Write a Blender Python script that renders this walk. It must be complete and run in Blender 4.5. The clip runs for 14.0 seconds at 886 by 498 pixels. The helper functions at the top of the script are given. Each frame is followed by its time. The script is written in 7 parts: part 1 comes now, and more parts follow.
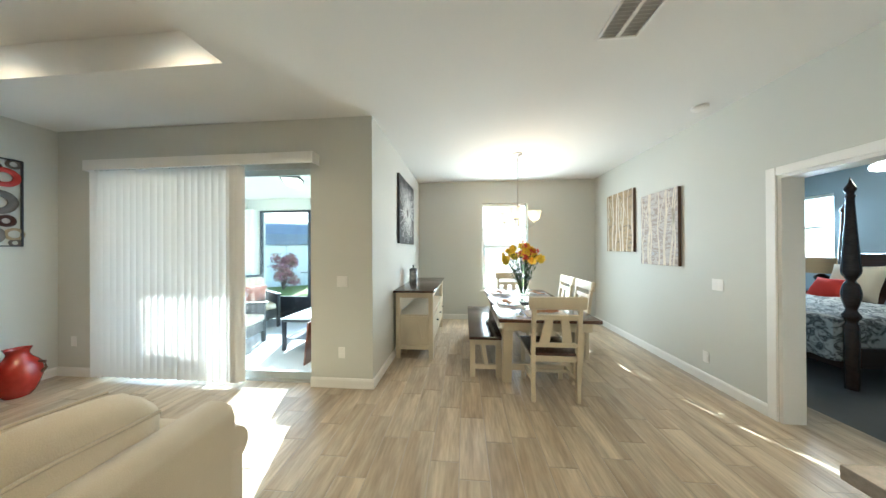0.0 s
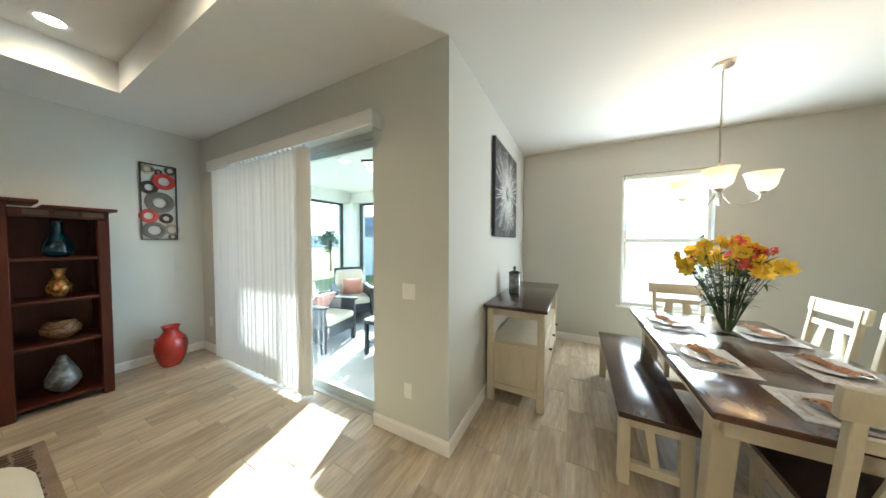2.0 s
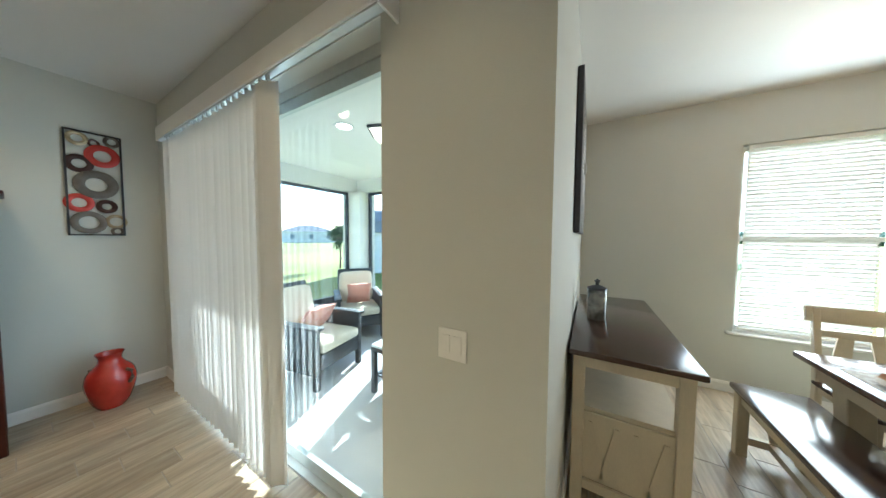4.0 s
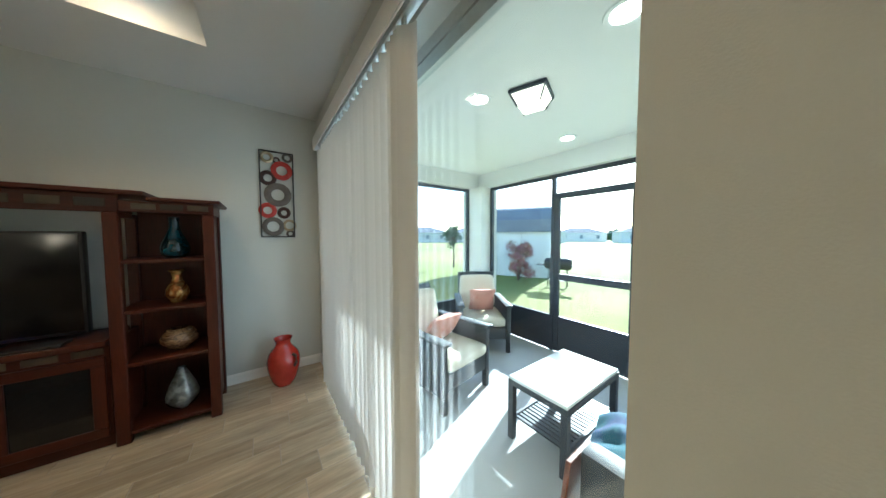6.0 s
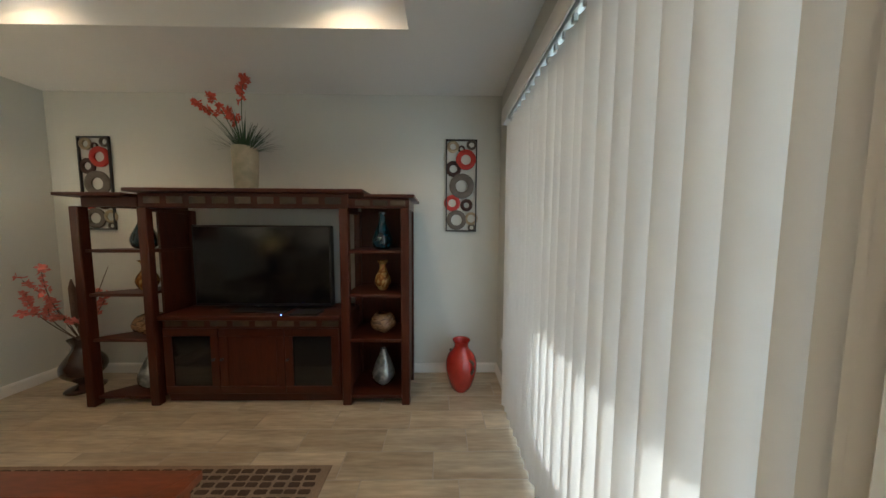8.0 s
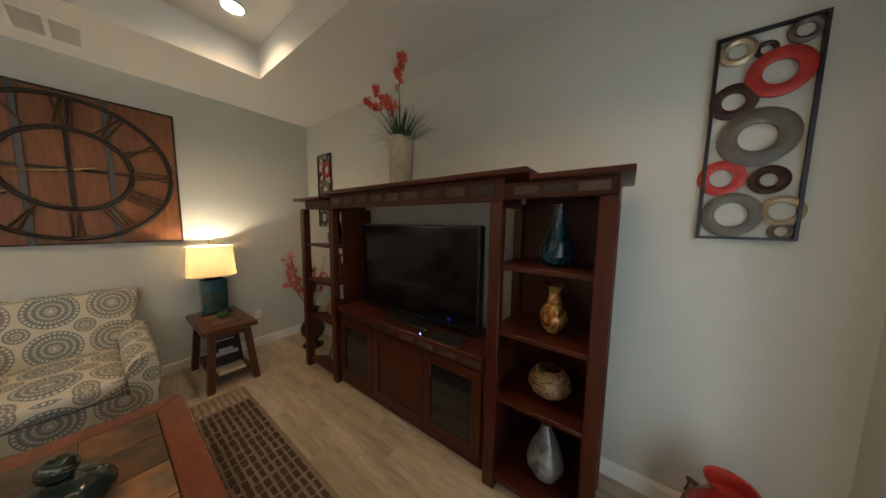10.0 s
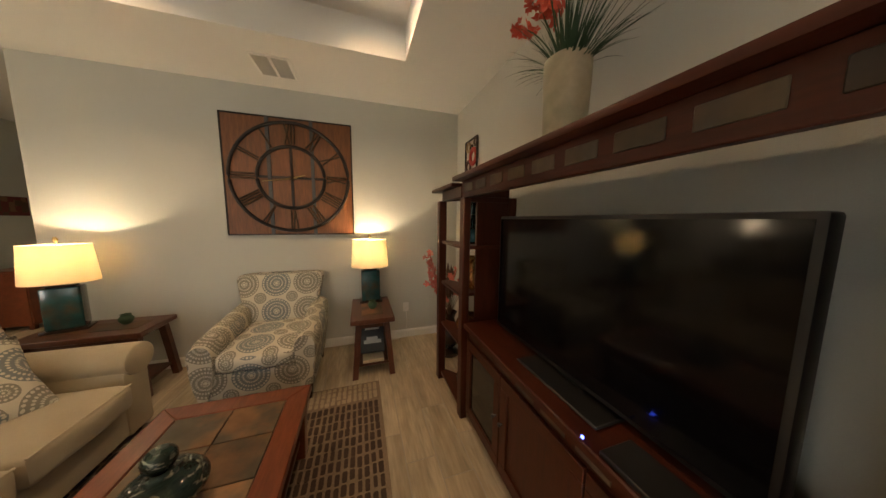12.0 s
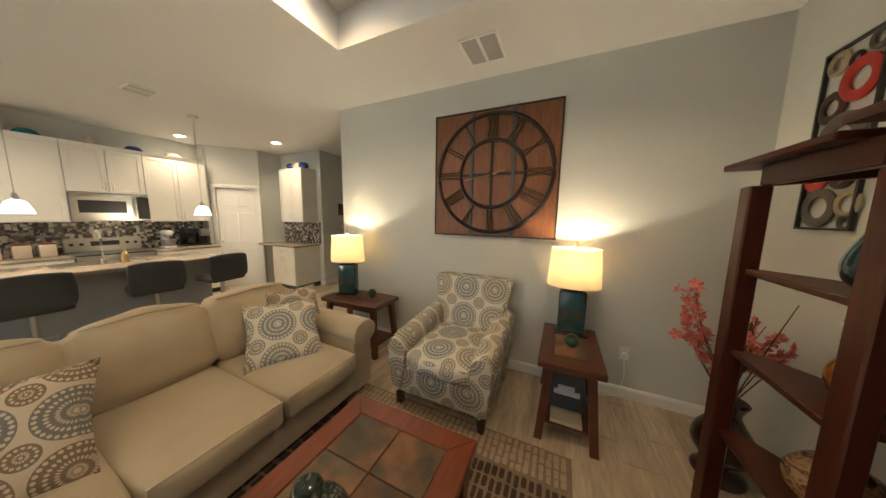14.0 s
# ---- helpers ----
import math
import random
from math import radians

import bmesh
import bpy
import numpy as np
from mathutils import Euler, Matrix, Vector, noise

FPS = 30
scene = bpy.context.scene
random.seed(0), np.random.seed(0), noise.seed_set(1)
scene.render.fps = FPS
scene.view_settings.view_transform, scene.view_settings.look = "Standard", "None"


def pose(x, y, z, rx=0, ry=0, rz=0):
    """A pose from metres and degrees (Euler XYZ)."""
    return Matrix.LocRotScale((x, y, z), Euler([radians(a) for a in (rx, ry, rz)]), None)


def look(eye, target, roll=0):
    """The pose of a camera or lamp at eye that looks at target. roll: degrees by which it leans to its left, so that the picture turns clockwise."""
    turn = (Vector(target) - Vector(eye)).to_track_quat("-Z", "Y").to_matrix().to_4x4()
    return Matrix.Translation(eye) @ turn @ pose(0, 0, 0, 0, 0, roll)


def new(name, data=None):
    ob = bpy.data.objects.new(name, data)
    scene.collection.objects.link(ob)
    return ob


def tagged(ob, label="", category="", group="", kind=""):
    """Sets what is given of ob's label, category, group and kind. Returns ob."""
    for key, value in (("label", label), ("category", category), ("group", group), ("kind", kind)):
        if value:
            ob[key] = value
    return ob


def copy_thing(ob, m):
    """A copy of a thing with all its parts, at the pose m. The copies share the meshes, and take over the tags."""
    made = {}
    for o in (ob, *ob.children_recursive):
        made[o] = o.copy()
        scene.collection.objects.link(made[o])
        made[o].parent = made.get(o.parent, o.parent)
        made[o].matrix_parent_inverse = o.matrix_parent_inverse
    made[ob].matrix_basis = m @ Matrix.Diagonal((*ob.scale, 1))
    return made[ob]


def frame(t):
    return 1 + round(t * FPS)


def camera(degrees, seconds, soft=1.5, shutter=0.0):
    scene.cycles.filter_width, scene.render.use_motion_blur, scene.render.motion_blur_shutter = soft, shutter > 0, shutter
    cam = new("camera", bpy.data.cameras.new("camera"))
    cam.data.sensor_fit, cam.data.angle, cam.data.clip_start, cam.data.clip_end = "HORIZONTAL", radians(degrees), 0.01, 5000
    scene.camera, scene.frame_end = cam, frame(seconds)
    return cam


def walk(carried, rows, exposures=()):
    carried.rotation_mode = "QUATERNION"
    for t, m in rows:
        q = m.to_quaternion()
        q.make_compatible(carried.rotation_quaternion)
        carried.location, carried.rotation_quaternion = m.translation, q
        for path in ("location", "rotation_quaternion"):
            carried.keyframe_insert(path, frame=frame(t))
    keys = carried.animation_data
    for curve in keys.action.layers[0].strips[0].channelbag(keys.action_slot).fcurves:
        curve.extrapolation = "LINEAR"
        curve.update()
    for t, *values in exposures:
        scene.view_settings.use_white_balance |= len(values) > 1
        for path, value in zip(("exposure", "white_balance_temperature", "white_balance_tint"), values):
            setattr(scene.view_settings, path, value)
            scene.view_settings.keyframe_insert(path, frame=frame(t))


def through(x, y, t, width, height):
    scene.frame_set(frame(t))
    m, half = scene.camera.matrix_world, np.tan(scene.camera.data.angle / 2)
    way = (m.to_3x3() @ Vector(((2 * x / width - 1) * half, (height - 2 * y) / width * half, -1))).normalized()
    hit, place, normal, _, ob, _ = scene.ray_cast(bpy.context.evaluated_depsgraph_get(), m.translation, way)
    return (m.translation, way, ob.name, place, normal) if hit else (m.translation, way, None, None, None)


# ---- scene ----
cam = camera(120.7, 14.0)
PATH = [
    (0, (-0.576, 0.659, 1.434), (-0.748, 2.652, 1.44), -0.3),
    (0.5, (-0.601, 0.94, 1.452), (-0.97, 2.906, 1.447), -0.3),
    (1, (-0.64, 1.188, 1.448), (-1.205, 3.107, 1.418), 0.1),
    (1.5, (-0.696, 1.434, 1.463), (-1.45, 3.286, 1.42), 0.2),
    (2, (-0.774, 1.683, 1.477), (-1.706, 3.451, 1.417), 0.1),
    (2.5, (-0.927, 1.91, 1.491), (-1.895, 3.658, 1.409), 0.2),
    (2.7, (-1.0, 1.992, 1.494), (-1.973, 3.737, 1.404), 0.3),
    (4.8, (-1.681, 2.528, 1.497), (-2.776, 4.199, 1.408), 0.2),
    (5, (-1.742, 2.545, 1.497), (-2.921, 4.158, 1.406), 0.2),
    (5.5, (-1.875, 2.621, 1.503), (-3.299, 4.022, 1.415), 0.1),
    (6, (-2.029, 2.649, 1.493), (-3.65, 3.817, 1.396), -0.1),
    (6.5, (-2.168, 2.601, 1.491), (-3.918, 3.532, 1.378), 0.1),
    (7, (-2.331, 2.629, 1.498), (-4.23, 3.243, 1.358), 0.2),
    (7.5, (-2.533, 2.615, 1.506), (-4.502, 2.929, 1.355), 0.3),
    (8, (-2.711, 2.597, 1.487), (-4.706, 2.619, 1.35), 0.3),
    (8.2, (-2.795, 2.596, 1.49), (-4.787, 2.489, 1.352), 0.4),
    (10.3, (-3.629, 2.337, 1.549), (-5.134, 1.036, 1.344), 0.7),
    (10.5, (-3.691, 2.306, 1.547), (-5.129, 0.932, 1.341), 0.7),
    (11, (-3.824, 2.174, 1.526), (-5.037, 0.599, 1.307), 0.6),
    (11.5, (-3.957, 2.02, 1.523), (-4.913, 0.278, 1.294), 0.6),
    (12, (-4.093, 1.859, 1.512), (-4.711, -0.03, 1.283), 0.5),
    (12.5, (-4.175, 1.698, 1.504), (-4.432, -0.273, 1.28), 0.6),
    (13, (-4.180, 1.541, 1.519), (-4.078, -0.443, 1.285), 0.7),
    (13.5, (-4.143, 1.38, 1.507), (-3.651, -0.544, 1.274), 0.9),
    (14, (-4.061, 1.216, 1.529), (-3.225, -0.582, 1.274), 0.9),
]
walk(cam, [(t, look(eye, target, roll)) for t, eye, target, roll in PATH],
     [(0.0, 2.84, 5080, -3), (2.5, 2.58, 5200, -2), (5.5, 2.14, 5120, -4), (7.5, 2.08, 5300, 2), (8.2, 2.0, 5550, 4), (10.3, 1.98, 5950, 6), (11.2, 1.98, 6900, 10), (12.0, 2.1, 6650, 9), (14.0, 2.36, 5950, 5)])

# ---- light ----
world = bpy.data.worlds.new("world")
scene.world = world
world.use_nodes = True
SUN_FROM = Vector((-0.315, 0.949, 0.0)).normalized()
SUN_EL = radians(25)
_n = world.node_tree.nodes
_sky = _n.new("ShaderNodeTexSky")
_sky.sky_type, _sky.sun_disc = "NISHITA", False
_sky.sun_elevation, _sky.sun_rotation = SUN_EL, math.atan2(SUN_FROM.x, SUN_FROM.y)
_sky.air_density, _sky.dust_density = 1.0, 1.0
world.node_tree.links.new(_sky.outputs[0], _n["Background"].inputs[0])
_n["Background"].inputs[1].default_value = 0.15


def lamp(name, kind, m, energy, color=(1, 1, 1), **more):
    data = bpy.data.lights.new(name, kind)
    data.energy, data.color = energy, color
    for key, value in more.items():
        if key == "size":
            data.shape, data.size, data.size_y = "RECTANGLE", value[0], value[1]
        elif key == "angle":
            data.angle = value
        elif key == "radius":
            data.shadow_soft_size = value
        elif key == "spot":
            data.spot_size, data.spot_blend = radians(value), 0.9
    ob = new(name, data)
    ob.matrix_world = m
    return ob


_d = Vector((SUN_FROM.x * math.cos(SUN_EL), SUN_FROM.y * math.cos(SUN_EL), math.sin(SUN_EL)))
lamp("sun", "SUN", look(_d * 30, (0, 0, 0)), 5.0, (1.0, 0.93, 0.82), angle=radians(0.6))
# daylight through the openings
lamp("lanai_daylight", "AREA", look((-3.4, 5.70, 1.38), (-3.4, 0, 1.1)), 2.2, (0.84, 0.93, 1.0), size=(3.0, 1.75))
lamp("lanai_side_daylight", "AREA", look((-5.26, 4.55, 1.38), (0, 4.55, 1.2)), 1.2, (0.84, 0.93, 1.0), size=(1.8, 1.75))
lamp("slider_daylight", "AREA", look((-3.84, 3.29, 1.17), (-3.84, 0, 1.1)), 4.3, (0.80, 0.91, 1.0), size=(1.66, 2.2))
lamp("window_daylight", "AREA", look((0.24, 5.86, 1.5), (0.24, 0, 1.3)), 11, (1.0, 0.96, 0.90), size=(0.88, 1.7))
lamp("bedroom_daylight", "AREA", look((6.10, 6.35, 1.8), (3.0, 5.0, 0.8)), 12, (0.9, 0.96, 1.0), size=(0.85, 1.1))
WARM = (1.0, 0.74, 0.46)

# ---- materials ----
def mat(name, color, rough=0.5, metal=0.0, vary=0.08, grain=40.0, blot=3.0, bump=0.05, stretch=(1, 1, 1), per=0.0, coat=0.0,
        emit=0.0, clear=0.0, sheen=0.0, color2=None, mix_scale=None, through=0.0):
    """Procedural surface: a base colour varied at two scales, fine relief, optional second colour in patches."""
    m = bpy.data.materials.new(name)
    m.use_nodes = True
    nt = m.node_tree
    n, link = nt.nodes, nt.links.new
    b = n["Principled BSDF"]
    tc = n.new("ShaderNodeTexCoord")
    mp = n.new("ShaderNodeMapping")
    mp.inputs["Scale"].default_value = stretch
    if per:
        shift = n.new("ShaderNodeVectorMath")
        shift.operation = "MULTIPLY_ADD"
        shift.inputs[1].default_value = (37.0, 53.0, 11.0)
        oi = n.new("ShaderNodeObjectInfo")
        link(oi.outputs["Random"], shift.inputs[0])
        link(tc.outputs["Object"], shift.inputs[2])
        link(shift.outputs[0], mp.inputs["Vector"])
    else:
        link(tc.outputs["Object"], mp.inputs["Vector"])
    big = n.new("ShaderNodeTexNoise")
    big.inputs["Scale"].default_value, big.inputs["Detail"].default_value = blot, 4
    fine = n.new("ShaderNodeTexNoise")
    fine.inputs["Scale"].default_value, fine.inputs["Detail"].default_value = grain, 6
    link(mp.outputs[0], big.inputs["Vector"])
    link(mp.outputs[0], fine.inputs["Vector"])
    add = n.new("ShaderNodeMath")
    add.operation = "ADD"
    link(big.outputs[0], add.inputs[0])
    link(fine.outputs[0], add.inputs[1])
    rng = n.new("ShaderNodeMapRange")
    rng.inputs["From Min"].default_value, rng.inputs["From Max"].default_value = 0.6, 1.4
    rng.inputs["To Min"].default_value, rng.inputs["To Max"].default_value = 1 - vary, 1 + vary
    link(add.outputs[0], rng.inputs["Value"])
    val = rng.outputs[0]
    if per:
        info = n.new("ShaderNodeObjectInfo")
        pr = n.new("ShaderNodeMapRange")
        pr.inputs["To Min"].default_value, pr.inputs["To Max"].default_value = 1 - per, 1 + per
        link(info.outputs["Random"], pr.inputs["Value"])
        mul = n.new("ShaderNodeMath")
        mul.operation = "MULTIPLY"
        link(val, mul.inputs[0])
        link(pr.outputs[0], mul.inputs[1])
        val = mul.outputs[0]
    if color2:
        mx = n.new("ShaderNodeMix")
        mx.data_type = "RGBA"
        mx.inputs[6].default_value, mx.inputs[7].default_value = (*color, 1), (*color2, 1)
        ramp = n.new("ShaderNodeMapRange")
        ramp.inputs["From Min"].default_value, ramp.inputs["From Max"].default_value = 0.42, 0.58
        src = big
        if mix_scale:
            src = n.new("ShaderNodeTexNoise")
            src.inputs["Scale"].default_value, src.inputs["Detail"].default_value = mix_scale, 3
            link(mp.outputs[0], src.inputs["Vector"])
        link(src.outputs[0], ramp.inputs["Value"])
        link(ramp.outputs[0], mx.inputs[0])
        base = mx.outputs[2]
    else:
        rgb = n.new("ShaderNodeRGB")
        rgb.outputs[0].default_value = (*color, 1)
        base = rgb.outputs[0]
    sc = n.new("ShaderNodeVectorMath")
    sc.operation = "SCALE"
    link(base, sc.inputs[0])
    link(val, sc.inputs["Scale"])
    link(sc.outputs[0], b.inputs["Base Color"])
    b.inputs["Roughness"].default_value, b.inputs["Metallic"].default_value = rough, metal
    b.inputs["Coat Weight"].default_value = coat
    b.inputs["Coat Roughness"].default_value = 0.15
    b.inputs["Sheen Weight"].default_value = sheen
    b.inputs["Transmission Weight"].default_value = clear
    if bump:
        bp = n.new("ShaderNodeBump")
        bp.inputs["Strength"].default_value, bp.inputs["Distance"].default_value = bump, 0.01
        link(fine.outputs[0], bp.inputs["Height"])
        link(bp.outputs[0], b.inputs["Normal"])
    if emit:
        b.inputs["Emission Strength"].default_value = emit
        b.inputs["Emission Color"].default_value = (*color, 1)
    if through:
        tr = n.new("ShaderNodeBsdfTranslucent")
        tr.inputs[0].default_value = (*color, 1)
        ms = n.new("ShaderNodeMixShader")
        ms.inputs[0].default_value = through
        link(b.outputs[0], ms.inputs[1])
        link(tr.outputs[0], ms.inputs[2])
        link(ms.outputs[0], n["Material Output"].inputs[0])
    return m


def glow(name, color, strength):
    m = bpy.data.materials.new(name)
    m.use_nodes = True
    b = m.node_tree.nodes["Principled BSDF"]
    b.inputs["Base Color"].default_value = (*color, 1)
    b.inputs["Emission Color"].default_value = (*color, 1)
    b.inputs["Emission Strength"].default_value = strength
    return m


def clear_glass(name, tint=(0.955, 0.975, 0.975), gloss=0.06):
    """Thin clear pane: see-through with a mirror reflection that grows at grazing angles."""
    m = bpy.data.materials.new(name)
    m.use_nodes = True
    n, link = m.node_tree.nodes, m.node_tree.links.new
    tr = n.new("ShaderNodeBsdfTransparent")
    tr.inputs[0].default_value = (*tint, 1)
    gl = n.new("ShaderNodeBsdfGlossy")
    gl.inputs["Roughness"].default_value = 0.02
    lw = n.new("ShaderNodeLayerWeight")
    pw = n.new("ShaderNodeMath")
    pw.operation = "POWER"
    pw.inputs[1].default_value = 4.0
    link(lw.outputs["Facing"], pw.inputs[0])
    fr = n.new("ShaderNodeMapRange")
    fr.inputs["To Min"].default_value, fr.inputs["To Max"].default_value = gloss * 0.6, 0.75
    link(pw.outputs[0], fr.inputs["Value"])
    ms = n.new("ShaderNodeMixShader")
    link(fr.outputs[0], ms.inputs[0])
    link(tr.outputs[0], ms.inputs[1])
    link(gl.outputs[0], ms.inputs[2])
    link(ms.outputs[0], n["Material Output"].inputs[0])
    return m


def screen_mesh(name):
    """Insect screen: a fine dark weave that lets most of the light through."""
    m = bpy.data.materials.new(name)
    m.use_nodes = True
    n, link = m.node_tree.nodes, m.node_tree.links.new
    tr = n.new("ShaderNodeBsdfTransparent")
    df = n.new("ShaderNodeBsdfDiffuse")
    df.inputs[0].default_value = (0.1, 0.1, 0.1, 1)
    ms = n.new("ShaderNodeMixShader")
    ms.inputs[0].default_value = 0.12
    link(tr.outputs[0], ms.inputs[1])
    link(df.outputs[0], ms.inputs[2])
    link(ms.outputs[0], n["Material Output"].inputs[0])
    return m


def pattern(name, kind, cols, scale, rough=0.85, bump=0.1, stretch=(1, 1, 1)):
    """Two- or three-colour patterns woven, printed or laid in the real thing."""
    m = bpy.data.materials.new(name)
    m.use_nodes = True
    n, link = m.node_tree.nodes, m.node_tree.links.new
    b = n["Principled BSDF"]
    tc = n.new("ShaderNodeTexCoord")
    mp = n.new("ShaderNodeMapping")
    mp.inputs["Scale"].default_value = stretch
    link(tc.outputs["Object"], mp.inputs["Vector"])
    ramp = n.new("ShaderNodeValToRGB")
    ramp.color_ramp.interpolation = "CONSTANT" if kind != "marble" else "LINEAR"
    el = ramp.color_ramp.elements
    if kind == "medallion":
        def op(kind_, a, b=None, c=None):
            q = n.new("ShaderNodeMath")
            q.operation = kind_
            for k, v in enumerate((a, b, c)):
                if v is None:
                    continue
                if isinstance(v, (int, float)):
                    q.inputs[k].default_value = v
                else:
                    link(v, q.inputs[k])
            return q.outputs[0]
        sep = n.new("ShaderNodeSeparateXYZ")
        link(mp.outputs[0], sep.inputs[0])
        nm = n.new("ShaderNodeVectorMath")
        nm.operation = "ABSOLUTE"
        link(tc.outputs["Normal"], nm.inputs[0])
        ns = n.new("ShaderNodeSeparateXYZ")
        link(nm.outputs[0], ns.inputs[0])
        side = op("GREATER_THAN", ns.outputs[0], op("MAXIMUM", ns.outputs[1], ns.outputs[2]))
        flat = op("GREATER_THAN", ns.outputs[2], op("MAXIMUM", ns.outputs[0], ns.outputs[1]))

        def either(f, a, b):
            return op("MULTIPLY_ADD", op("SUBTRACT", a, b), f, b)
        X, Y, Z = sep.outputs
        u = op("MULTIPLY", either(side, Y, X), scale)
        v = op("MULTIPLY", either(flat, Y, Z), scale)

        def disc(shift, radius, spokes, rings_):
            a = op("SUBTRACT", op("FRACT", op("ADD", u, shift)), 0.5)
            b_ = op("SUBTRACT", op("FRACT", op("ADD", v, shift)), 0.5)
            d = op("SQRT", op("ADD", op("MULTIPLY", a, a), op("MULTIPLY", b_, b_)))
            s_ = op("SINE", op("MULTIPLY", op("ARCTAN2", b_, a), spokes))
            r_ = op("SINE", op("MULTIPLY", d, rings_))
            ink = op("GREATER_THAN", op("MULTIPLY_ADD", s_, 0.55, op("MULTIPLY", r_, 0.75)), -0.42)
            return op("MULTIPLY", op("MULTIPLY", ink, op("LESS_THAN", d, radius)), op("GREATER_THAN", d, radius * 0.1))
        # large wheels with small ones between them, every other row browner
        row = op("MODULO", op("ABSOLUTE", op("FLOOR", op("ADD", u, 0.37))), 2.0)
        large = op("MULTIPLY", disc(0.37, 0.455, 30.0, 58.0), op("MULTIPLY_ADD", row, 0.4, 0.4))
        small = op("MULTIPLY", disc(0.87, 0.19, 14.0, 80.0), 0.9)
        link(op("MAXIMUM", large, small), ramp.inputs[0])
        el[0].position, el[0].color = 0.0, (*cols[0], 1)
        el[1].position, el[1].color = 0.2, (*cols[1], 1)
        if len(cols) > 2:
            e = el.new(0.68)
            e.color = (*cols[2], 1)
    elif kind == "marble":
        no = n.new("ShaderNodeTexNoise")
        no.inputs["Scale"].default_value, no.inputs["Detail"].default_value = scale, 5
        no.inputs["Distortion"].default_value = 2.5
        link(mp.outputs[0], no.inputs["Vector"])
        link(no.outputs[0], ramp.inputs[0])
        for i, c in enumerate(cols):
            p = 0.32 + 0.36 * i / max(1, len(cols) - 1)
            e = el[i] if i < 2 else el.new(p)
            e.position, e.color = p, (*c, 1)
        height = no.outputs[0]
    else:
        vo = n.new("ShaderNodeTexVoronoi")
        vo.inputs["Scale"].default_value = scale
        vo.distance = "CHEBYCHEV"
        vo.inputs["Randomness"].default_value = 0.55
        link(mp.outputs[0], vo.inputs["Vector"])
        sp = n.new("ShaderNodeSeparateColor")
        link(vo.outputs["Color"], sp.inputs[0])
        link(sp.outputs[0], ramp.inputs[0])
        for i, c in enumerate(cols):
            p = i / len(cols)
            e = el[i] if i < 2 else el.new(p)
            e.position, e.color = p, (*c, 1)
        height = vo.outputs["Distance"]
    fine = n.new("ShaderNodeTexNoise")
    fine.inputs["Scale"].default_value = 300
    link(tc.outputs["Object"], fine.inputs["Vector"])
    bp = n.new("ShaderNodeBump")
    bp.inputs["Strength"].default_value, bp.inputs["Distance"].default_value = bump, 0.004
    link(fine.outputs[0], bp.inputs["Height"])
    link(bp.outputs[0], b.inputs["Normal"])
    link(ramp.outputs[0], b.inputs["Base Color"])
    b.inputs["Roughness"].default_value = rough
    return m


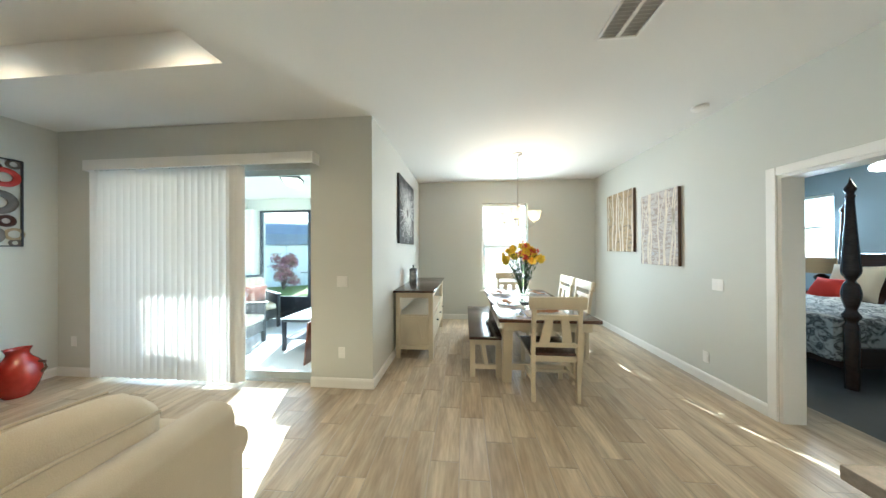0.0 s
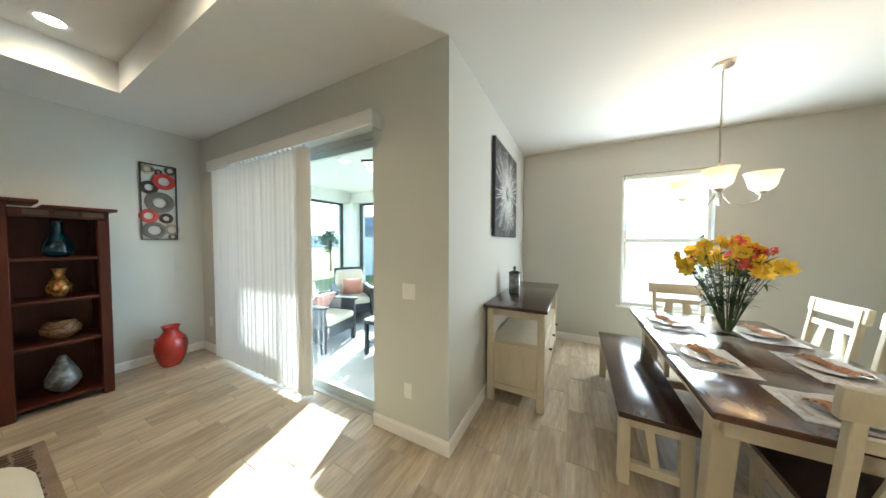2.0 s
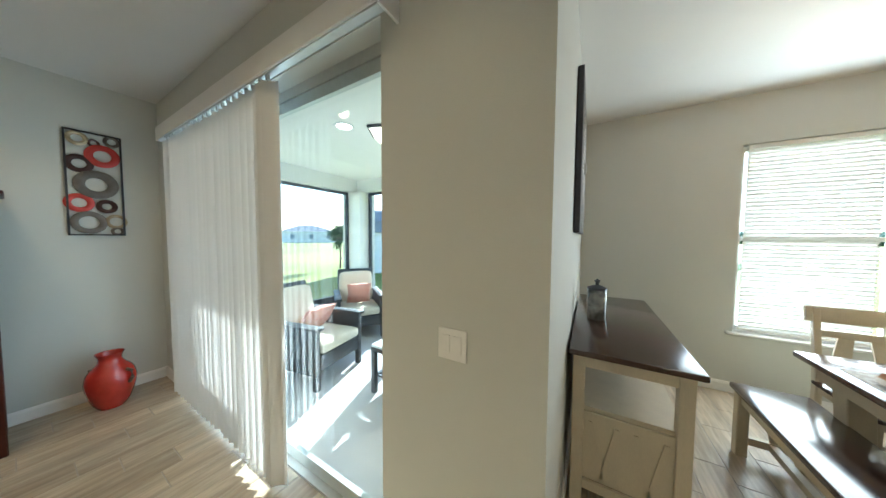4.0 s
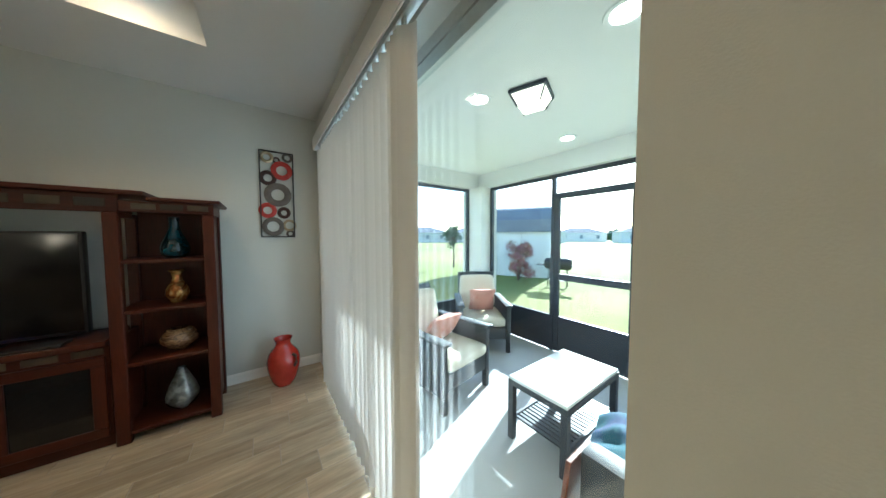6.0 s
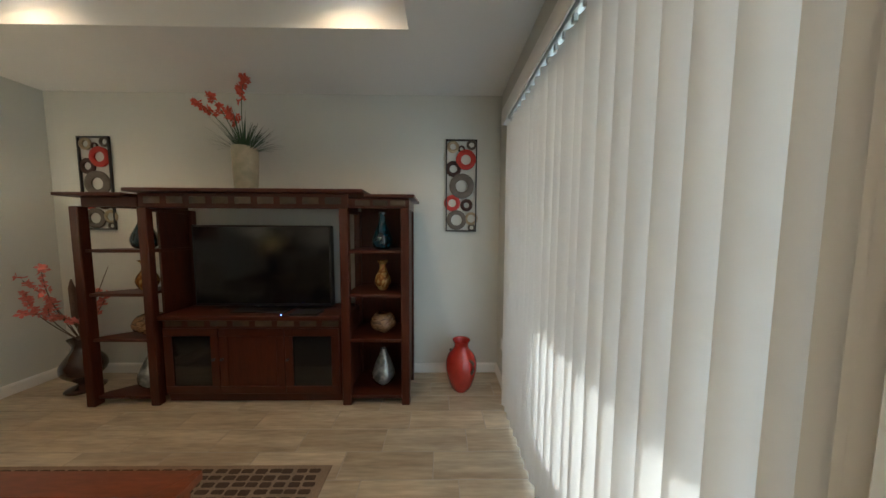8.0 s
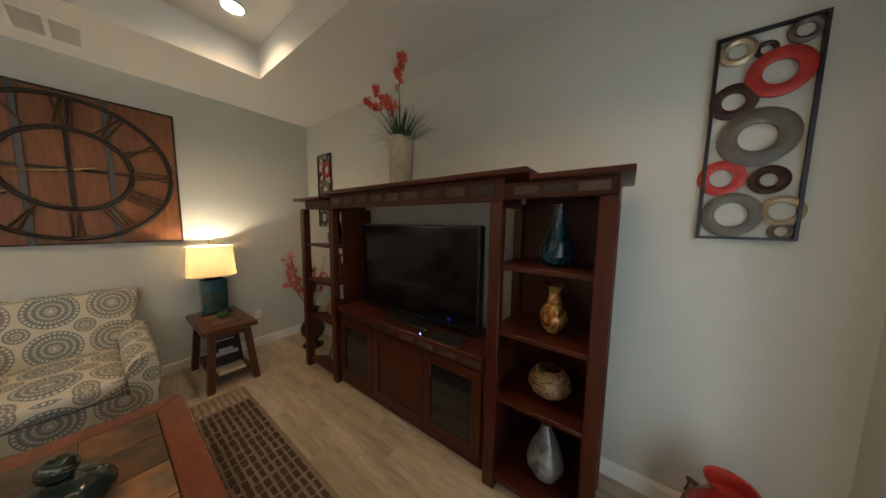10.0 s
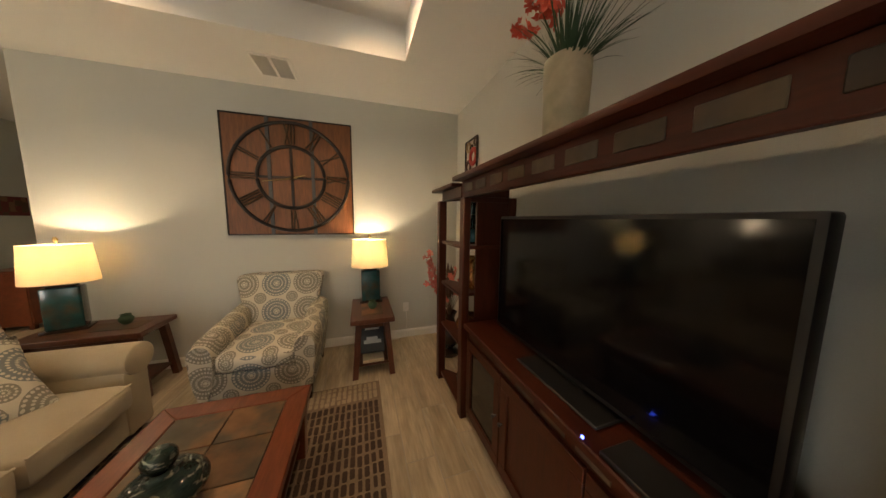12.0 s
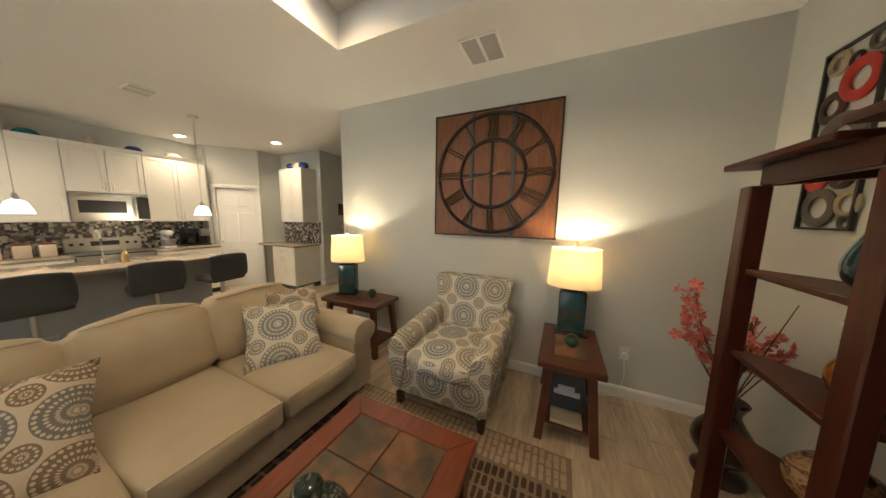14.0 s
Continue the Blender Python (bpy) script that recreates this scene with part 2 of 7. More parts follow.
M = {
    "wall": mat("wall_paint", (0.585, 0.59, 0.548), 0.75, vary=0.025, grain=220, blot=1.2, bump=0.12),
    "ceil": mat("ceiling_paint", (0.74, 0.73, 0.70), 0.85, vary=0.02, grain=260, blot=1.5, bump=0.18),
    "trim": mat("white_trim", (0.80, 0.79, 0.76), 0.4, vary=0.02, bump=0.02),
    "plank": mat("wood_look_tile", (0.38, 0.303, 0.208), 0.36, vary=0.34, grain=8, blot=1.8, stretch=(7, 0.8, 4), per=0.12, bump=0.06,
                 color2=(0.475, 0.40, 0.29), mix_scale=1.1),
    "grout": mat("grout", (0.40, 0.355, 0.30), 0.9, grain=120),
    "blind": mat("vinyl_blind", (0.82, 0.815, 0.80), 0.45, vary=0.02, bump=0.02, through=0.25),
    "alu": mat("grey_aluminium", (0.55, 0.55, 0.53), 0.4, 0.6, bump=0.02),
    "bronze": mat("dark_bronze_aluminium", (0.045, 0.052, 0.065), 0.45, 0.3, bump=0.02),
    "glass": clear_glass("window_glass"),
    "screen": screen_mesh("insect_screen"),
    "slab": mat("painted_concrete", (0.46, 0.46, 0.45), 0.7, vary=0.08, grain=90, blot=2),
    "stucco": mat("white_stucco", (0.72, 0.72, 0.68), 0.9, vary=0.04, grain=160, bump=0.3),
    "cherry": mat("dark_cherry_wood", (0.056, 0.0112, 0.0040), 0.42, vary=0.35, grain=14, blot=4, stretch=(6, 6, 0.7), bump=0.04, coat=0.06),
    "cherryh": mat("dark_cherry_wood_level", (0.054, 0.0108, 0.0040), 0.40, vary=0.35, grain=14, blot=4, stretch=(6, 0.7, 6), bump=0.04, coat=0.06),
    "midwood": mat("reddish_brown_wood", (0.095, 0.030, 0.014), 0.32, vary=0.35, grain=14, blot=4, stretch=(5, 0.8, 3), bump=0.04, coat=0.2),
    "redwood": mat("red_brown_wood", (0.17, 0.045, 0.018), 0.28, vary=0.35, grain=16, blot=3, stretch=(6, 0.8, 6), bump=0.04, coat=0.3),
    "cream": mat("cream_painted_wood", (0.60, 0.53, 0.39), 0.45, vary=0.07, grain=60, blot=5, stretch=(3, 3, 0.8), bump=0.05),
    "espresso": mat("espresso_wood", (0.045, 0.024, 0.018), 0.18, vary=0.3, grain=14, blot=3, stretch=(5, 0.6, 5), bump=0.03, coat=0.4),
    "tabletop": mat("red_brown_tabletop", (0.080, 0.034, 0.020), 0.2, vary=0.3, grain=14, blot=3, stretch=(5, 0.6, 5), bump=0.03, coat=0.4),
    "black": mat("black_plastic", (0.012, 0.012, 0.013), 0.35, bump=0.02),
    "tv": mat("tv_screen", (0.003, 0.003, 0.004), 0.11, bump=0.0, vary=0.0),
    "beige": mat("beige_upholstery", (0.47, 0.40, 0.28), 0.9, vary=0.10, grain=350, blot=6, bump=0.25, sheen=0.3),
    "beige_fold": mat("beige_back_cushion", (0.49, 0.415, 0.29), 0.9, vary=0.10, grain=350, blot=6, bump=0.25, sheen=0.3),
    "medal": pattern("medallion_cloth", "medallion", [(0.62, 0.575, 0.475), (0.215, 0.235, 0.24), (0.27, 0.25, 0.205)], 3.8),
    "medal_warm": pattern("medallion_cloth_warm", "medallion", [(0.54, 0.47, 0.36), (0.17, 0.17, 0.17), (0.20, 0.15, 0.10)], 4.4),
    "shade": mat("linen_shade", (0.85, 0.74, 0.55), 0.8, vary=0.03, grain=300, bump=0.1, through=0.42),
    "teal": mat("teal_glaze", (0.02, 0.09, 0.10), 0.15, vary=0.5, grain=12, blot=5, bump=0.05, coat=0.6, color2=(0.05, 0.05, 0.03)),
    "tealglass": mat("teal_glass", (0.004, 0.034, 0.048), 0.08, vary=0.6, grain=12, blot=14, bump=0.12, coat=0.8),
    "red": mat("red_glaze", (0.36, 0.022, 0.014), 0.22, vary=0.25, grain=14, blot=4, bump=0.06, coat=0.5),
    "gold": pattern("gold_mottled_glass", "marble", [(0.06, 0.02, 0.012), (0.40, 0.15, 0.03), (0.62, 0.44, 0.16), (0.16, 0.05, 0.02)], 9, 0.14, 0.0),
    "silver": mat("crackled_silver_glass", (0.34, 0.36, 0.36), 0.25, 0.4, vary=0.6, grain=22, blot=9, color2=(0.09, 0.10, 0.10), coat=0.4),
    "stone": mat("beige_stone_vase", (0.36, 0.31, 0.22), 0.5, vary=0.25, grain=16, blot=6, bump=0.12, color2=(0.24, 0.23, 0.16)),
    "brass": mat("brass", (0.55, 0.40, 0.18), 0.3, 1.0, bump=0.02),
    "nickel": mat("brushed_nickel", (0.55, 0.53, 0.50), 0.3, 1.0, bump=0.02),
    "steel": mat("stainless_steel", (0.50, 0.49, 0.47), 0.28, 1.0, vary=0.1, bump=0.03),
    "cabwhite": mat("white_cabinet_paint", (0.78, 0.76, 0.71), 0.4, vary=0.03, bump=0.02),
    "quartz": mat("speckled_quartz", (0.30, 0.25, 0.20), 0.25, vary=0.25, grain=90, blot=20, bump=0.01),
    "mosaic": pattern("mosaic_tile", "mosaic", [(0.05, 0.05, 0.055), (0.30, 0.27, 0.23), (0.14, 0.13, 0.13), (0.5, 0.47, 0.42), (0.09, 0.07, 0.06)], 26, 0.2, 0.02),
    "charcoal": mat("charcoal_leather", (0.045, 0.05, 0.055), 0.55, vary=0.12, grain=120, bump=0.1),
    "leaf": mat("green_leaf", (0.05, 0.10, 0.03), 0.6, vary=0.3, per=0.2),
    "darkleaf": mat("blue_green_leaf", (0.03, 0.075, 0.035), 0.6, vary=0.3),
    "coral": mat("coral_petal", (0.62, 0.09, 0.05), 0.6, vary=0.25, grain=60),
    "yellow": mat("yellow_petal", (0.92, 0.68, 0.05), 0.6, vary=0.2, grain=60),
    "pinkp": mat("pink_petal", (0.62, 0.16, 0.13), 0.6, vary=0.25, grain=60),
    "twig": mat("brown_twig", (0.10, 0.06, 0.04), 0.8, vary=0.3),
    "rug": mat("tufted_rug", (0.25, 0.185, 0.13), 0.95, vary=0.3, grain=90, blot=6, bump=0.4),
    "rugdark": mat("dark_brown_tuft", (0.075, 0.045, 0.032), 0.95, vary=0.35, grain=120, blot=9, bump=0.4, per=0.2),
    "slate": mat("slate_tile", (0.12, 0.095, 0.065), 0.42, vary=0.45, grain=12, blot=5, per=0.45, bump=0.1, color2=(0.22, 0.115, 0.055), coat=0.08),
    "inset": mat("dark_stone_inset", (0.11, 0.08, 0.05), 0.4, vary=0.4, grain=12, blot=5, per=0.4, bump=0.1, color2=(0.07, 0.055, 0.045)),
    "wicker": mat("dark_wicker", (0.04, 0.045, 0.05), 0.55, vary=0.3, grain=160, blot=20, bump=0.4),
    "cushion": mat("cream_outdoor_cushion", (0.62, 0.56, 0.44), 0.9, vary=0.06, grain=250, bump=0.15),
    "grass": mat("lawn_grass", (0.17, 0.205, 0.03), 0.95, vary=0.35, grain=25, blot=0.35, bump=0.4, color2=(0.30, 0.285, 0.08), mix_scale=0.12),
    "carpet": mat("dark_grey_carpet", (0.17, 0.16, 0.15), 0.98, vary=0.15, grain=400, bump=0.4),
}
M["gold"].node_tree.nodes["Principled BSDF"].inputs["Metallic"].default_value = 0.55
for _k, _v in (("tv", 0.34), ("inset", 0.2), ("slate", 0.3), ("cherry", 0.3), ("cherryh", 0.3)):
    M[_k].node_tree.nodes["Principled BSDF"].inputs["Specular IOR Level"].default_value = _v

# ---- mesh tools ----
def put(bm, name, material, parent=None, smooth=False):
    me = bpy.data.meshes.new(name)
    bm.to_mesh(me)
    bm.free()
    if smooth:
        me.shade_smooth()
        me.set_sharp_from_angle(angle=radians(38))
    for m in (material if isinstance(material, (list, tuple)) else [material]):
        me.materials.append(M[m] if isinstance(m, str) else m)
    ob = new(name, me)
    ob.parent = parent
    return ob


def part(name, bm, material, parent, label="", smooth=True):
    ob = put(bm, name, material, parent, smooth)
    if label:
        ob["label"] = label
    return ob


def thing(name, label, category, x=0, y=0, z=0, rz=0, group="", kind=""):
    ob = new(name)
    ob.empty_display_size = 0.1
    ob.matrix_basis = pose(x, y, z, 0, 0, rz)
    return tagged(ob, label, category, group, kind)


def solo(name, bm, material, label, category, x=0, y=0, z=0, rz=0, group="", kind="", smooth=True):
    """A thing that is one mesh."""
    ob = put(bm, name, material, None, smooth)
    ob.matrix_basis = pose(x, y, z, 0, 0, rz)
    return tagged(ob, label, category, group, kind)


def structure(name, bm, material, label="", category="", smooth=False):
    return tagged(put(bm, name, material, None, smooth), label, category, "", "structure")


def same_mesh(ob, parent, m, name=None):
    o = bpy.data.objects.new(name or ob.name.split(".")[0], ob.data)
    scene.collection.objects.link(o)
    o.parent = parent
    o.matrix_basis = m
    return o


def box(x0, x1, y0, y1, z0, z1, bevel=0.0, seg=1, bm=None, m=None):
    out = bm or bmesh.new()
    t = bmesh.new()
    bmesh.ops.create_cube(t, size=1)
    for v in t.verts:
        v.co = Vector(((x0 + x1) / 2 + v.co.x * (x1 - x0), (y0 + y1) / 2 + v.co.y * (y1 - y0), (z0 + z1) / 2 + v.co.z * (z1 - z0)))
    if bevel:
        bmesh.ops.bevel(t, geom=t.edges[:], offset=min(bevel, 0.49 * min(abs(x1 - x0), abs(y1 - y0), abs(z1 - z0))), segments=seg,
                        profile=0.5, affect="EDGES", clamp_overlap=True)
    if m:
        bmesh.ops.transform(t, matrix=m, verts=t.verts)
    return merge(out, t)


def merge(out, t):
    me = bpy.data.meshes.new("tmp")
    t.to_mesh(me)
    t.free()
    out.from_mesh(me)
    bpy.data.meshes.remove(me)
    return out


def soft_box(x0, x1, y0, y1, z0, z1, r=0.05, puff=0.03, cuts=6, seed=0, wrinkle=0.006, bm=None, m=None):
    """A stuffed cushion: rounded, bulging faces with small folds."""
    t = bmesh.new()
    bmesh.ops.create_cube(t, size=2)
    bmesh.ops.subdivide_edges(t, edges=t.edges[:], cuts=cuts, use_grid_fill=True)
    hx, hy, hz = (x1 - x0) / 2, (y1 - y0) / 2, (z1 - z0) / 2
    c = Vector(((x0 + x1) / 2, (y0 + y1) / 2, (z0 + z1) / 2))
    for v in t.verts:
        a, b, d = v.co
        p = Vector((a * hx, b * hy, d * hz))
        inner = Vector((max(-hx + r, min(hx - r, p.x)), max(-hy + r, min(hy - r, p.y)), max(-hz + r, min(hz - r, p.z))))
        off = p - inner
        if off.length > 1e-6:
            p = inner + off.normalized() * min(r, off.length if off.length < r else r)
        bul = Vector((a * (1 - b * b) * (1 - d * d), b * (1 - a * a) * (1 - d * d), d * (1 - a * a) * (1 - b * b)))
        p += bul * puff * (1 if abs(max(abs(a), abs(b), abs(d)) - 1) < 1e-6 else 0)
        p += Vector((1, 1, 1)) * (noise.noise(Vector((p.x * 6 + seed, p.y * 6, p.z * 6))) * wrinkle)
        v.co = c + p
    if m:
        bmesh.ops.transform(t, matrix=m, verts=t.verts)
    return merge(bm or bmesh.new(), t)


def lathe(profile, seg=28, bm=None, m=None, wob=0.0, sq=None):
    """Turn a profile of (radius, height) pairs round z."""
    t = bmesh.new()
    rings = []
    for r, z in profile:
        ring = []
        for i in range(seg):
            a = 2 * math.pi * i / seg
            rr = r * (1 + wob * math.sin(5 * a + z * 9))
            ring.append(t.verts.new((rr * math.cos(a), rr * math.sin(a) * (sq or 1), z)))
        rings.append(ring)
    for p, q in zip(rings, rings[1:]):
        for i in range(seg):
            j = (i + 1) % seg
            t.faces.new((p[i], p[j], q[j], q[i]))
    if profile[0][0] > 1e-4:
        t.faces.new(rings[0][::-1])
    if profile[-1][0] > 1e-4:
        t.faces.new(rings[-1])
    if m:
        bmesh.ops.transform(t, matrix=m, verts=t.verts)
    return merge(bm or bmesh.new(), t)


def curve_profile(points, steps=6):
    """A smooth profile through a few (radius, height) pairs."""
    out = []
    n = len(points)
    for i in range(n - 1):
        p0, p1, p2, p3 = (Vector(points[max(0, min(n - 1, i + k))]) for k in (-1, 0, 1, 2))
        for s in range(steps):
            u = s / steps
            out.append(0.5 * ((2 * p1) + (p2 - p0) * u + (2 * p0 - 5 * p1 + 4 * p2 - p3) * u * u + (3 * p1 - p0 - 3 * p2 + p3) * u ** 3))
    out.append(Vector(points[-1]))
    return [(max(0.0005, v[0]), v[1]) for v in out]


def tube(path, r, seg=8, bm=None, closed=False, r1=None):
    """A round bar along points."""
    t = bmesh.new()
    pts = [Vector(p) for p in path]
    n = len(pts)
    rings = []
    for i, p in enumerate(pts):
        a = pts[(i - 1) % n] if closed or i else pts[0]
        b = pts[(i + 1) % n] if closed or i < n - 1 else pts[-1]
        d = (b - a).normalized()
        s = d.cross(Vector((0, 0, 1)))
        if s.length < 0.05:
            s = d.cross(Vector((1, 0, 0)))
        s.normalize()
        w = s.cross(d)
        rr = r if r1 is None else r + (r1 - r) * i / max(1, n - 1)
        rings.append([t.verts.new(p + (s * math.cos(2 * math.pi * k / seg) + w * math.sin(2 * math.pi * k / seg)) * rr) for k in range(seg)])
    for i in range(n if closed else n - 1):
        p, q = rings[i], rings[(i + 1) % n]
        for k in range(seg):
            t.faces.new((p[k], p[(k + 1) % seg], q[(k + 1) % seg], q[k]))
    if not closed:
        t.faces.new(rings[0][::-1])
        t.faces.new(rings[-1])
    bmesh.ops.recalc_face_normals(t, faces=t.faces[:])
    return merge(bm or bmesh.new(), t)


def prism(points, depth0, depth1, axis="z", bm=None, bevel=0.0):
    """A flat outline given thickness along an axis."""
    t = bmesh.new()

    def at(a, b, d):
        return {"z": (a, b, d), "y": (a, d, b), "x": (d, a, b)}[axis]
    lo = [t.verts.new(at(a, b, depth0)) for a, b in points]
    hi = [t.verts.new(at(a, b, depth1)) for a, b in points]
    t.faces.new(lo[::-1])
    t.faces.new(hi)
    for i in range(len(points)):
        j = (i + 1) % len(points)
        t.faces.new((lo[i], lo[j], hi[j], hi[i]))
    bmesh.ops.recalc_face_normals(t, faces=t.faces[:])
    if bevel:
        bmesh.ops.bevel(t, geom=t.edges[:], offset=bevel, segments=1, affect="EDGES", clamp_overlap=True)
    return merge(bm or bmesh.new(), t)


def ring(r0, r1, depth, seg=28, bm=None, m=None):
    """A raised flat ring in the xz plane, facing -y."""
    prof = [(r0, 0), (r0, depth * 0.6), ((r0 + r1) / 2, depth), (r1, depth * 0.6), (r1, 0), (r0, 0)]
    t = bmesh.new()
    rows = []
    for r, d in prof[:-1]:
        rows.append([t.verts.new((r * math.cos(2 * math.pi * i / seg), -d, r * math.sin(2 * math.pi * i / seg))) for i in range(seg)])
    for k in range(len(rows)):
        p, q = rows[k], rows[(k + 1) % len(rows)]
        for i in range(seg):
            j = (i + 1) % seg
            t.faces.new((p[i], p[j], q[j], q[i]))
    bmesh.ops.recalc_face_normals(t, faces=t.faces[:])
    if m:
        bmesh.ops.transform(t, matrix=m, verts=t.verts)
    return merge(bm or bmesh.new(), t)


def wall_run(axis, f0, f1, a0, a1, z0, z1, holes=()):
    """A wall along an axis, its faces at f0 and f1, from a0 to a1, with (a0, a1, z0, z1) openings cut through."""
    bm = bmesh.new()

    def blk(p, q, s, t):
        if q - p > 1e-4 and t - s > 1e-4:
            box(*((p, q, f0, f1) if axis == "x" else (f0, f1, p, q)), s, t, bm=bm)
    cur = a0
    for h0, h1, s, t in sorted(holes):
        blk(cur, h0, z0, z1)
        blk(h0, h1, z0, s)
        blk(h0, h1, t, z1)
        cur = h1
    blk(cur, a1, z0, z1)
    return bm

# ---- structure ----
H = 2.83
XW, YS, XP, YB, XE, YC = -5.30, 3.20, -1.53, 5.90, 2.00, -1.27
XK, YK, XH = 2.50, -2.55, 0.50
structure("wall_west", wall_run("y", XW - 0.2, XW, -1.47, 3.4, 0, 3.3), "wall", "pale greige painted living room wall", "wall")
structure("wall_slider", wall_run("x", YS, YS + 0.2, XW, XP, 0, 3.3, [(-4.70, -2.20, -0.02, 2.40)]), "wall", "greige wall round a wide sliding door", "wall")
structure("wall_dining_west", wall_run("y", XP - 0.2, XP, YS + 0.2, YB + 0.2, 0, 3.3), "wall", "greige dining room side wall", "wall")
structure("wall_dining_north", wall_run("x", YB, YB + 0.2, XP, XE + 0.15, 0, 3.3, [(-0.22, 0.70, 0.60, 2.38)]), "wall", "warm greige wall with one tall window", "wall")
structure("wall_east", wall_run("y", XE, XE + 0.15, 1.50, YB, 0, 3.3, [(2.11, 2.97, -0.02, 2.03)]), "wall", "pale grey wall with a bedroom doorway", "wall")
structure("wall_clock", wall_run("x", YC - 0.2, YC, XW, -1.45, 0, 3.3), "wall", "pale greige wall behind the armchair", "wall")
structure("wall_kitchen_jog", wall_run("x", 1.35, 1.50, XE, XK + 0.15, 0, 3.3), "wall", "greige kitchen end wall", "wall")
structure("wall_kitchen_east", wall_run("y", XK, XK + 0.15, -1.38, 1.35, 0, 3.3), "wall", "greige wall behind the kitchen cabinets", "wall")
structure("wall_kitchen_return", box(2.30, XK + 0.15, -1.50, -1.38, 0, 3.3), "wall", "greige return wall beside the pantry", "wall")
structure("wall_kitchen_south", box(XH, 1.87, YK - 0.15, YK, 0, 3.3), "wall", "greige wall behind the coffee bar", "wall")
structure("wall_pantry_return", box(1.75, 1.87, YK, -2.10, 0, 3.3), "wall", "greige pantry side wall", "wall")
structure("wall_hall_east", box(XH, XH + 0.15, -4.8, YK - 0.15, 0, 3.3), "wall", "greige hallway wall", "wall")
structure("wall_hall_west", box(-1.65, -1.45, -4.8, YC - 0.2, 0, 3.3), "wall", "greige hallway wall", "wall")
structure("wall_hall_south", box(-1.65, XH + 0.15, -4.95, -4.8, 0, 3.3), "wall", "greige hallway end wall", "wall")
# pantry front on the slant, with a doorway
PA, PB = Vector((2.30, -1.44)), Vector((1.72, -2.06))
_len = (PB - PA).length
_dirp = (PB - PA).normalized()
PANTRY = Matrix(((_dirp.x, -_dirp.y, 0, PA.x), (_dirp.y, _dirp.x, 0, PA.y), (0, 0, 1, 0), (0, 0, 0, 1)))
_w = wall_run("x", 0.0, 0.12, 0, _len, 0, 3.3, [(0.09, _len - 0.09, -0.02, 2.03)])
bmesh.ops.transform(_w, matrix=PANTRY, verts=_w.verts)
structure("wall_pantry", _w, "wall", "greige slanted pantry wall with a white door", "wall")
# east side of the hall behind the pantry and the kitchen, closed
bm = box(2.40, XK + 0.15, -2.7, -1.50, 0, 3.3)
box(1.87, 2.40, -2.7, -2.55, 0, 3.3, bm=bm)
structure("wall_pantry_back", bm, "wall", "plain greige walls behind the pantry", "wall")

# floor of the house, under the tiles
structure("floor", box(XW, XK, -4.8, 3.30, -0.10, -0.0022), "grout", "grey-beige grout under wood-look tile", "floor")
structure("floor_dining", box(XP, XE, 3.30, YB, -0.10, -0.0022), "grout", "grey-beige grout under wood-look tile", "floor")
# ceiling with the tray over the living room
TX0, TX1, TY0, TY1, TZ = -4.49, -2.36, -0.41, 2.38, 3.10
_c = bmesh.new()
for b in ((XW, TX0, YC, YS), (TX1, XK, -4.8, YS), (TX0, TX1, YC, TY0), (TX0, TX1, TY1, YS), (XP, XE, YS, YB)):
    box(*b, H, H + 0.04, bm=_c)
structure("ceiling", _c, "ceil", "white knockdown-textured ceiling", "ceiling")
_c = bmesh.new()
box(TX0 - 0.04, TX1 + 0.04, TY0 - 0.04, TY1 + 0.04, TZ, TZ + 0.04, bm=_c)
for b in ((TX0 - 0.04, TX0, TY0 - 0.04, TY1 + 0.04), (TX1, TX1 + 0.04, TY0 - 0.04, TY1 + 0.04), (TX0, TX1, TY0 - 0.04, TY0), (TX0, TX1, TY1, TY1 + 0.04)):
    box(*b, H + 0.04, TZ, bm=_c)
structure("ceiling_tray", _c, "ceil", "recessed white tray ceiling over the living room", "ceiling")
structure("roof_slab", box(-6.2, 3.0, -5.2, 6.3, 3.3, 3.45), "ceil", "roof deck over the house", "roof")

# bedroom beyond the doorway
structure("bedroom_floor", box(XE + 0.0, 6.2, 1.3, 7.0, -0.12, -0.012), "carpet", "dark grey carpet", "floor")
M["bedwall"] = mat("blue_grey_wall", (0.33, 0.40, 0.44), 0.8, vary=0.03, grain=220, bump=0.1)
structure("bedroom_wall_north", box(XE, 6.2, 7.0, 7.15, 0, 2.9), "bedwall", "blue-grey bedroom wall", "wall")
structure("bedroom_wall_east", wall_run("y", 6.2, 6.35, 1.3, 7.15, 0, 2.9, [(5.9, 6.8, 1.2, 2.45)]), "bedwall", "blue-grey bedroom wall", "wall")
structure("bedroom_wall_south", box(XE + 0.15, 6.2, 1.15, 1.3, 0, 2.9), "bedwall", "blue-grey bedroom wall", "wall")
structure("bedroom_wall_west", wall_run("y", XE + 0.15, XE + 0.17, 1.3, 7.0, 0, 2.83, [(2.11, 2.97, 0.0, 2.03)]), "bedwall", "blue-grey bedroom wall", "wall")
structure("bedroom_wall_closet", box(XE, XE + 0.15, YB + 0.2, 7.15, 0, 2.9), "bedwall", "blue-grey bedroom wall", "wall")
structure("bedroom_ceiling", box(XE + 0.15, 6.2, 1.3, 7.0, H, H + 0.05), "ceil", "white bedroom ceiling", "ceiling")


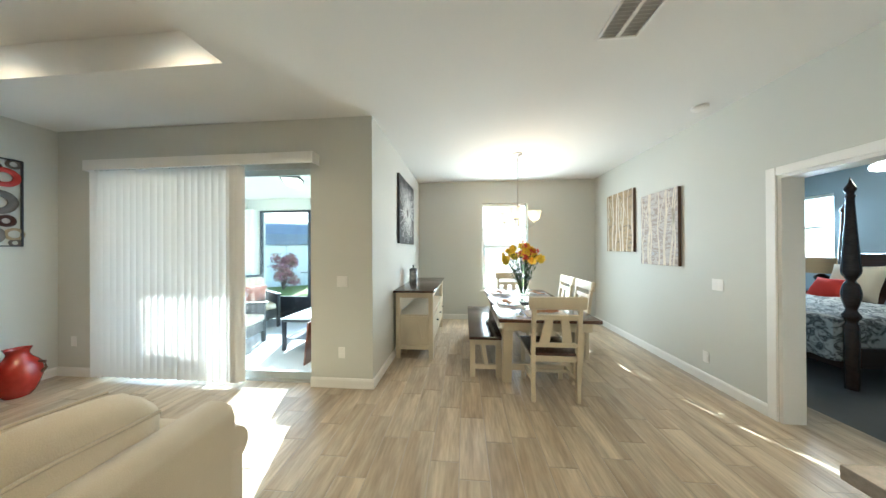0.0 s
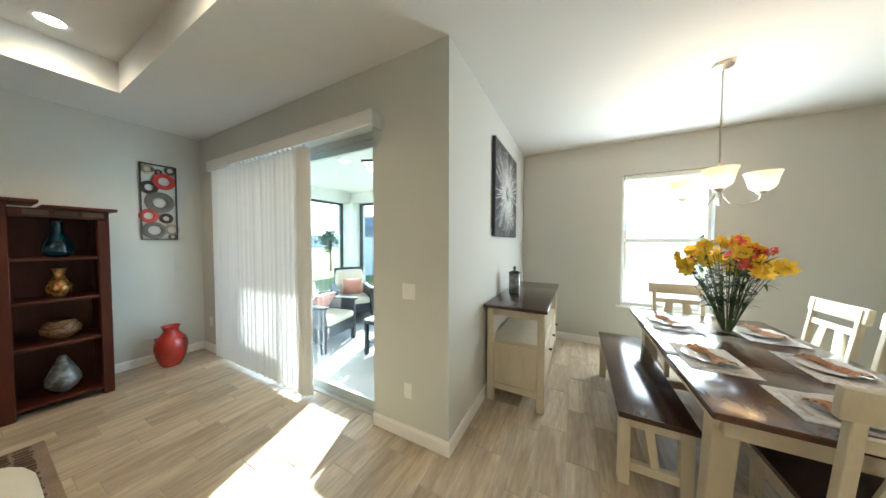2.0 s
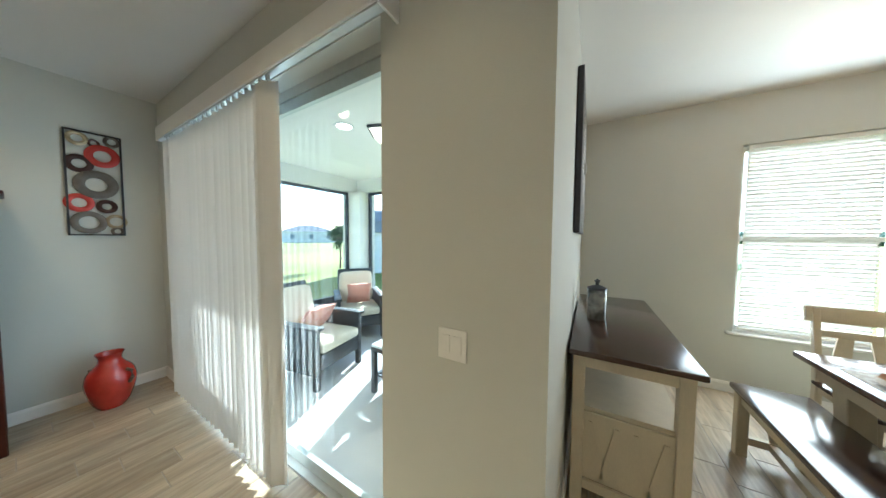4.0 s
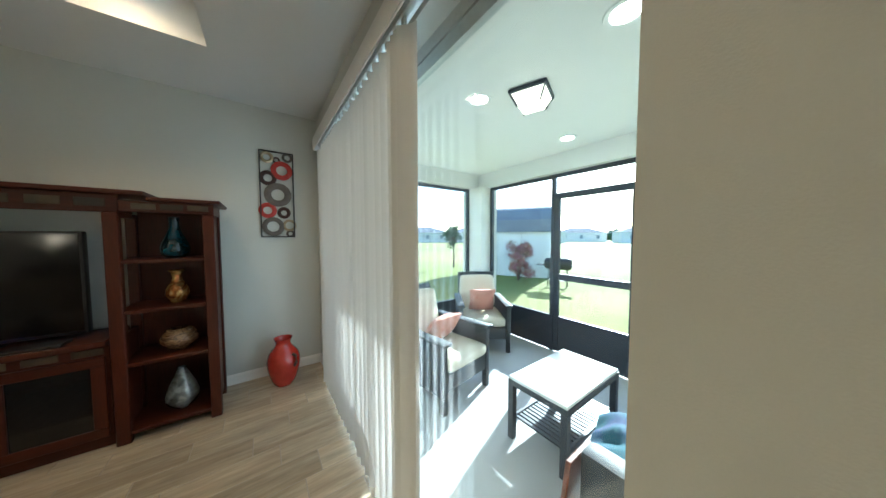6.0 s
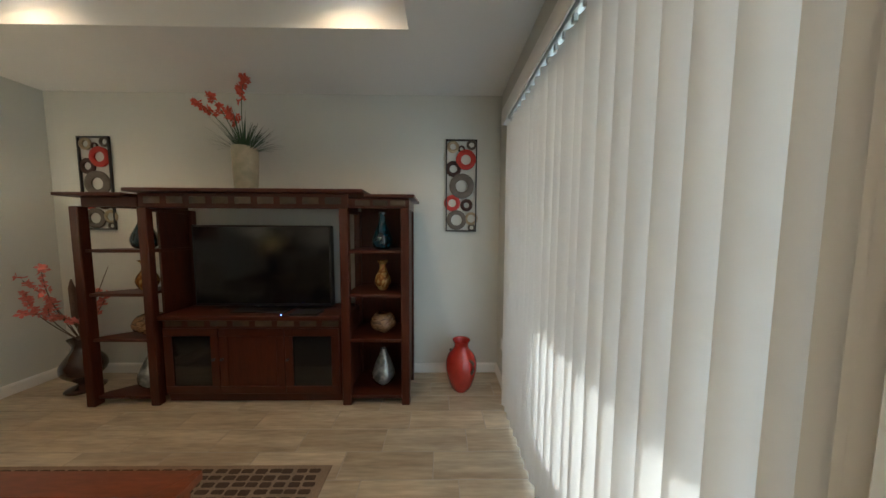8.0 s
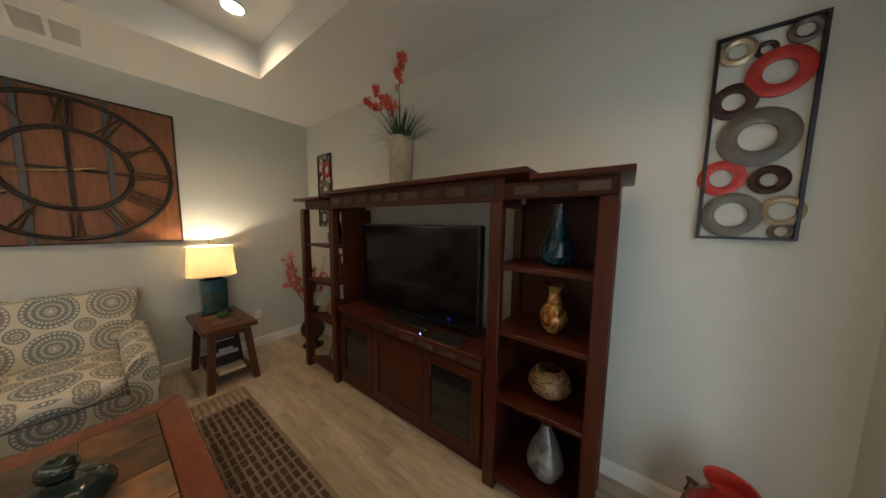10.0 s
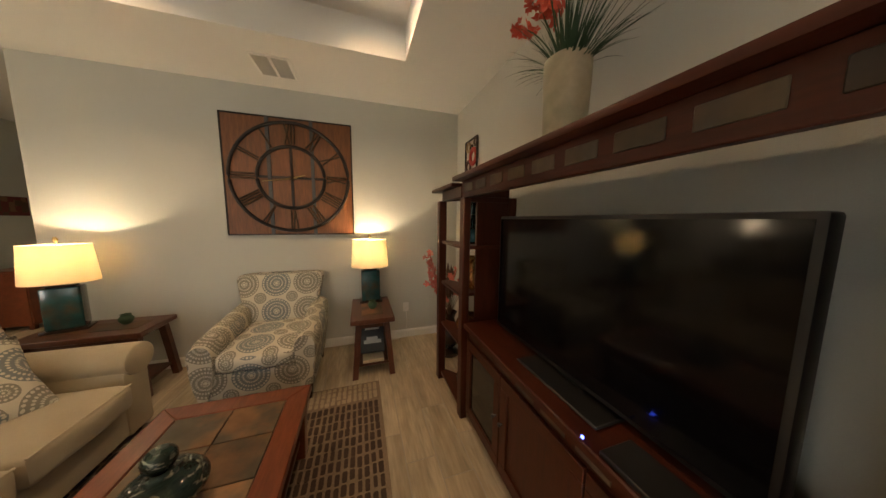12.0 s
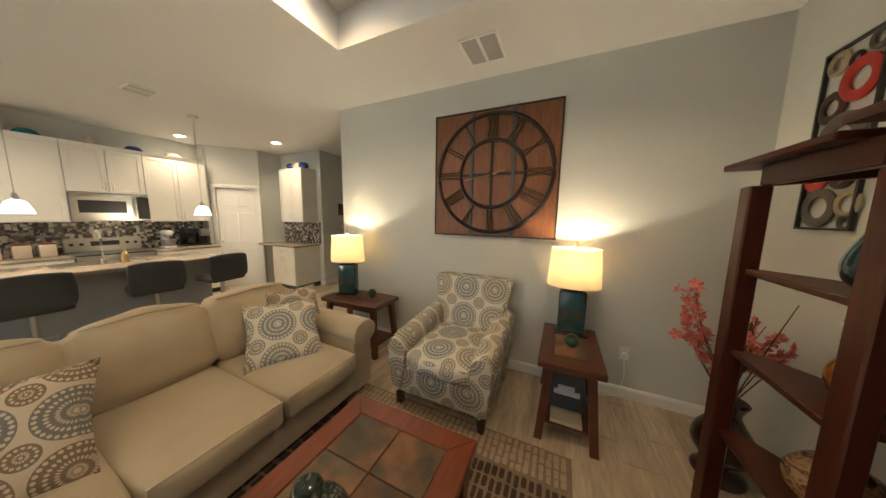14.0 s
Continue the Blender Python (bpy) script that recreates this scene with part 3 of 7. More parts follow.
# baseboards
def board(name, axis, face, out, a0, a1, h=0.10):
    prof = [(0, 0), (0.016, 0), (0.016, h - 0.02), (0.008, h), (0, h)]
    bm = prism([(face + out * p, z) for p, z in prof], a0, a1, "y" if axis == "y" else "x")
    return structure(name, bm, "trim", "white painted baseboard", "baseboard")


board("baseboard_1", "y", XW, 1, YC, YS)
board("baseboard_2", "x", YC, 1, XW + 0.016, -1.45)
board("baseboard_3", "x", YS, -1, XW + 0.016, -4.72)
board("baseboard_4", "x", YS, -1, -2.20, XP + 0.016)
board("baseboard_5", "y", XP, 1, YS, YB)
board("baseboard_6", "x", YB, -1, XP + 0.016, XE - 0.016)
board("baseboard_7", "y", XE, -1, 3.04, YB)
board("baseboard_8", "y", XH, -1, -4.8, YK + 0.0)
board("baseboard_9", "x", YK, 1, XH - 0.016, 0.62)

# ---- sliding door ----
structure("slider_header", box(-4.70, -2.20, YS + 0.10, YS + 0.18, 2.34, 2.40), "alu", "grey aluminium sliding door head track", "door frame")
structure("slider_sill", box(-4.70, -2.20, YS + 0.06, YS + 0.19, -0.02, 0.012), "alu", "aluminium sliding door sill track", "door frame")
structure("slider_jamb_1", box(-2.212, -2.20, YS + 0.10, YS + 0.18, 0.012, 2.34), "trim", "white sliding door jamb", "door frame")
structure("slider_jamb_2", box(-4.70, -4.665, YS + 0.10, YS + 0.18, 0.012, 2.34), "trim", "white sliding door jamb", "door frame")


M["stile"] = mat("pale_aluminium_frame", (0.50, 0.54, 0.53), 0.35, 0.4, bump=0.02)


def door_panel(name, x0, x1, y, s=0.05):
    t = thing(name, "white-framed sliding glass door panel", "door", kind="structure")
    bm = bmesh.new()
    box(x0, x0 + 0.05, y, y + 0.03, 0.013, 2.335, bm=bm)
    box(x1 - s, x1, y, y + 0.03, 0.013, 2.335, bm=bm)
    box(x0 + 0.05, x1 - s, y, y + 0.03, 0.013, 0.09, bm=bm)
    box(x0 + 0.05, x1 - s, y, y + 0.03, 2.27, 2.335, bm=bm)
    part("frame", bm, "stile", t, smooth=False)
    g = part("pane", box(x0 + 0.05, x1 - s, y + 0.012, y + 0.018, 0.09, 2.27), "glass", t, "clear glass", smooth=False)
    g.visible_shadow = False
    return t


door_panel("door_1", -4.66, -3.42, YS + 0.145)
door_panel("door_2", -3.47, -2.214, YS + 0.105, 0.010)

# ---- dining window ----
t = thing("window_1", "tall single-hung window with a raised mini blind", "window", kind="structure")
bm = bmesh.new()
for b in ((-0.22, -0.18, 0.60, 2.38), (0.66, 0.70, 0.60, 2.38), (-0.18, 0.66, 0.60, 0.65), (-0.18, 0.66, 2.33, 2.38), (-0.18, 0.66, 1.48, 1.52)):
    box(b[0], b[1], YB + 0.08, YB + 0.13, b[2], b[3], bm=bm)
part("window_frame", bm, "trim", t, smooth=False)
part("window_sill", box(-0.27, 0.75, YB - 0.035, YB + 0.08, 0.575, 0.602, 0.006), "trim", t, "white sill")
g = part("pane", box(-0.18, 0.66, YB + 0.10, YB + 0.106, 0.65, 1.48), "glass", t, smooth=False)
g.visible_shadow = False
g = part("pane", box(-0.18, 0.66, YB + 0.10, YB + 0.106, 1.52, 2.33), "glass", t, smooth=False)
g.visible_shadow = False

# bedroom door casing
t = thing("door_casing", "white painted casing round the bedroom doorway", "door frame", kind="structure")
bm = box(XE - 0.018, XE, 2.97, 3.04, 0, 2.10, 0.004)
box(XE - 0.018, XE, 2.04, 2.11, 0, 2.10, 0.004, bm=bm)
box(XE - 0.018, XE, 2.11, 2.97, 2.03, 2.10, 0.004, bm=bm)
part("casing", bm, "trim", t)
bm = box(XE, XE + 0.17, 2.945, 2.97, 0, 2.03)
box(XE, XE + 0.17, 2.11, 2.135, 0, 2.03, bm=bm)
box(XE, XE + 0.17, 2.135, 2.945, 2.005, 2.03, bm=bm)
part("jamb", bm, "trim", t, smooth=False)

# ---- lanai shell ----
YL, XL, XR = 5.78, -5.15, -1.73
structure("lanai_slab", box(-5.6, XR, YS + 0.2, 6.0, -0.16, -0.03), "slab", "pale grey painted concrete porch slab", "floor")
structure("lanai_ceiling", box(-5.6, XR, YS + 0.2, 6.1, 2.53, 2.70), "ceil", "white porch ceiling", "ceiling")
bm = box(-5.45, XR, YL - 0.1, YL + 0.14, 2.30, 2.53)
box(-5.45, -5.2, YS + 0.4, YL - 0.1, 2.30, 2.53, bm=bm)
structure("lanai_beam", bm, "stucco", "white stucco porch beam", "beam")
structure("lanai_column", box(-5.45, -5.0, YL - 0.22, YL + 0.14, -0.03, 2.30), "stucco", "white stucco corner column", "column")
structure("lanai_column_end", box(-5.45, -5.2, YS + 0.2, YS + 0.4, -0.03, 2.53), "stucco", "white stucco end column", "column")
structure("lanai_wall_outer", box(XR - 0.02, XR, YS + 0.2, 6.1, -0.03, 2.53), "stucco", "white stucco wall beside the porch", "wall")


def screen_wall(name, axis, f, posts, a0, a1, label):
    """Bronze aluminium screen bays with a kick plate."""
    t = thing(name, label, "screen wall", kind="structure")

    def bar(n, p, q, s, u, d=0.025):
        b = (p, q, f - d, f + d) if axis == "x" else (f - d, f + d, p, q)
        return part(n, box(*b, s, u, 0.004), "bronze", t, smooth=False)
    for p in posts:
        bar("post", p - 0.025, p + 0.025, -0.03, 2.30)
    bar("top_rail", a0, a1, 2.25, 2.298, 0.022)
    for p, q in zip(posts, posts[1:]):
        bar("kick_plate", p + 0.025, q - 0.025, -0.02, 0.40, 0.008)
        bar("chair_rail", p + 0.025, q - 0.025, 0.40, 0.45, 0.02)
        b = (p + 0.025, q - 0.025, f - 0.001, f + 0.001) if axis == "x" else (f - 0.001, f + 0.001, p + 0.025, q - 0.025)
        g = part("screen", box(*b, 0.45, 2.25), "screen", t, "fine insect screen", smooth=False)
        g.visible_shadow = False
    return t, bar


t, bar = screen_wall("screen_wall_north", "x", YL, [-4.97, -3.88, -2.92, -1.78], -4.99, XR - 0.02, "dark bronze aluminium screen wall with a screen door")
bar("door_head", -3.855, -2.945, 1.98, 2.05)
bar("door_stile", -3.855, -3.79, 0.0, 1.98, 0.02)
bar("door_stile", -3.01, -2.945, 0.0, 1.98, 0.02)
bar("door_mid_rail", -3.79, -3.01, 0.93, 1.01, 0.02)
screen_wall("screen_wall_west", "y", -5.32, [3.62, 5.54], 3.6, 5.56, "dark bronze aluminium screen wall")

# ---- ground ----
bm = bmesh.new()
bmesh.ops.create_grid(bm, x_segments=40, y_segments=40, size=600)
for v in bm.verts:
    v.co.z = -0.17
structure("ground", bm, "grass", "sunlit green lawn reaching the horizon", "ground")

# ---- tile floor ----
def planks():
    W, L, gap = 0.195, 0.585, 0.0055
    rng = random.Random(3)
    floor = bpy.data.objects["floor"]
    meshes = {}
    rest = bmesh.new()
    count = 0

    def plank_mesh(w, l):
        key = (round(w, 3), round(l, 3))
        if key not in meshes:
            b = box(-w / 2, w / 2, -l / 2, l / 2, -0.009, 0.0, 0.0018)
            me = bpy.data.meshes.new("plank")
            b.to_mesh(me)
            b.free()
            me.materials.append(M["plank"])
            meshes[key] = me
        return meshes[key]
    x = XW
    row = 0
    while x < XK - 0.01:
        x1 = min(x + W, XK)
        off = [0.0, 0.29, 0.14, 0.43][row % 4] + rng.uniform(-0.05, 0.05)
        y = -4.8 - off
        while y < YB:
            y0, y1 = max(y, -4.8), min(y + L, YB)
            y += L
            cx = (x + x1) / 2
            if cx < XP or cx > XE:
                y1 = min(y1, YS + 0.06)
            if cx < -1.55 and y0 < YC - 0.02:
                y0 = YC - 0.02
            if y1 - y0 < 0.05:
                continue
            w, l = x1 - x - gap, y1 - y0 - gap
            near = -5.3 < cx < 1.3 and 0.2 < (y0 + y1) / 2 < 5.0
            if near and count < 300:
                o = bpy.data.objects.new("plank", plank_mesh(w, l))
                scene.collection.objects.link(o)
                o.parent = floor
                o.location = (cx, (y0 + y1) / 2, 0)
                count += 1
            else:
                box(x + gap / 2, x1 - gap / 2, y0 + gap / 2, y1 - gap / 2, -0.009, 0.0, bm=rest)
        x += W
        row += 1
    o = put(rest, "planks_rest", "plank", floor)
    o["kind"] = "stuff"


planks()

# ---- living room ----
def sofa():
    t = thing("sofa", "beige upholstered three-seat sofa with rolled arms", "sofa", -2.07, 0.66)
    hw = 1.12
    bm = soft_box(-0.53, 0.47, -hw + 0.04, hw - 0.04, 0.06, 0.30, 0.03, 0.0, 6, 1, 0.003)
    part("base", bm, "beige", t)
    bm = prism([(0.28, 0.10), (0.50, 0.10), (0.55, 0.74), (0.53, 0.80), (0.47, 0.82), (0.40, 0.80), (0.33, 0.46)], -hw + 0.14, hw - 0.14, "y", bevel=0.02)
    part("back_frame", bm, "beige", t)
    n = 3
    for side in (-1, 1):
        y0, y1 = (side * hw, side * (hw - 0.26))
        y0, y1 = min(y0, y1), max(y0, y1)
        bm = box(-0.54, 0.47, y0 + 0.03, y1 - 0.03, 0.06, 0.54, 0.02, 2)
        prof = [(0.135 * math.cos(a) * 0.95 - side * 0 + 0, 0.105 * math.sin(a)) for a in [2 * math.pi * k / 20 for k in range(20)]]
        c = (y0 + y1) / 2 + side * 0.015
        roll = bmesh.new()
        rows = []
        for x, s in ((-0.565, 0.80), (-0.555, 0.96), (-0.525, 1.0), (-0.2, 1.0), (0.1, 1.0), (0.40, 0.98), (0.46, 0.9)):
            rows.append([roll.verts.new((x, c + p * s, 0.555 + q * s)) for p, q in prof])
        for p, q in zip(rows, rows[1:]):
            for k in range(20):
                roll.faces.new((p[k], p[(k + 1) % 20], q[(k + 1) % 20], q[k]))
        roll.faces.new(rows[0][::-1])
        roll.faces.new(rows[-1])
        bmesh.ops.recalc_face_normals(roll, faces=roll.faces[:])
        part("arm", merge(bm, roll), "beige", t)
    w = (2 * hw - 0.52) / n
    for i in range(n):
        a = -hw + 0.26 + i * w
        seat = part("seat_cushion", soft_box(-0.61, 0.26, a + 0.006, a + w - 0.006, 0.295, 0.47, 0.045, 0.018, 10, i * 5, 0.006), "beige", t)
        loop = [(-0.602, a + 0.02, 0.452), (-0.602, a + w - 0.02, 0.452)]
        part("piping", tube(loop, 0.006, 6), "beige_fold", seat)
        m = pose(0.24, a + w / 2, 0.70, 0, 13, 0)
        back = soft_box(-0.10, 0.13, -w / 2 + 0.004, w / 2 - 0.004, -0.25, 0.21, 0.075, 0.045, 12, 20 + i * 7, 0.016, m=m)
        cu = part("back_cushion", back, "beige_fold", t)
        loop = [m @ Vector((-0.095, -w / 2 + 0.05, 0.205)), m @ Vector((-0.10, 0, 0.222)), m @ Vector((-0.095, w / 2 - 0.05, 0.205))]
        part("piping", tube(loop, 0.006, 6), "beige", cu)
        loop = [m @ Vector((0.125, -w / 2 + 0.05, 0.195)), m @ Vector((0.13, 0, 0.212)), m @ Vector((0.125, w / 2 - 0.05, 0.195))]
        part("piping", tube(loop, 0.007, 6), "beige", cu)
    for x in (-0.48, 0.42):
        for y in (-hw + 0.1, hw - 0.1):
            part("leg", lathe([(0.02, 0), (0.028, 0.06)], 10, m=pose(x, y, 0)), "espresso", t)
    return t


sofa()


def throw_pillow(name, label, x, y, z, rx, ry, rz, material, s=0.44, piping=False):
    top = bmesh.new()
    for side in (1, -1):
        g = bmesh.new()
        bmesh.ops.create_grid(g, x_segments=14, y_segments=14, size=1)
        for v in g.verts:
            a, b = v.co.x, v.co.y
            pin = 1 - 0.10 * (1 - (abs(a) * abs(b)) ** 1.5) * max(abs(a), abs(b)) ** 3
            h = (max(0, 1 - a * a) * max(0, 1 - b * b)) ** 0.45 * 0.085
            v.co = Vector((a * s / 2 * pin, b * s / 2 * pin, side * (h + 0.002) + noise.noise(Vector((a * 2 + x, b * 2, z))) * 0.006))
        if side < 0:
            bmesh.ops.reverse_faces(g, faces=g.faces[:])
        merge(top, g)
    bmesh.ops.remove_doubles(top, verts=top.verts, dist=0.005)
    ob = put(top, name, material, None, True)
    ob.matrix_basis = pose(x, y, z, rx, ry, rz)
    return tagged(ob, label, "pillow")


throw_pillow("throw_pillow", "grey and cream medallion throw pillow leaning on the sofa", -2.20, 0.07, 0.645, 0, -48, -30, "medal", 0.50)
throw_pillow("throw_pillow", "cream printed throw pillow tucked behind another one", -2.03, -0.14, 0.69, 0, -62, -14, "medal_warm", 0.44)
throw_pillow("throw_pillow", "brown and cream medallion throw pillow on the sofa", -2.20, 1.17, 0.65, 0, -52, -18, "medal_warm", 0.50)


def armchair():
    t = thing("armchair", "grey medallion-print upholstered armchair with dark feet", "armchair", -3.30, -0.77)
    t.scale = (1.06, 1.06, 1.04)
    hw, f = 0.395, 0.43
    part("base", soft_box(-hw + 0.02, hw - 0.02, -0.34, f - 0.01, 0.13, 0.34, 0.03, 0.005, 6, 3, 0.003), "medal", t)
    part("seat_cushion", soft_box(-hw + 0.14, hw - 0.14, -0.24, f + 0.01, 0.33, 0.48, 0.05, 0.03, 10, 4, 0.004), "medal", t)
    for s in (-1, 1):
        bm = bmesh.new()
        rows = []
        for u in range(9):
            y = f + 0.005 - u * (f + 0.36) / 8
            h = 0.585 + 0.055 * (u / 8) - (0.02 if u == 0 else 0)
            w = 0.085 if u else 0.07
            c = s * (hw - 0.075)
            ringp = []
            for k in range(16):
                a = 2 * math.pi * k / 16
                px, pz = w * math.cos(a), math.sin(a)
                zz = h - 0.085 + 0.085 * pz if pz > 0 else 0.14 + (h - 0.085 - 0.14) * (1 + pz)
                ringp.append(bm.verts.new((c + px, y, zz)))
            rows.append(ringp)
        for p, q in zip(rows, rows[1:]):
            for k in range(16):
                bm.faces.new((p[k], p[(k + 1) % 16], q[(k + 1) % 16], q[k]))
        bm.faces.new(rows[0][::-1])
        bm.faces.new(rows[-1])
        bmesh.ops.recalc_face_normals(bm, faces=bm.faces[:])
        part("arm", bm, "medal", t)
    bm = bmesh.new()
    # flared, slightly leaning back
    rows = []
    for z, w, y in ((0.30, 0.29, -0.20), (0.45, 0.30, -0.235), (0.62, 0.325, -0.27), (0.78, 0.36, -0.305), (0.86, 0.375, -0.33), (0.895, 0.365, -0.345)):
        row = []
        for k in range(24):
            a = 2 * math.pi * k / 24
            ca, sa = math.cos(a), math.sin(a)
            row.append(bm.verts.new((w * abs(ca) ** 0.35 * (1 if ca > 0 else -1), y - 0.03 + 0.075 * abs(sa) ** 0.6 * (1 if sa > 0 else -1), z + 0.012 * (1 - ca * ca))))
        rows.append(row)
    for p, q in zip(rows, rows[1:]):
        for k in range(24):
            bm.faces.new((p[k], p[(k + 1) % 24], q[(k + 1) % 24], q[k]))
    bm.faces.new(rows[-1])
    bm.faces.new(rows[0][::-1])
    bmesh.ops.recalc_face_normals(bm, faces=bm.faces[:])
    part("backrest", bm, "medal", t)
    for x in (-hw + 0.07, hw - 0.07):
        for y in (-0.28, f - 0.06):
            bm = prism([(-0.03, 0.13), (0.03, 0.13), (0.02, 0), (-0.02, 0)], -0.025, 0.025, "y", bevel=0.003)
            bmesh.ops.translate(bm, vec=(x, y, 0), verts=bm.verts)
            part("leg", bm, "espresso", t)


armchair()


def coffee_table():
    t = thing("coffee_table", "red-brown wooden coffee table inlaid with slate tiles", "coffee table", -3.385, 0.845)
    hx, hy, z0, z1 = 0.375, 0.715, 0.395, 0.44
    fr = 0.115
    for s in (-1, 1):
        part("frame_rail", prism([(s * hx, -hy), (s * hx, hy), (s * (hx - fr), hy - fr), (s * (hx - fr), -hy + fr)], z0, z1, bevel=0.004), "redwood", t)
        part("frame_end", prism([(-hx, s * hy), (hx, s * hy), (hx - fr, s * (hy - fr)), (-hx + fr, s * (hy - fr))], z0, z1, bevel=0.004), "redwood", t)
    part("tray", box(-hx + fr, hx - fr, -hy + fr, hy - fr, z0, z1 - 0.012), "espresso", t)
    nx, ny = 2, 5
    w, l = 2 * (hx - fr) / nx, 2 * (hy - fr) / ny
    tile = None
    for i in range(nx):
        for j in range(ny):
            m = pose(-hx + fr + (i + 0.5) * w, -hy + fr + (j + 0.5) * l, z1 - 0.012)
            if tile is None:
                tile = part("slate_tile", box(-w / 2 + 0.003, w / 2 - 0.003, -l / 2 + 0.003, l / 2 - 0.003, 0, 0.009, 0.002), "slate", t)
                tile.matrix_basis = m
            else:
                same_mesh(tile, t, m)
    part("apron", box(-hx + 0.05, hx - 0.05, -hy + 0.05, hy - 0.05, 0.31, z0, 0.004), "redwood", t)
    for x in (-1, 1):
        for y in (-1, 1):
            bm = prism([(-0.035, 0), (0.035, 0), (0.045, 0.395), (-0.045, 0.395)], -0.04, 0.04, "y", bevel=0.004)
            bmesh.ops.translate(bm, vec=(x * (hx - 0.07), y * (hy - 0.07), 0.012), verts=bm.verts)
            part("leg", bm, "redwood", t)
    part("shelf", box(-hx + 0.06, hx - 0.06, -hy + 0.06, hy - 0.06, 0.12, 0.145, 0.004), "redwood", t)


coffee_table()
# swirled glass flask on the coffee table
t = thing("glass_flask", "dark swirled glass flask lying on the coffee table", "vase", -3.37, 0.75, 0.44)
M["swirl"] = pattern("swirled_glass", "marble", [(0.008, 0.02, 0.02), (0.02, 0.035, 0.03), (0.012, 0.02, 0.018), (0.22, 0.23, 0.19)], 5, 0.08, 0.0, (2, 2, 8))
part("body", lathe(curve_profile([(0.06, 0.0), (0.115, 0.035), (0.13, 0.075), (0.10, 0.115), (0.045, 0.135), (0.03, 0.15)]), 32), "swirl", t)
part("stopper", lathe(curve_profile([(0.022, 0.15), (0.045, 0.17), (0.05, 0.20), (0.035, 0.225), (0.005, 0.23)]), 24), "swirl", t, "dark glass stopper")


def rug():
    x0, x1, y0, y1 = -4.22, -2.35, -0.43, 1.92
    t = thing("area_rug", "brown and beige tufted rug with rows of dashes", "rug")
    part("field", box(x0, x1, y0, y1, 0.0005, 0.010, 0.003), "rug", t)
    M["rugcream"] = mat("cream_tuft", (0.40, 0.32, 0.22), 0.95, vary=0.3, grain=120, bump=0.4)
    for name, m, a, b in (("dark_tuft", "rugdark", y0 + 0.26, y1 - 0.04), ("cream_tuft", "rugcream", y0 + 0.02, y0 + 0.24)):
        rng = random.Random(5)
        bm = bmesh.new()
        y = a
        step = 0.082 if name[0] == "d" else 0.055
        while y + step * 0.8 < b:
            x = x0 + 0.03
            while x < x1 - 0.05:
                w = rng.uniform(0.022, 0.032)
                l = step * rng.uniform(0.74, 0.88)
                yy = y + rng.uniform(-0.006, 0.006)
                vs = [bm.verts.new((x + dx * w, yy + dy * l, 0.0135)) for dx, dy in ((0.15, 0), (0.85, 0), (1, 0.12), (1, 0.88), (0.85, 1), (0.15, 1), (0, 0.88), (0, 0.12))]
                bm.faces.new(vs)
                lo = [bm.verts.new((v.co.x, v.co.y, 0.009)) for v in vs]
                for k in range(8):
                    bm.faces.new((lo[k], lo[(k + 1) % 8], vs[(k + 1) % 8], vs[k]))
                x += 0.042
            y += step
        o = part(name, bm, m, t, smooth=False)
        o["kind"] = "stuff"


rug()


def vase(name, label, prof, material, x, y, z, group="", wob=0.0, seg=28):
    outer = curve_profile(prof)
    inner = [(max(0.004, r - 0.006), h) for r, h in reversed(outer) if h > prof[0][1] + 0.01]
    return solo(name, lathe(outer + inner, seg, wob=wob), material, label, "vase", x, y, z, group=group)


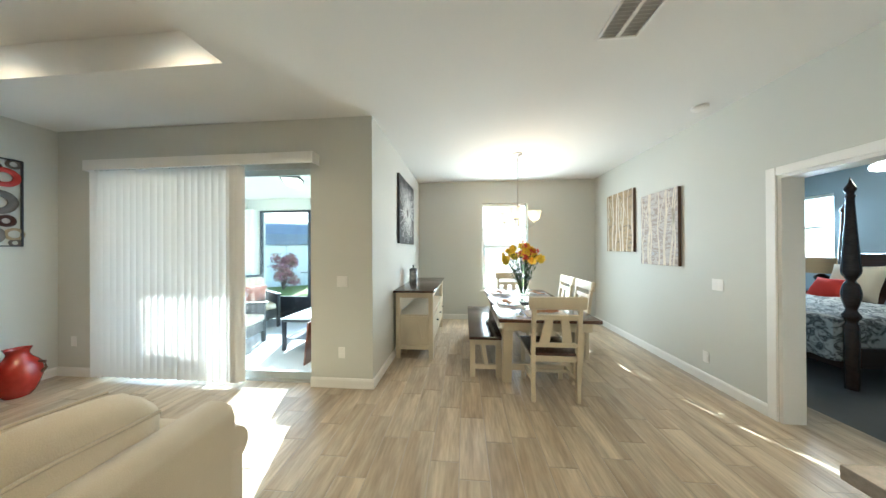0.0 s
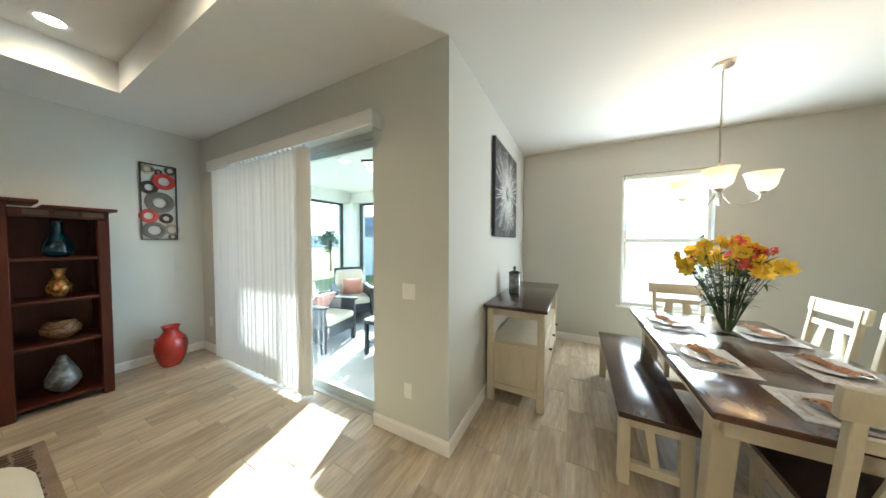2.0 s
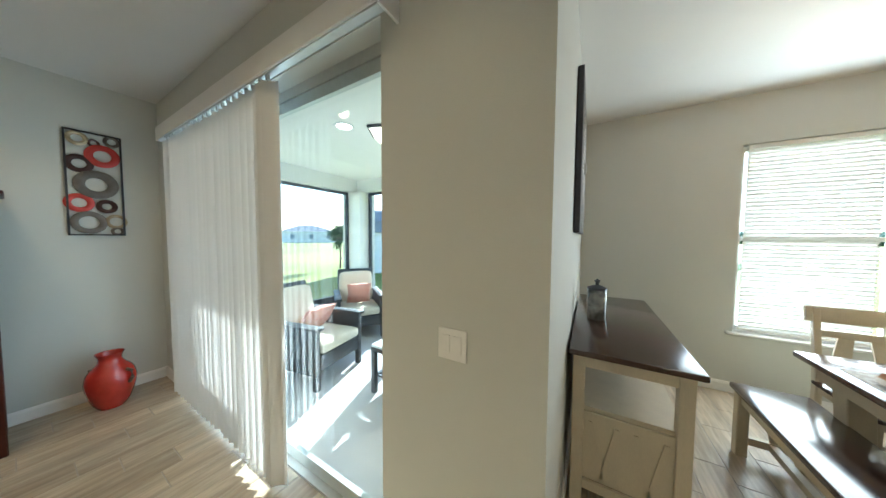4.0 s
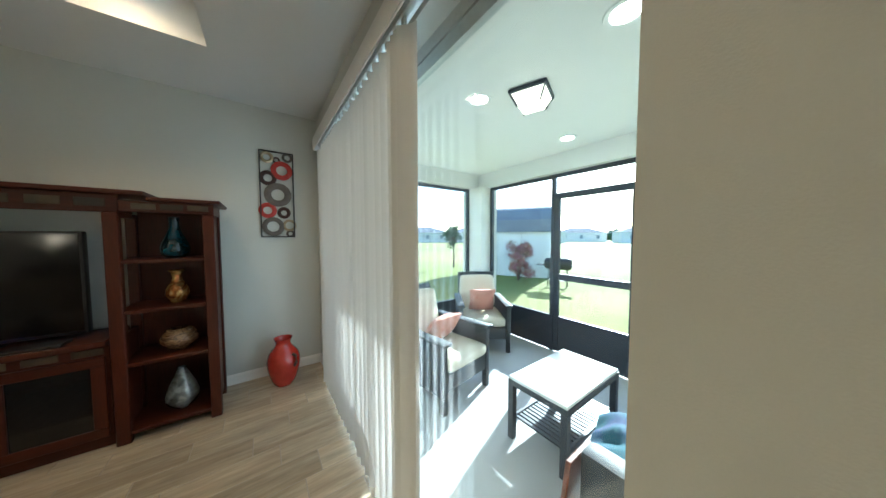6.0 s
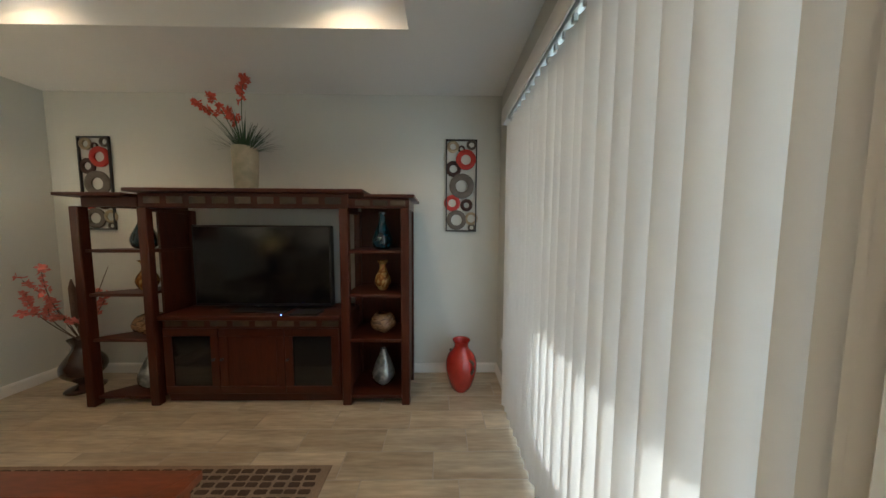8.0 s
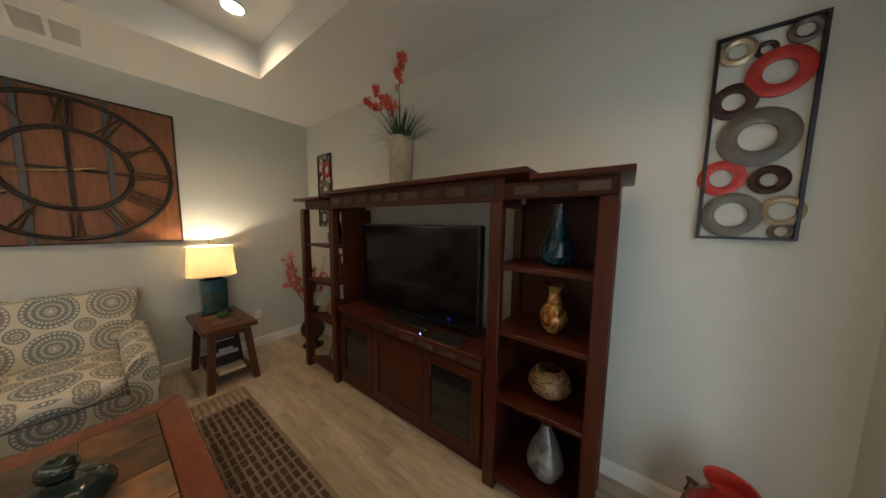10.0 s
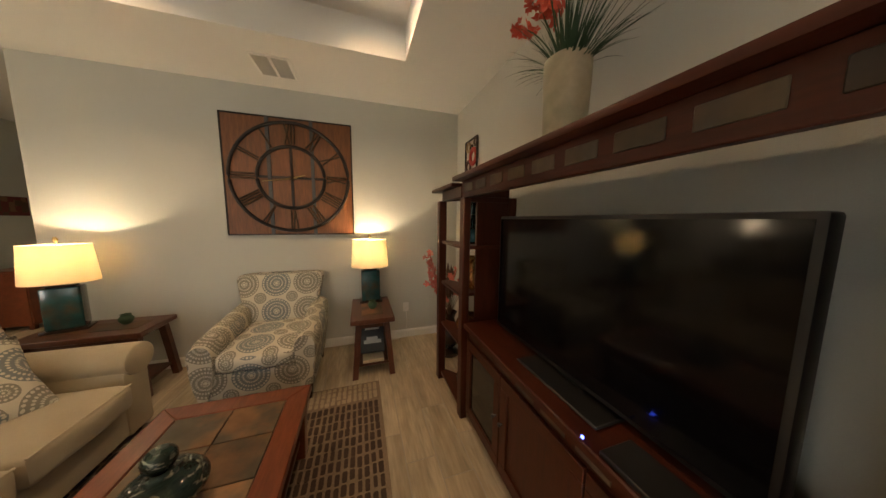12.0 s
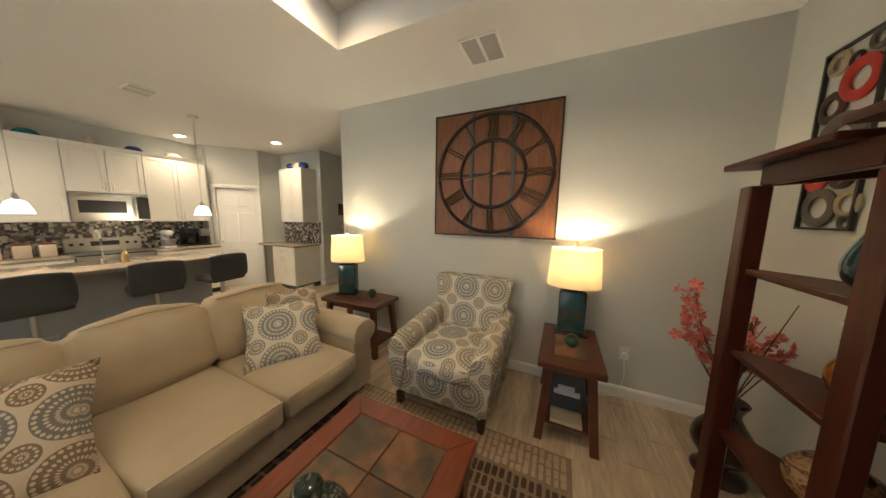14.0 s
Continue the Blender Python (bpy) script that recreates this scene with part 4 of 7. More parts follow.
def entertainment_center():
    F, Bk = -4.775, -5.20
    t = thing("entertainment_center", "dark cherry wood entertainment center with glass doors", "media cabinet", 0, 0, 0)
    for y, a, c in ((0.20, 0.155, 0.228), (1.80, 1.772, 1.845)):
        part("post", box(F - 0.055, F, a, c, 0, 1.668, 0.006), "cherry", t)
        part("top_rail", box(Bk + 0.06, F - 0.055, y - 0.015, y + 0.015, 1.676, 1.754), "cherryh", t)
        part("post", box(Bk, Bk + 0.06, y - 0.03, y + 0.03, 0, 1.675, 0.006), "cherry", t)
        if y < 1:
            p = part("side_panel", box(Bk + 0.06, F - 0.11, y - 0.010, y + 0.010, 0.775, 1.655), "cherry", t)
            part("side_rail", box(Bk + 0.06, F - 0.055, y - 0.016, y + 0.016, 1.303, 1.329, 0.002), "cherryh", p)
        part("side_rail", box(Bk + 0.06, F - 0.055, y - 0.016, y + 0.016, 1.64, 1.675, 0.002), "cherryh", t)
        part("lower_side", box(Bk + 0.06, F - 0.055, y - 0.012, y + 0.012, 0.05, 0.775), "cherry", t)
    # bridge over the television
    b = part("bridge_front", box(F - 0.05, F - 0.015, 0.155, 1.845, 1.668, 1.790, 0.004), "cherryh", t)
    for k in range(9):
        y = 0.27 + k * 0.182
        part("stone_inset", box(F - 0.015, F - 0.010, y - 0.065, y + 0.065, 1.705, 1.760, 0.002), "inset", b)
    part("top", box(Bk - 0.02, F + 0.045, 0.10, 1.98, 1.791, 1.821, 0.008, 2), "cherryh", t)
    # base cabinet
    c = part("base_body", box(Bk + 0.02, F - 0.05, 0.246, 1.754, 0.07, 0.735), "cherryh", t)
    part("base_top", box(Bk + 0.01, F - 0.005, 0.246, 1.754, 0.736, 0.775, 0.006), "cherryh", t)
    part("plinth", box(Bk + 0.02, F - 0.07, 0.246, 1.754, 0.0, 0.07), "cherryh", t)
    for k in range(8):
        y = 0.34 + k * 0.189
        part("stone_inset", box(F - 0.05, F - 0.045, y - 0.07, y + 0.07, 0.675, 0.722, 0.002), "inset", t)
    M["smoked"] = mat("smoked_glass", (0.012, 0.012, 0.012), 0.06, vary=0.1, bump=0.0)
    for y0, y1, kind in ((0.262, 0.72, "g"), (0.728, 1.272, "p"), (1.28, 1.738, "g")):
        d = part("door", box(F - 0.05, F - 0.028, y0, y1, 0.09, 0.155, 0.003), "cherryh", t)
        part("rail", box(F - 0.05, F - 0.028, y0, y1, 0.595, 0.66, 0.003), "cherryh", d)
        part("stile", box(F - 0.05, F - 0.028, y0, y0 + 0.065, 0.155, 0.595, 0.003), "cherry", d)
        part("stile", box(F - 0.05, F - 0.028, y1 - 0.065, y1, 0.155, 0.595, 0.003), "cherry", d)
        part("panel" if kind == "p" else "glass_panel", box(F - 0.048, F - 0.04, y0 + 0.065, y1 - 0.065, 0.155, 0.595), "cherry" if kind == "p" else "smoked", d)
        part("knob", lathe([(0.006, 0), (0.006, 0.012), (0.013, 0.018), (0.01, 0.026)], 12, m=pose(F - 0.028, (y1 - 0.03 if kind == "g" and y0 < 0.5 else y0 + 0.03), 0.40, 0, 90, 0)), "bronze", d)
    # open shelf tower
    part("post", box(F - 0.07, F, 2.272, 2.342, 0, 1.675, 0.006), "cherry", t)
    part("post", box(Bk, Bk + 0.06, 2.278, 2.338, 0, 1.675, 0.006), "cherry", t)
    part("side_panel", box(Bk + 0.06, F - 0.07, 2.314, 2.322, 0.12, 1.62), "cherry", t)
    part("side_rail", box(Bk + 0.06, F - 0.07, 2.293, 2.323, 0.07, 0.12), "cherry", t)
    part("side_rail", box(Bk + 0.06, F - 0.07, 2.293, 2.323, 1.62, 1.675), "cherry", t)
    part("back_panel", box(Bk + 0.005, Bk + 0.02, 1.83, 2.278, 0.06, 1.753), "cherry", t)
    for z in (0.07, 0.565, 0.95, 1.315):
        part("shelf", box(Bk + 0.02, F - 0.012, 1.80, 2.312, z - 0.012, z + 0.014, 0.003), "cherryh", t)
    part("shelf_top", box(Bk - 0.02, F + 0.04, 1.99, 2.39, 1.755, 1.782, 0.007, 2), "cherryh", t)
    b = part("tower_front", box(F - 0.05, F - 0.010, 1.846, 2.342, 1.675, 1.754, 0.003), "cherryh", t)
    for k in range(3):
        part("stone_inset", box(F - 0.01, F - 0.005, 1.905 + k * 0.143, 2.025 + k * 0.143, 1.695, 1.737, 0.002), "inset", b)
    part("back_rail", box(Bk + 0.005, Bk + 0.02, 2.278, 2.308, 1.675, 1.753), "cherryh", t)
    part("tower_side", box(Bk, F - 0.05, 2.308, 2.338, 1.675, 1.754), "cherryh", t)
    # corner shelf tower, three-cornered
    part("post", box(F - 0.055, F + 0.015, -0.36, -0.29, 0, 1.675, 0.006), "cherry", t)
    for z in (0.07, 0.565, 0.95, 1.315):
        part("corner_shelf", prism([(F - 0.01, -0.288), (F - 0.01, 0.155), (Bk + 0.06, 0.155), (Bk + 0.06, 0.05), (F - 0.055, -0.32)], z - 0.012, z + 0.012, bevel=0.003), "cherryh", t)
    part("corner_front", box(F - 0.05, F - 0.010, -0.29, 0.154, 1.675, 1.754, 0.003), "cherryh", t)
    part("corner_back", prism([(F - 0.055, -0.345), (F - 0.055, -0.31), (Bk + 0.06, 0.09), (Bk + 0.03, 0.08)], 1.675, 1.754), "cherryh", t)
    part("corner_top", prism([(F + 0.045, -0.44), (F + 0.045, 0.095), (Bk - 0.02, 0.095), (Bk - 0.02, 0.02), (F - 0.10, -0.44)], 1.755, 1.782, bevel=0.004), "cherryh", t)


entertainment_center()
# television
t = thing("television", "large flat black television, switched off", "television", -4.99, 1.02, 0.775)
part("housing", box(-0.04, 0.028, -0.62, 0.605, 0.035, 0.762, 0.01, 2), "black", t)
part("screen", box(0.0285, 0.031, -0.603, 0.588, 0.06, 0.745), "tv", t, "dark glossy screen", smooth=False)
part("stand", box(-0.11, 0.13, -0.24, 0.24, 0.0, 0.014, 0.006), "black", t)
part("neck", box(-0.03, 0.01, -0.07, 0.07, 0.012, 0.05), "black", t)
M["bluelight"] = glow("blue_standby_light", (0.05, 0.1, 1.0), 6.0)
solo("cable_box", box(-0.07, 0.07, -0.12, 0.12, 0, 0.02, 0.004), "black", "small black cable box with a blue light", "set-top box", -4.86, 1.45, 0.775)
solo("standby_light", box(0, 0.004, -0.004, 0.004, 0, 0.008), "bluelight", "tiny blue standby light on the cable box", "indicator light", -4.79, 1.27, 0.782)

# vases on the shelves
teal_p = [(0.050, 0), (0.076, 0.022), (0.088, 0.065), (0.080, 0.115), (0.055, 0.175), (0.036, 0.225), (0.031, 0.28), (0.036, 0.325)]
gold_p = [(0.040, 0), (0.052, 0.018), (0.070, 0.055), (0.074, 0.09), (0.062, 0.13), (0.042, 0.165), (0.031, 0.20), (0.036, 0.235), (0.058, 0.262)]
bowl_p = [(0.05, 0), (0.105, 0.05), (0.115, 0.10), (0.085, 0.155), (0.06, 0.17)]
pot_p = [(0.05, 0), (0.095, 0.05), (0.105, 0.12), (0.07, 0.22), (0.035, 0.30), (0.03, 0.33)]
M["brownbowl"] = pattern("brown_banded_glass", "marble", [(0.10, 0.045, 0.02), (0.30, 0.18, 0.09), (0.06, 0.03, 0.02), (0.40, 0.30, 0.18)], 8, 0.15, 0.0, (1, 1, 3))
for yy, xx in ((2.08, -4.97), (0.03, -4.93)):
    vase("glass_vase", "dark teal ribbed glass vase on a shelf", teal_p, "tealglass", xx, yy, 1.329, "shelf vases", 0.02)
    vase("glass_vase", "mottled gold and amber glass vase on a shelf", gold_p, "gold", xx, yy, 0.964, "shelf vases")
    vase("glass_bowl", "round brown banded glass bowl on a shelf", bowl_p, "brownbowl", xx, yy, 0.579, "shelf vases")
    vase("glass_vase", "crackled silver glass vase on the lowest shelf", pot_p, "silver", xx, yy, 0.084, "shelf vases")

# red floor vase
t = thing("floor_vase", "glossy red ceramic floor vase with small handles", "vase", -5.02, 2.80)
t.scale = (0.88, 0.88, 1.04)
part("body", lathe(curve_profile([(0.085, 0), (0.125, 0.06), (0.165, 0.20), (0.15, 0.30), (0.09, 0.37), (0.075, 0.41), (0.095, 0.455)]) + [(0.085, 0.45), (0.065, 0.40)], 32), "red", t)
for a in (35, 215):
    c, s = math.cos(radians(a)), math.sin(radians(a))
    part("handle", tube([(0.145 * c, 0.145 * s, 0.31), (0.19 * c, 0.19 * s, 0.30), (0.195 * c, 0.195 * s, 0.24), (0.165 * c, 0.165 * s, 0.20)], 0.014, 8), "twig", t, "dark handle")


def stem(p0, p1, bend, r=0.003, bm=None, n=5):
    p0, p1 = Vector(p0), Vector(p1)
    pts = [p0.lerp(p1, k / n) + Vector(bend) * math.sin(math.pi * k / n) for k in range(n + 1)]
    return tube(pts, r, 5, bm, r1=r * 0.5), pts


def blossom(bm, p, s, rng, n=5):
    """Open flower of a few cupped petals."""
    ax = Vector((rng.uniform(-1, 1), rng.uniform(-1, 1), rng.uniform(-0.2, 1))).normalized()
    side = ax.cross(Vector((0.3, 0.2, 1))).normalized()
    up = ax.cross(side)
    for k in range(n):
        a = 2 * math.pi * k / n + rng.uniform(-0.2, 0.2)
        d = side * math.cos(a) + up * math.sin(a)
        e = side * math.cos(a + 1.57) + up * math.sin(a + 1.57)
        q = [p, p + d * s * 0.55 + e * s * 0.35 + ax * s * 0.25, p + d * s + ax * s * 0.35, p + d * s * 0.55 - e * s * 0.35 + ax * s * 0.25]
        bm.faces.new([bm.verts.new(v) for v in q])


def blade(bm, p0, d, l, w, droop, n=5):
    p = Vector(p0)
    d = Vector(d).normalized()
    side = d.cross(Vector((0, 0, 1)))
    side = side.normalized() if side.length > 0.01 else Vector((1, 0, 0))
    prev = None
    for k in range(n + 1):
        u = k / n
        q = p + d * l * u + Vector((0, 0, -droop * u * u))
        ww = w * (1 - u) ** 0.7 + 0.0004
        pair = [bm.verts.new(q - side * ww), bm.verts.new(q + side * ww)]
        if prev:
            bm.faces.new((prev[0], prev[1], pair[1], pair[0]))
        prev = pair


def top_arrangement():
    t = thing("flower_arrangement", "tall beige stone vase with coral silk flowers and grass", "plant", -4.97, 0.90, 1.821)
    part("vase", lathe(curve_profile([(0.075, 0), (0.088, 0.06), (0.095, 0.22), (0.098, 0.36), (0.09, 0.385)]) + [(0.075, 0.375), (0.07, 0.30)], 24, wob=0.012), "stone", t)
    rng = random.Random(8)
    bm = bmesh.new()
    for i in range(210):
        a = rng.uniform(0, 2 * math.pi)
        tilt = rng.uniform(0.05, 0.95)
        d = Vector((math.cos(a) * tilt * 0.7, math.sin(a) * tilt * 1.3, 1 - 0.45 * tilt))
        blade(bm, (0.03 * math.cos(a), 0.03 * math.sin(a), 0.33), d, rng.uniform(0.22, 0.36), 0.0035, rng.uniform(0.0, 0.12))
    part("grass", bm, "darkleaf", t, "dark green grass blades", smooth=False)
    st = bmesh.new()
    fl = bmesh.new()
    for p1, cnt in (((0.02, 0.05, 0.97), 26), ((0.02, -0.42, 0.76), 14), ((0.05, -0.25, 0.80), 12), ((0.08, -0.08, 0.66), 12), ((0.1, 0.0, 0.60), 10)):
        _, pts = stem((0, 0, 0.33), p1, (0, -0.03, 0.10), 0.004, st, 10)
        for k in range(cnt):
            u = 0.52 + 0.48 * k / cnt
            i = min(int(u * 10), 9)
            p = pts[i].lerp(pts[i + 1], u * 10 - i) + Vector((rng.uniform(-1, 1), rng.uniform(-1, 1), rng.uniform(-1, 1))) * 0.022
            blossom(fl, p, rng.uniform(0.022, 0.04), rng)
    part("stems", st, "leaf", t)
    part("blossoms", fl, "coral", t, "coral red blossoms", smooth=False)


top_arrangement()


def corner_plant():
    t = thing("twig_arrangement", "dark turned floor vase with pink blossom twigs", "plant", -5.02, -0.72)
    part("vase", lathe(curve_profile([(0.115, 0), (0.12, 0.025), (0.05, 0.06), (0.06, 0.09), (0.13, 0.17), (0.135, 0.26), (0.075, 0.37), (0.06, 0.42), (0.085, 0.49)]) + [(0.07, 0.48), (0.05, 0.42)], 28), "espresso", t)
    rng = random.Random(4)
    fl = bmesh.new()
    for i in range(16):
        a = rng.uniform(0, 2 * math.pi)
        r = rng.uniform(0.10, 0.32)
        p1 = (min(0.26, math.cos(a) * r), math.sin(a) * r * 1.1 - 0.05, rng.uniform(0.72, 1.18))
        p1 = (max(-0.2, p1[0]), max(-0.46, p1[1]), p1[2])
        bm, pts = stem((0, 0, 0.45), p1, (rng.uniform(-0.06, 0.06), rng.uniform(-0.06, 0.06), 0.05), 0.004, None, 8)
        part("twig", bm, "twig", t)
        if i % 3 != 2:
            for k in range(13):
                u = 0.45 + 0.55 * k / 11
                j = min(int(u * 8), 7)
                blossom(fl, pts[j].lerp(pts[j + 1], u * 8 - j) + Vector((rng.uniform(-1, 1), rng.uniform(-1, 1), rng.uniform(-1, 1))) * 0.012, rng.uniform(0.02, 0.042), rng)
    for i in range(5):
        a = i * 1.3
        bm = lathe([(0.002, 0), (0.018, 0.03), (0.02, 0.22), (0.004, 0.30)], 10, m=pose(0.03 * math.cos(a), 0.03 * math.sin(a), 0.62 + 0.03 * i))
        stem((0, 0, 0.45), (0.03 * math.cos(a), 0.03 * math.sin(a), 0.64 + 0.03 * i), (0, 0, 0), 0.004, bm)
        part("seed_head", bm, "twig", t, "brown velvety seed head")
    part("blossoms", fl, "pinkp", t, "pink blossoms", smooth=False)


corner_plant()


def ring_art(y0, label):
    """Framed metal wall panel of overlapping rings, facing +x."""
    t = thing("wall_sculpture", label, "wall art", XW + 0.004, y0 + 0.155, 1.49, 90, group="ring panels")
    w, h = 0.31, 0.91
    for b in ((-w / 2, w / 2, 0, 0.012), (-w / 2, w / 2, h - 0.012, h)):
        part("frame_bar", box(b[0], b[1], -0.022, -0.004, b[2], b[3]), "black", t, smooth=False)
    for s in (-1, 1):
        part("frame_bar", box(min(s * w / 2, s * (w / 2 - 0.012)), max(s * w / 2, s * (w / 2 - 0.012)), -0.022, -0.004, 0.012, h - 0.012), "black", t, smooth=False)
    M.setdefault("ringred", mat("red_enamel", (0.40, 0.03, 0.02), 0.35, 0.2, vary=0.2, grain=30))
    M.setdefault("ringgrey", mat("pewter_enamel", (0.13, 0.11, 0.09), 0.4, 0.5, vary=0.25, grain=30))
    M.setdefault("ringgold", mat("champagne_metal", (0.42, 0.34, 0.22), 0.35, 0.7, vary=0.2, grain=30))
    M.setdefault("ringdark", mat("dark_brown_enamel", (0.05, 0.02, 0.015), 0.4, 0.3, vary=0.2, grain=30))
    for cx, cz, r1, r0, m, d in ((0.045, 0.715, 0.10, 0.05, "ringred", 0.02), (0.005, 0.455, 0.125, 0.06, "ringgrey", 0.022), (-0.045, 0.115, 0.10, 0.055, "ringgrey", 0.018),
                                 (-0.09, 0.285, 0.085, 0.04, "ringred", 0.016), (0.055, 0.265, 0.062, 0.028, "ringdark", 0.024), (-0.08, 0.625, 0.078, 0.038, "ringdark", 0.015),
                                 (-0.085, 0.84, 0.06, 0.03, "ringgold", 0.018), (0.105, 0.13, 0.085, 0.05, "ringgold", 0.015), (0.10, 0.86, 0.05, 0.026, "ringgrey", 0.015),
                                 (0.0, 0.82, 0.035, 0.018, "ringdark", 0.012), (0.11, 0.04, 0.04, 0.02, "ringgrey", 0.012)):
        r1 = min(r1, w / 2 - 0.004 - abs(cx) + 0.02)
        r0 = min(r0, r1 * 0.6)
        part("ring", ring(r0, r1, d, 26, m=pose(cx, -0.004, cz)), m, t)


ring_art(2.65, "framed metal panel of red, grey and gold rings")
ring_art(-0.96, "framed metal panel of red, grey and gold rings")


def wall_clock():
    t = thing("wall_clock", "large wooden three-panel wall clock with iron rings", "clock", -3.42, YC + 0.002, 1.94)
    M["clockwood"] = mat("stained_pine_boards", (0.20, 0.075, 0.025), 0.45, vary=0.4, grain=14, blot=4, stretch=(9, 1, 0.9), bump=0.08)
    M["iron"] = mat("dark_iron", (0.035, 0.028, 0.024), 0.5, 0.6, vary=0.3, grain=40, bump=0.1)
    M["strap"] = mat("grey_iron_strap", (0.10, 0.10, 0.10), 0.5, 0.5, vary=0.3, grain=40, bump=0.1)
    M["numeral"] = mat("bronzed_numeral", (0.085, 0.05, 0.026), 0.36, 0.55, vary=0.3, grain=40)
    for k in (-1, 0, 1):
        p = part("panel", box(k * 0.404 - 0.198, k * 0.404 + 0.198, 0.0, 0.022, -0.60, 0.60, 0.003), "clockwood", t)
        for b in ((-0.2, -0.186, -0.602, 0.602), (0.186, 0.2, -0.602, 0.602), (-0.186, 0.186, -0.602, -0.588), (-0.186, 0.186, 0.588, 0.602)):
            part("edge", box(k * 0.404 + b[0], k * 0.404 + b[1], 0.0, 0.028, b[2], b[3]), "iron", p, smooth=False)
    for s in (-1, 1):
        part("divider", box(s * 0.202 - 0.017, s * 0.202 + 0.017, 0.028, 0.036, -0.60, 0.60, 0.002), "strap", t)

    def circ(r, w):
        return tube([(r * math.cos(2 * math.pi * i / 64), 0.034, r * math.sin(2 * math.pi * i / 64)) for i in range(64)], w, 8, closed=True)
    part("outer_ring", circ(0.555, 0.017), "iron", t)
    part("inner_ring", circ(0.315, 0.017), "iron", t)
    for a in (0, 90):
        m = pose(0, 0, 0, 0, a, 0)
        part("cross_bar", box(-0.31, 0.31, 0.026, 0.034, -0.012, 0.012, m=m), "iron", t, smooth=False)
    marks = ["XII", "I", "II", "III", "IIII", "V", "VI", "VII", "VIII", "IX", "X", "XI"]
    for i, s in enumerate(marks):
        a = radians(30 * i)
        m = Matrix.Rotation(a, 4, "Y")
        bm = bmesh.new()
        ws = {"I": 0.026, "V": 0.05, "X": 0.055}
        tot = sum(ws[c] for c in s)
        x = -tot / 2
        for c in s:
            w = ws[c]
            cx = x + w / 2
            lines = {"I": [((0, -1), (0, 1))], "V": [((-0.5, 1), (0, -1)), ((0.5, 1), (0, -1))], "X": [((-0.5, 1), (0.5, -1)), ((0.5, 1), (-0.5, -1))]}[c]
            for (p, q), (r, u) in lines:
                tube([m @ Vector((-(cx + p * w * 0.8), 0.034, 0.437 + q * 0.098)), m @ Vector((-(cx + r * w * 0.8), 0.034, 0.437 + u * 0.098))], 0.0088, 6, bm)
            x += w
        part("numeral", bm, "numeral", t)
    bm = tube([(-0.05, 0.045, 0.0), (0.27, 0.045, -0.05)], 0.009, 6, r1=0.004)
    part("hand", bm, "brass", t, "brass clock hand")
    bm = tube([(0.05, 0.05, -0.02), (-0.13, 0.05, 0.03)], 0.009, 6, r1=0.004)
    part("hand", bm, "brass", t, "brass clock hand")
    part("hub", lathe([(0.025, 0), (0.025, 0.02), (0.01, 0.03)], 16, m=pose(0, 0.03, 0, -90, 0, 0)), "numeral", t)


wall_clock()


def table_lamp(x, y, z, rz, label):
    t = thing("table_lamp", label, "lamp", x, y, z, rz, group="table lamps")
    part("foot", box(-0.12, 0.12, -0.085, 0.085, 0, 0.022, 0.006, 2), "espresso", t)
    part("body", box(-0.10, 0.10, -0.065, 0.065, 0.022, 0.365, 0.014, 3), "teal", t, "teal drip-glazed ceramic body")
    part("cap", box(-0.07, 0.07, -0.045, 0.045, 0.365, 0.38, 0.003), "espresso", t)
    part("neck", lathe([(0.012, 0.378), (0.012, 0.49), (0.02, 0.50), (0.02, 0.53)], 12), "brass", t)
    part("bulb", lathe(curve_profile([(0.013, 0.53), (0.03, 0.57), (0.022, 0.605), (0.002, 0.615)]), 14), glow("lamp_bulb", (1.0, 0.78, 0.5), 12), t, "lit bulb")
    prof = [(0.198, 0.40), (0.20, 0.405), (0.178, 0.705), (0.176, 0.705), (0.196, 0.405), (0.198, 0.40)]
    part("shade", lathe(prof, 40, sq=0.72), "shade", t, "cream linen drum shade")
    sp = tube([(-0.176, 0, 0.68), (0.176, 0, 0.68)], 0.0025, 5)
    part("spider", sp, "brass", t)
    part("finial", lathe([(0.004, 0.53), (0.004, 0.72), (0.012, 0.725), (0.016, 0.745), (0.008, 0.765)], 12), "brass", t)
    lamp("table_lamp_light", "POINT", pose(x, y, z + 0.60), 17, (1.0, 0.77, 0.50), radius=0.03)


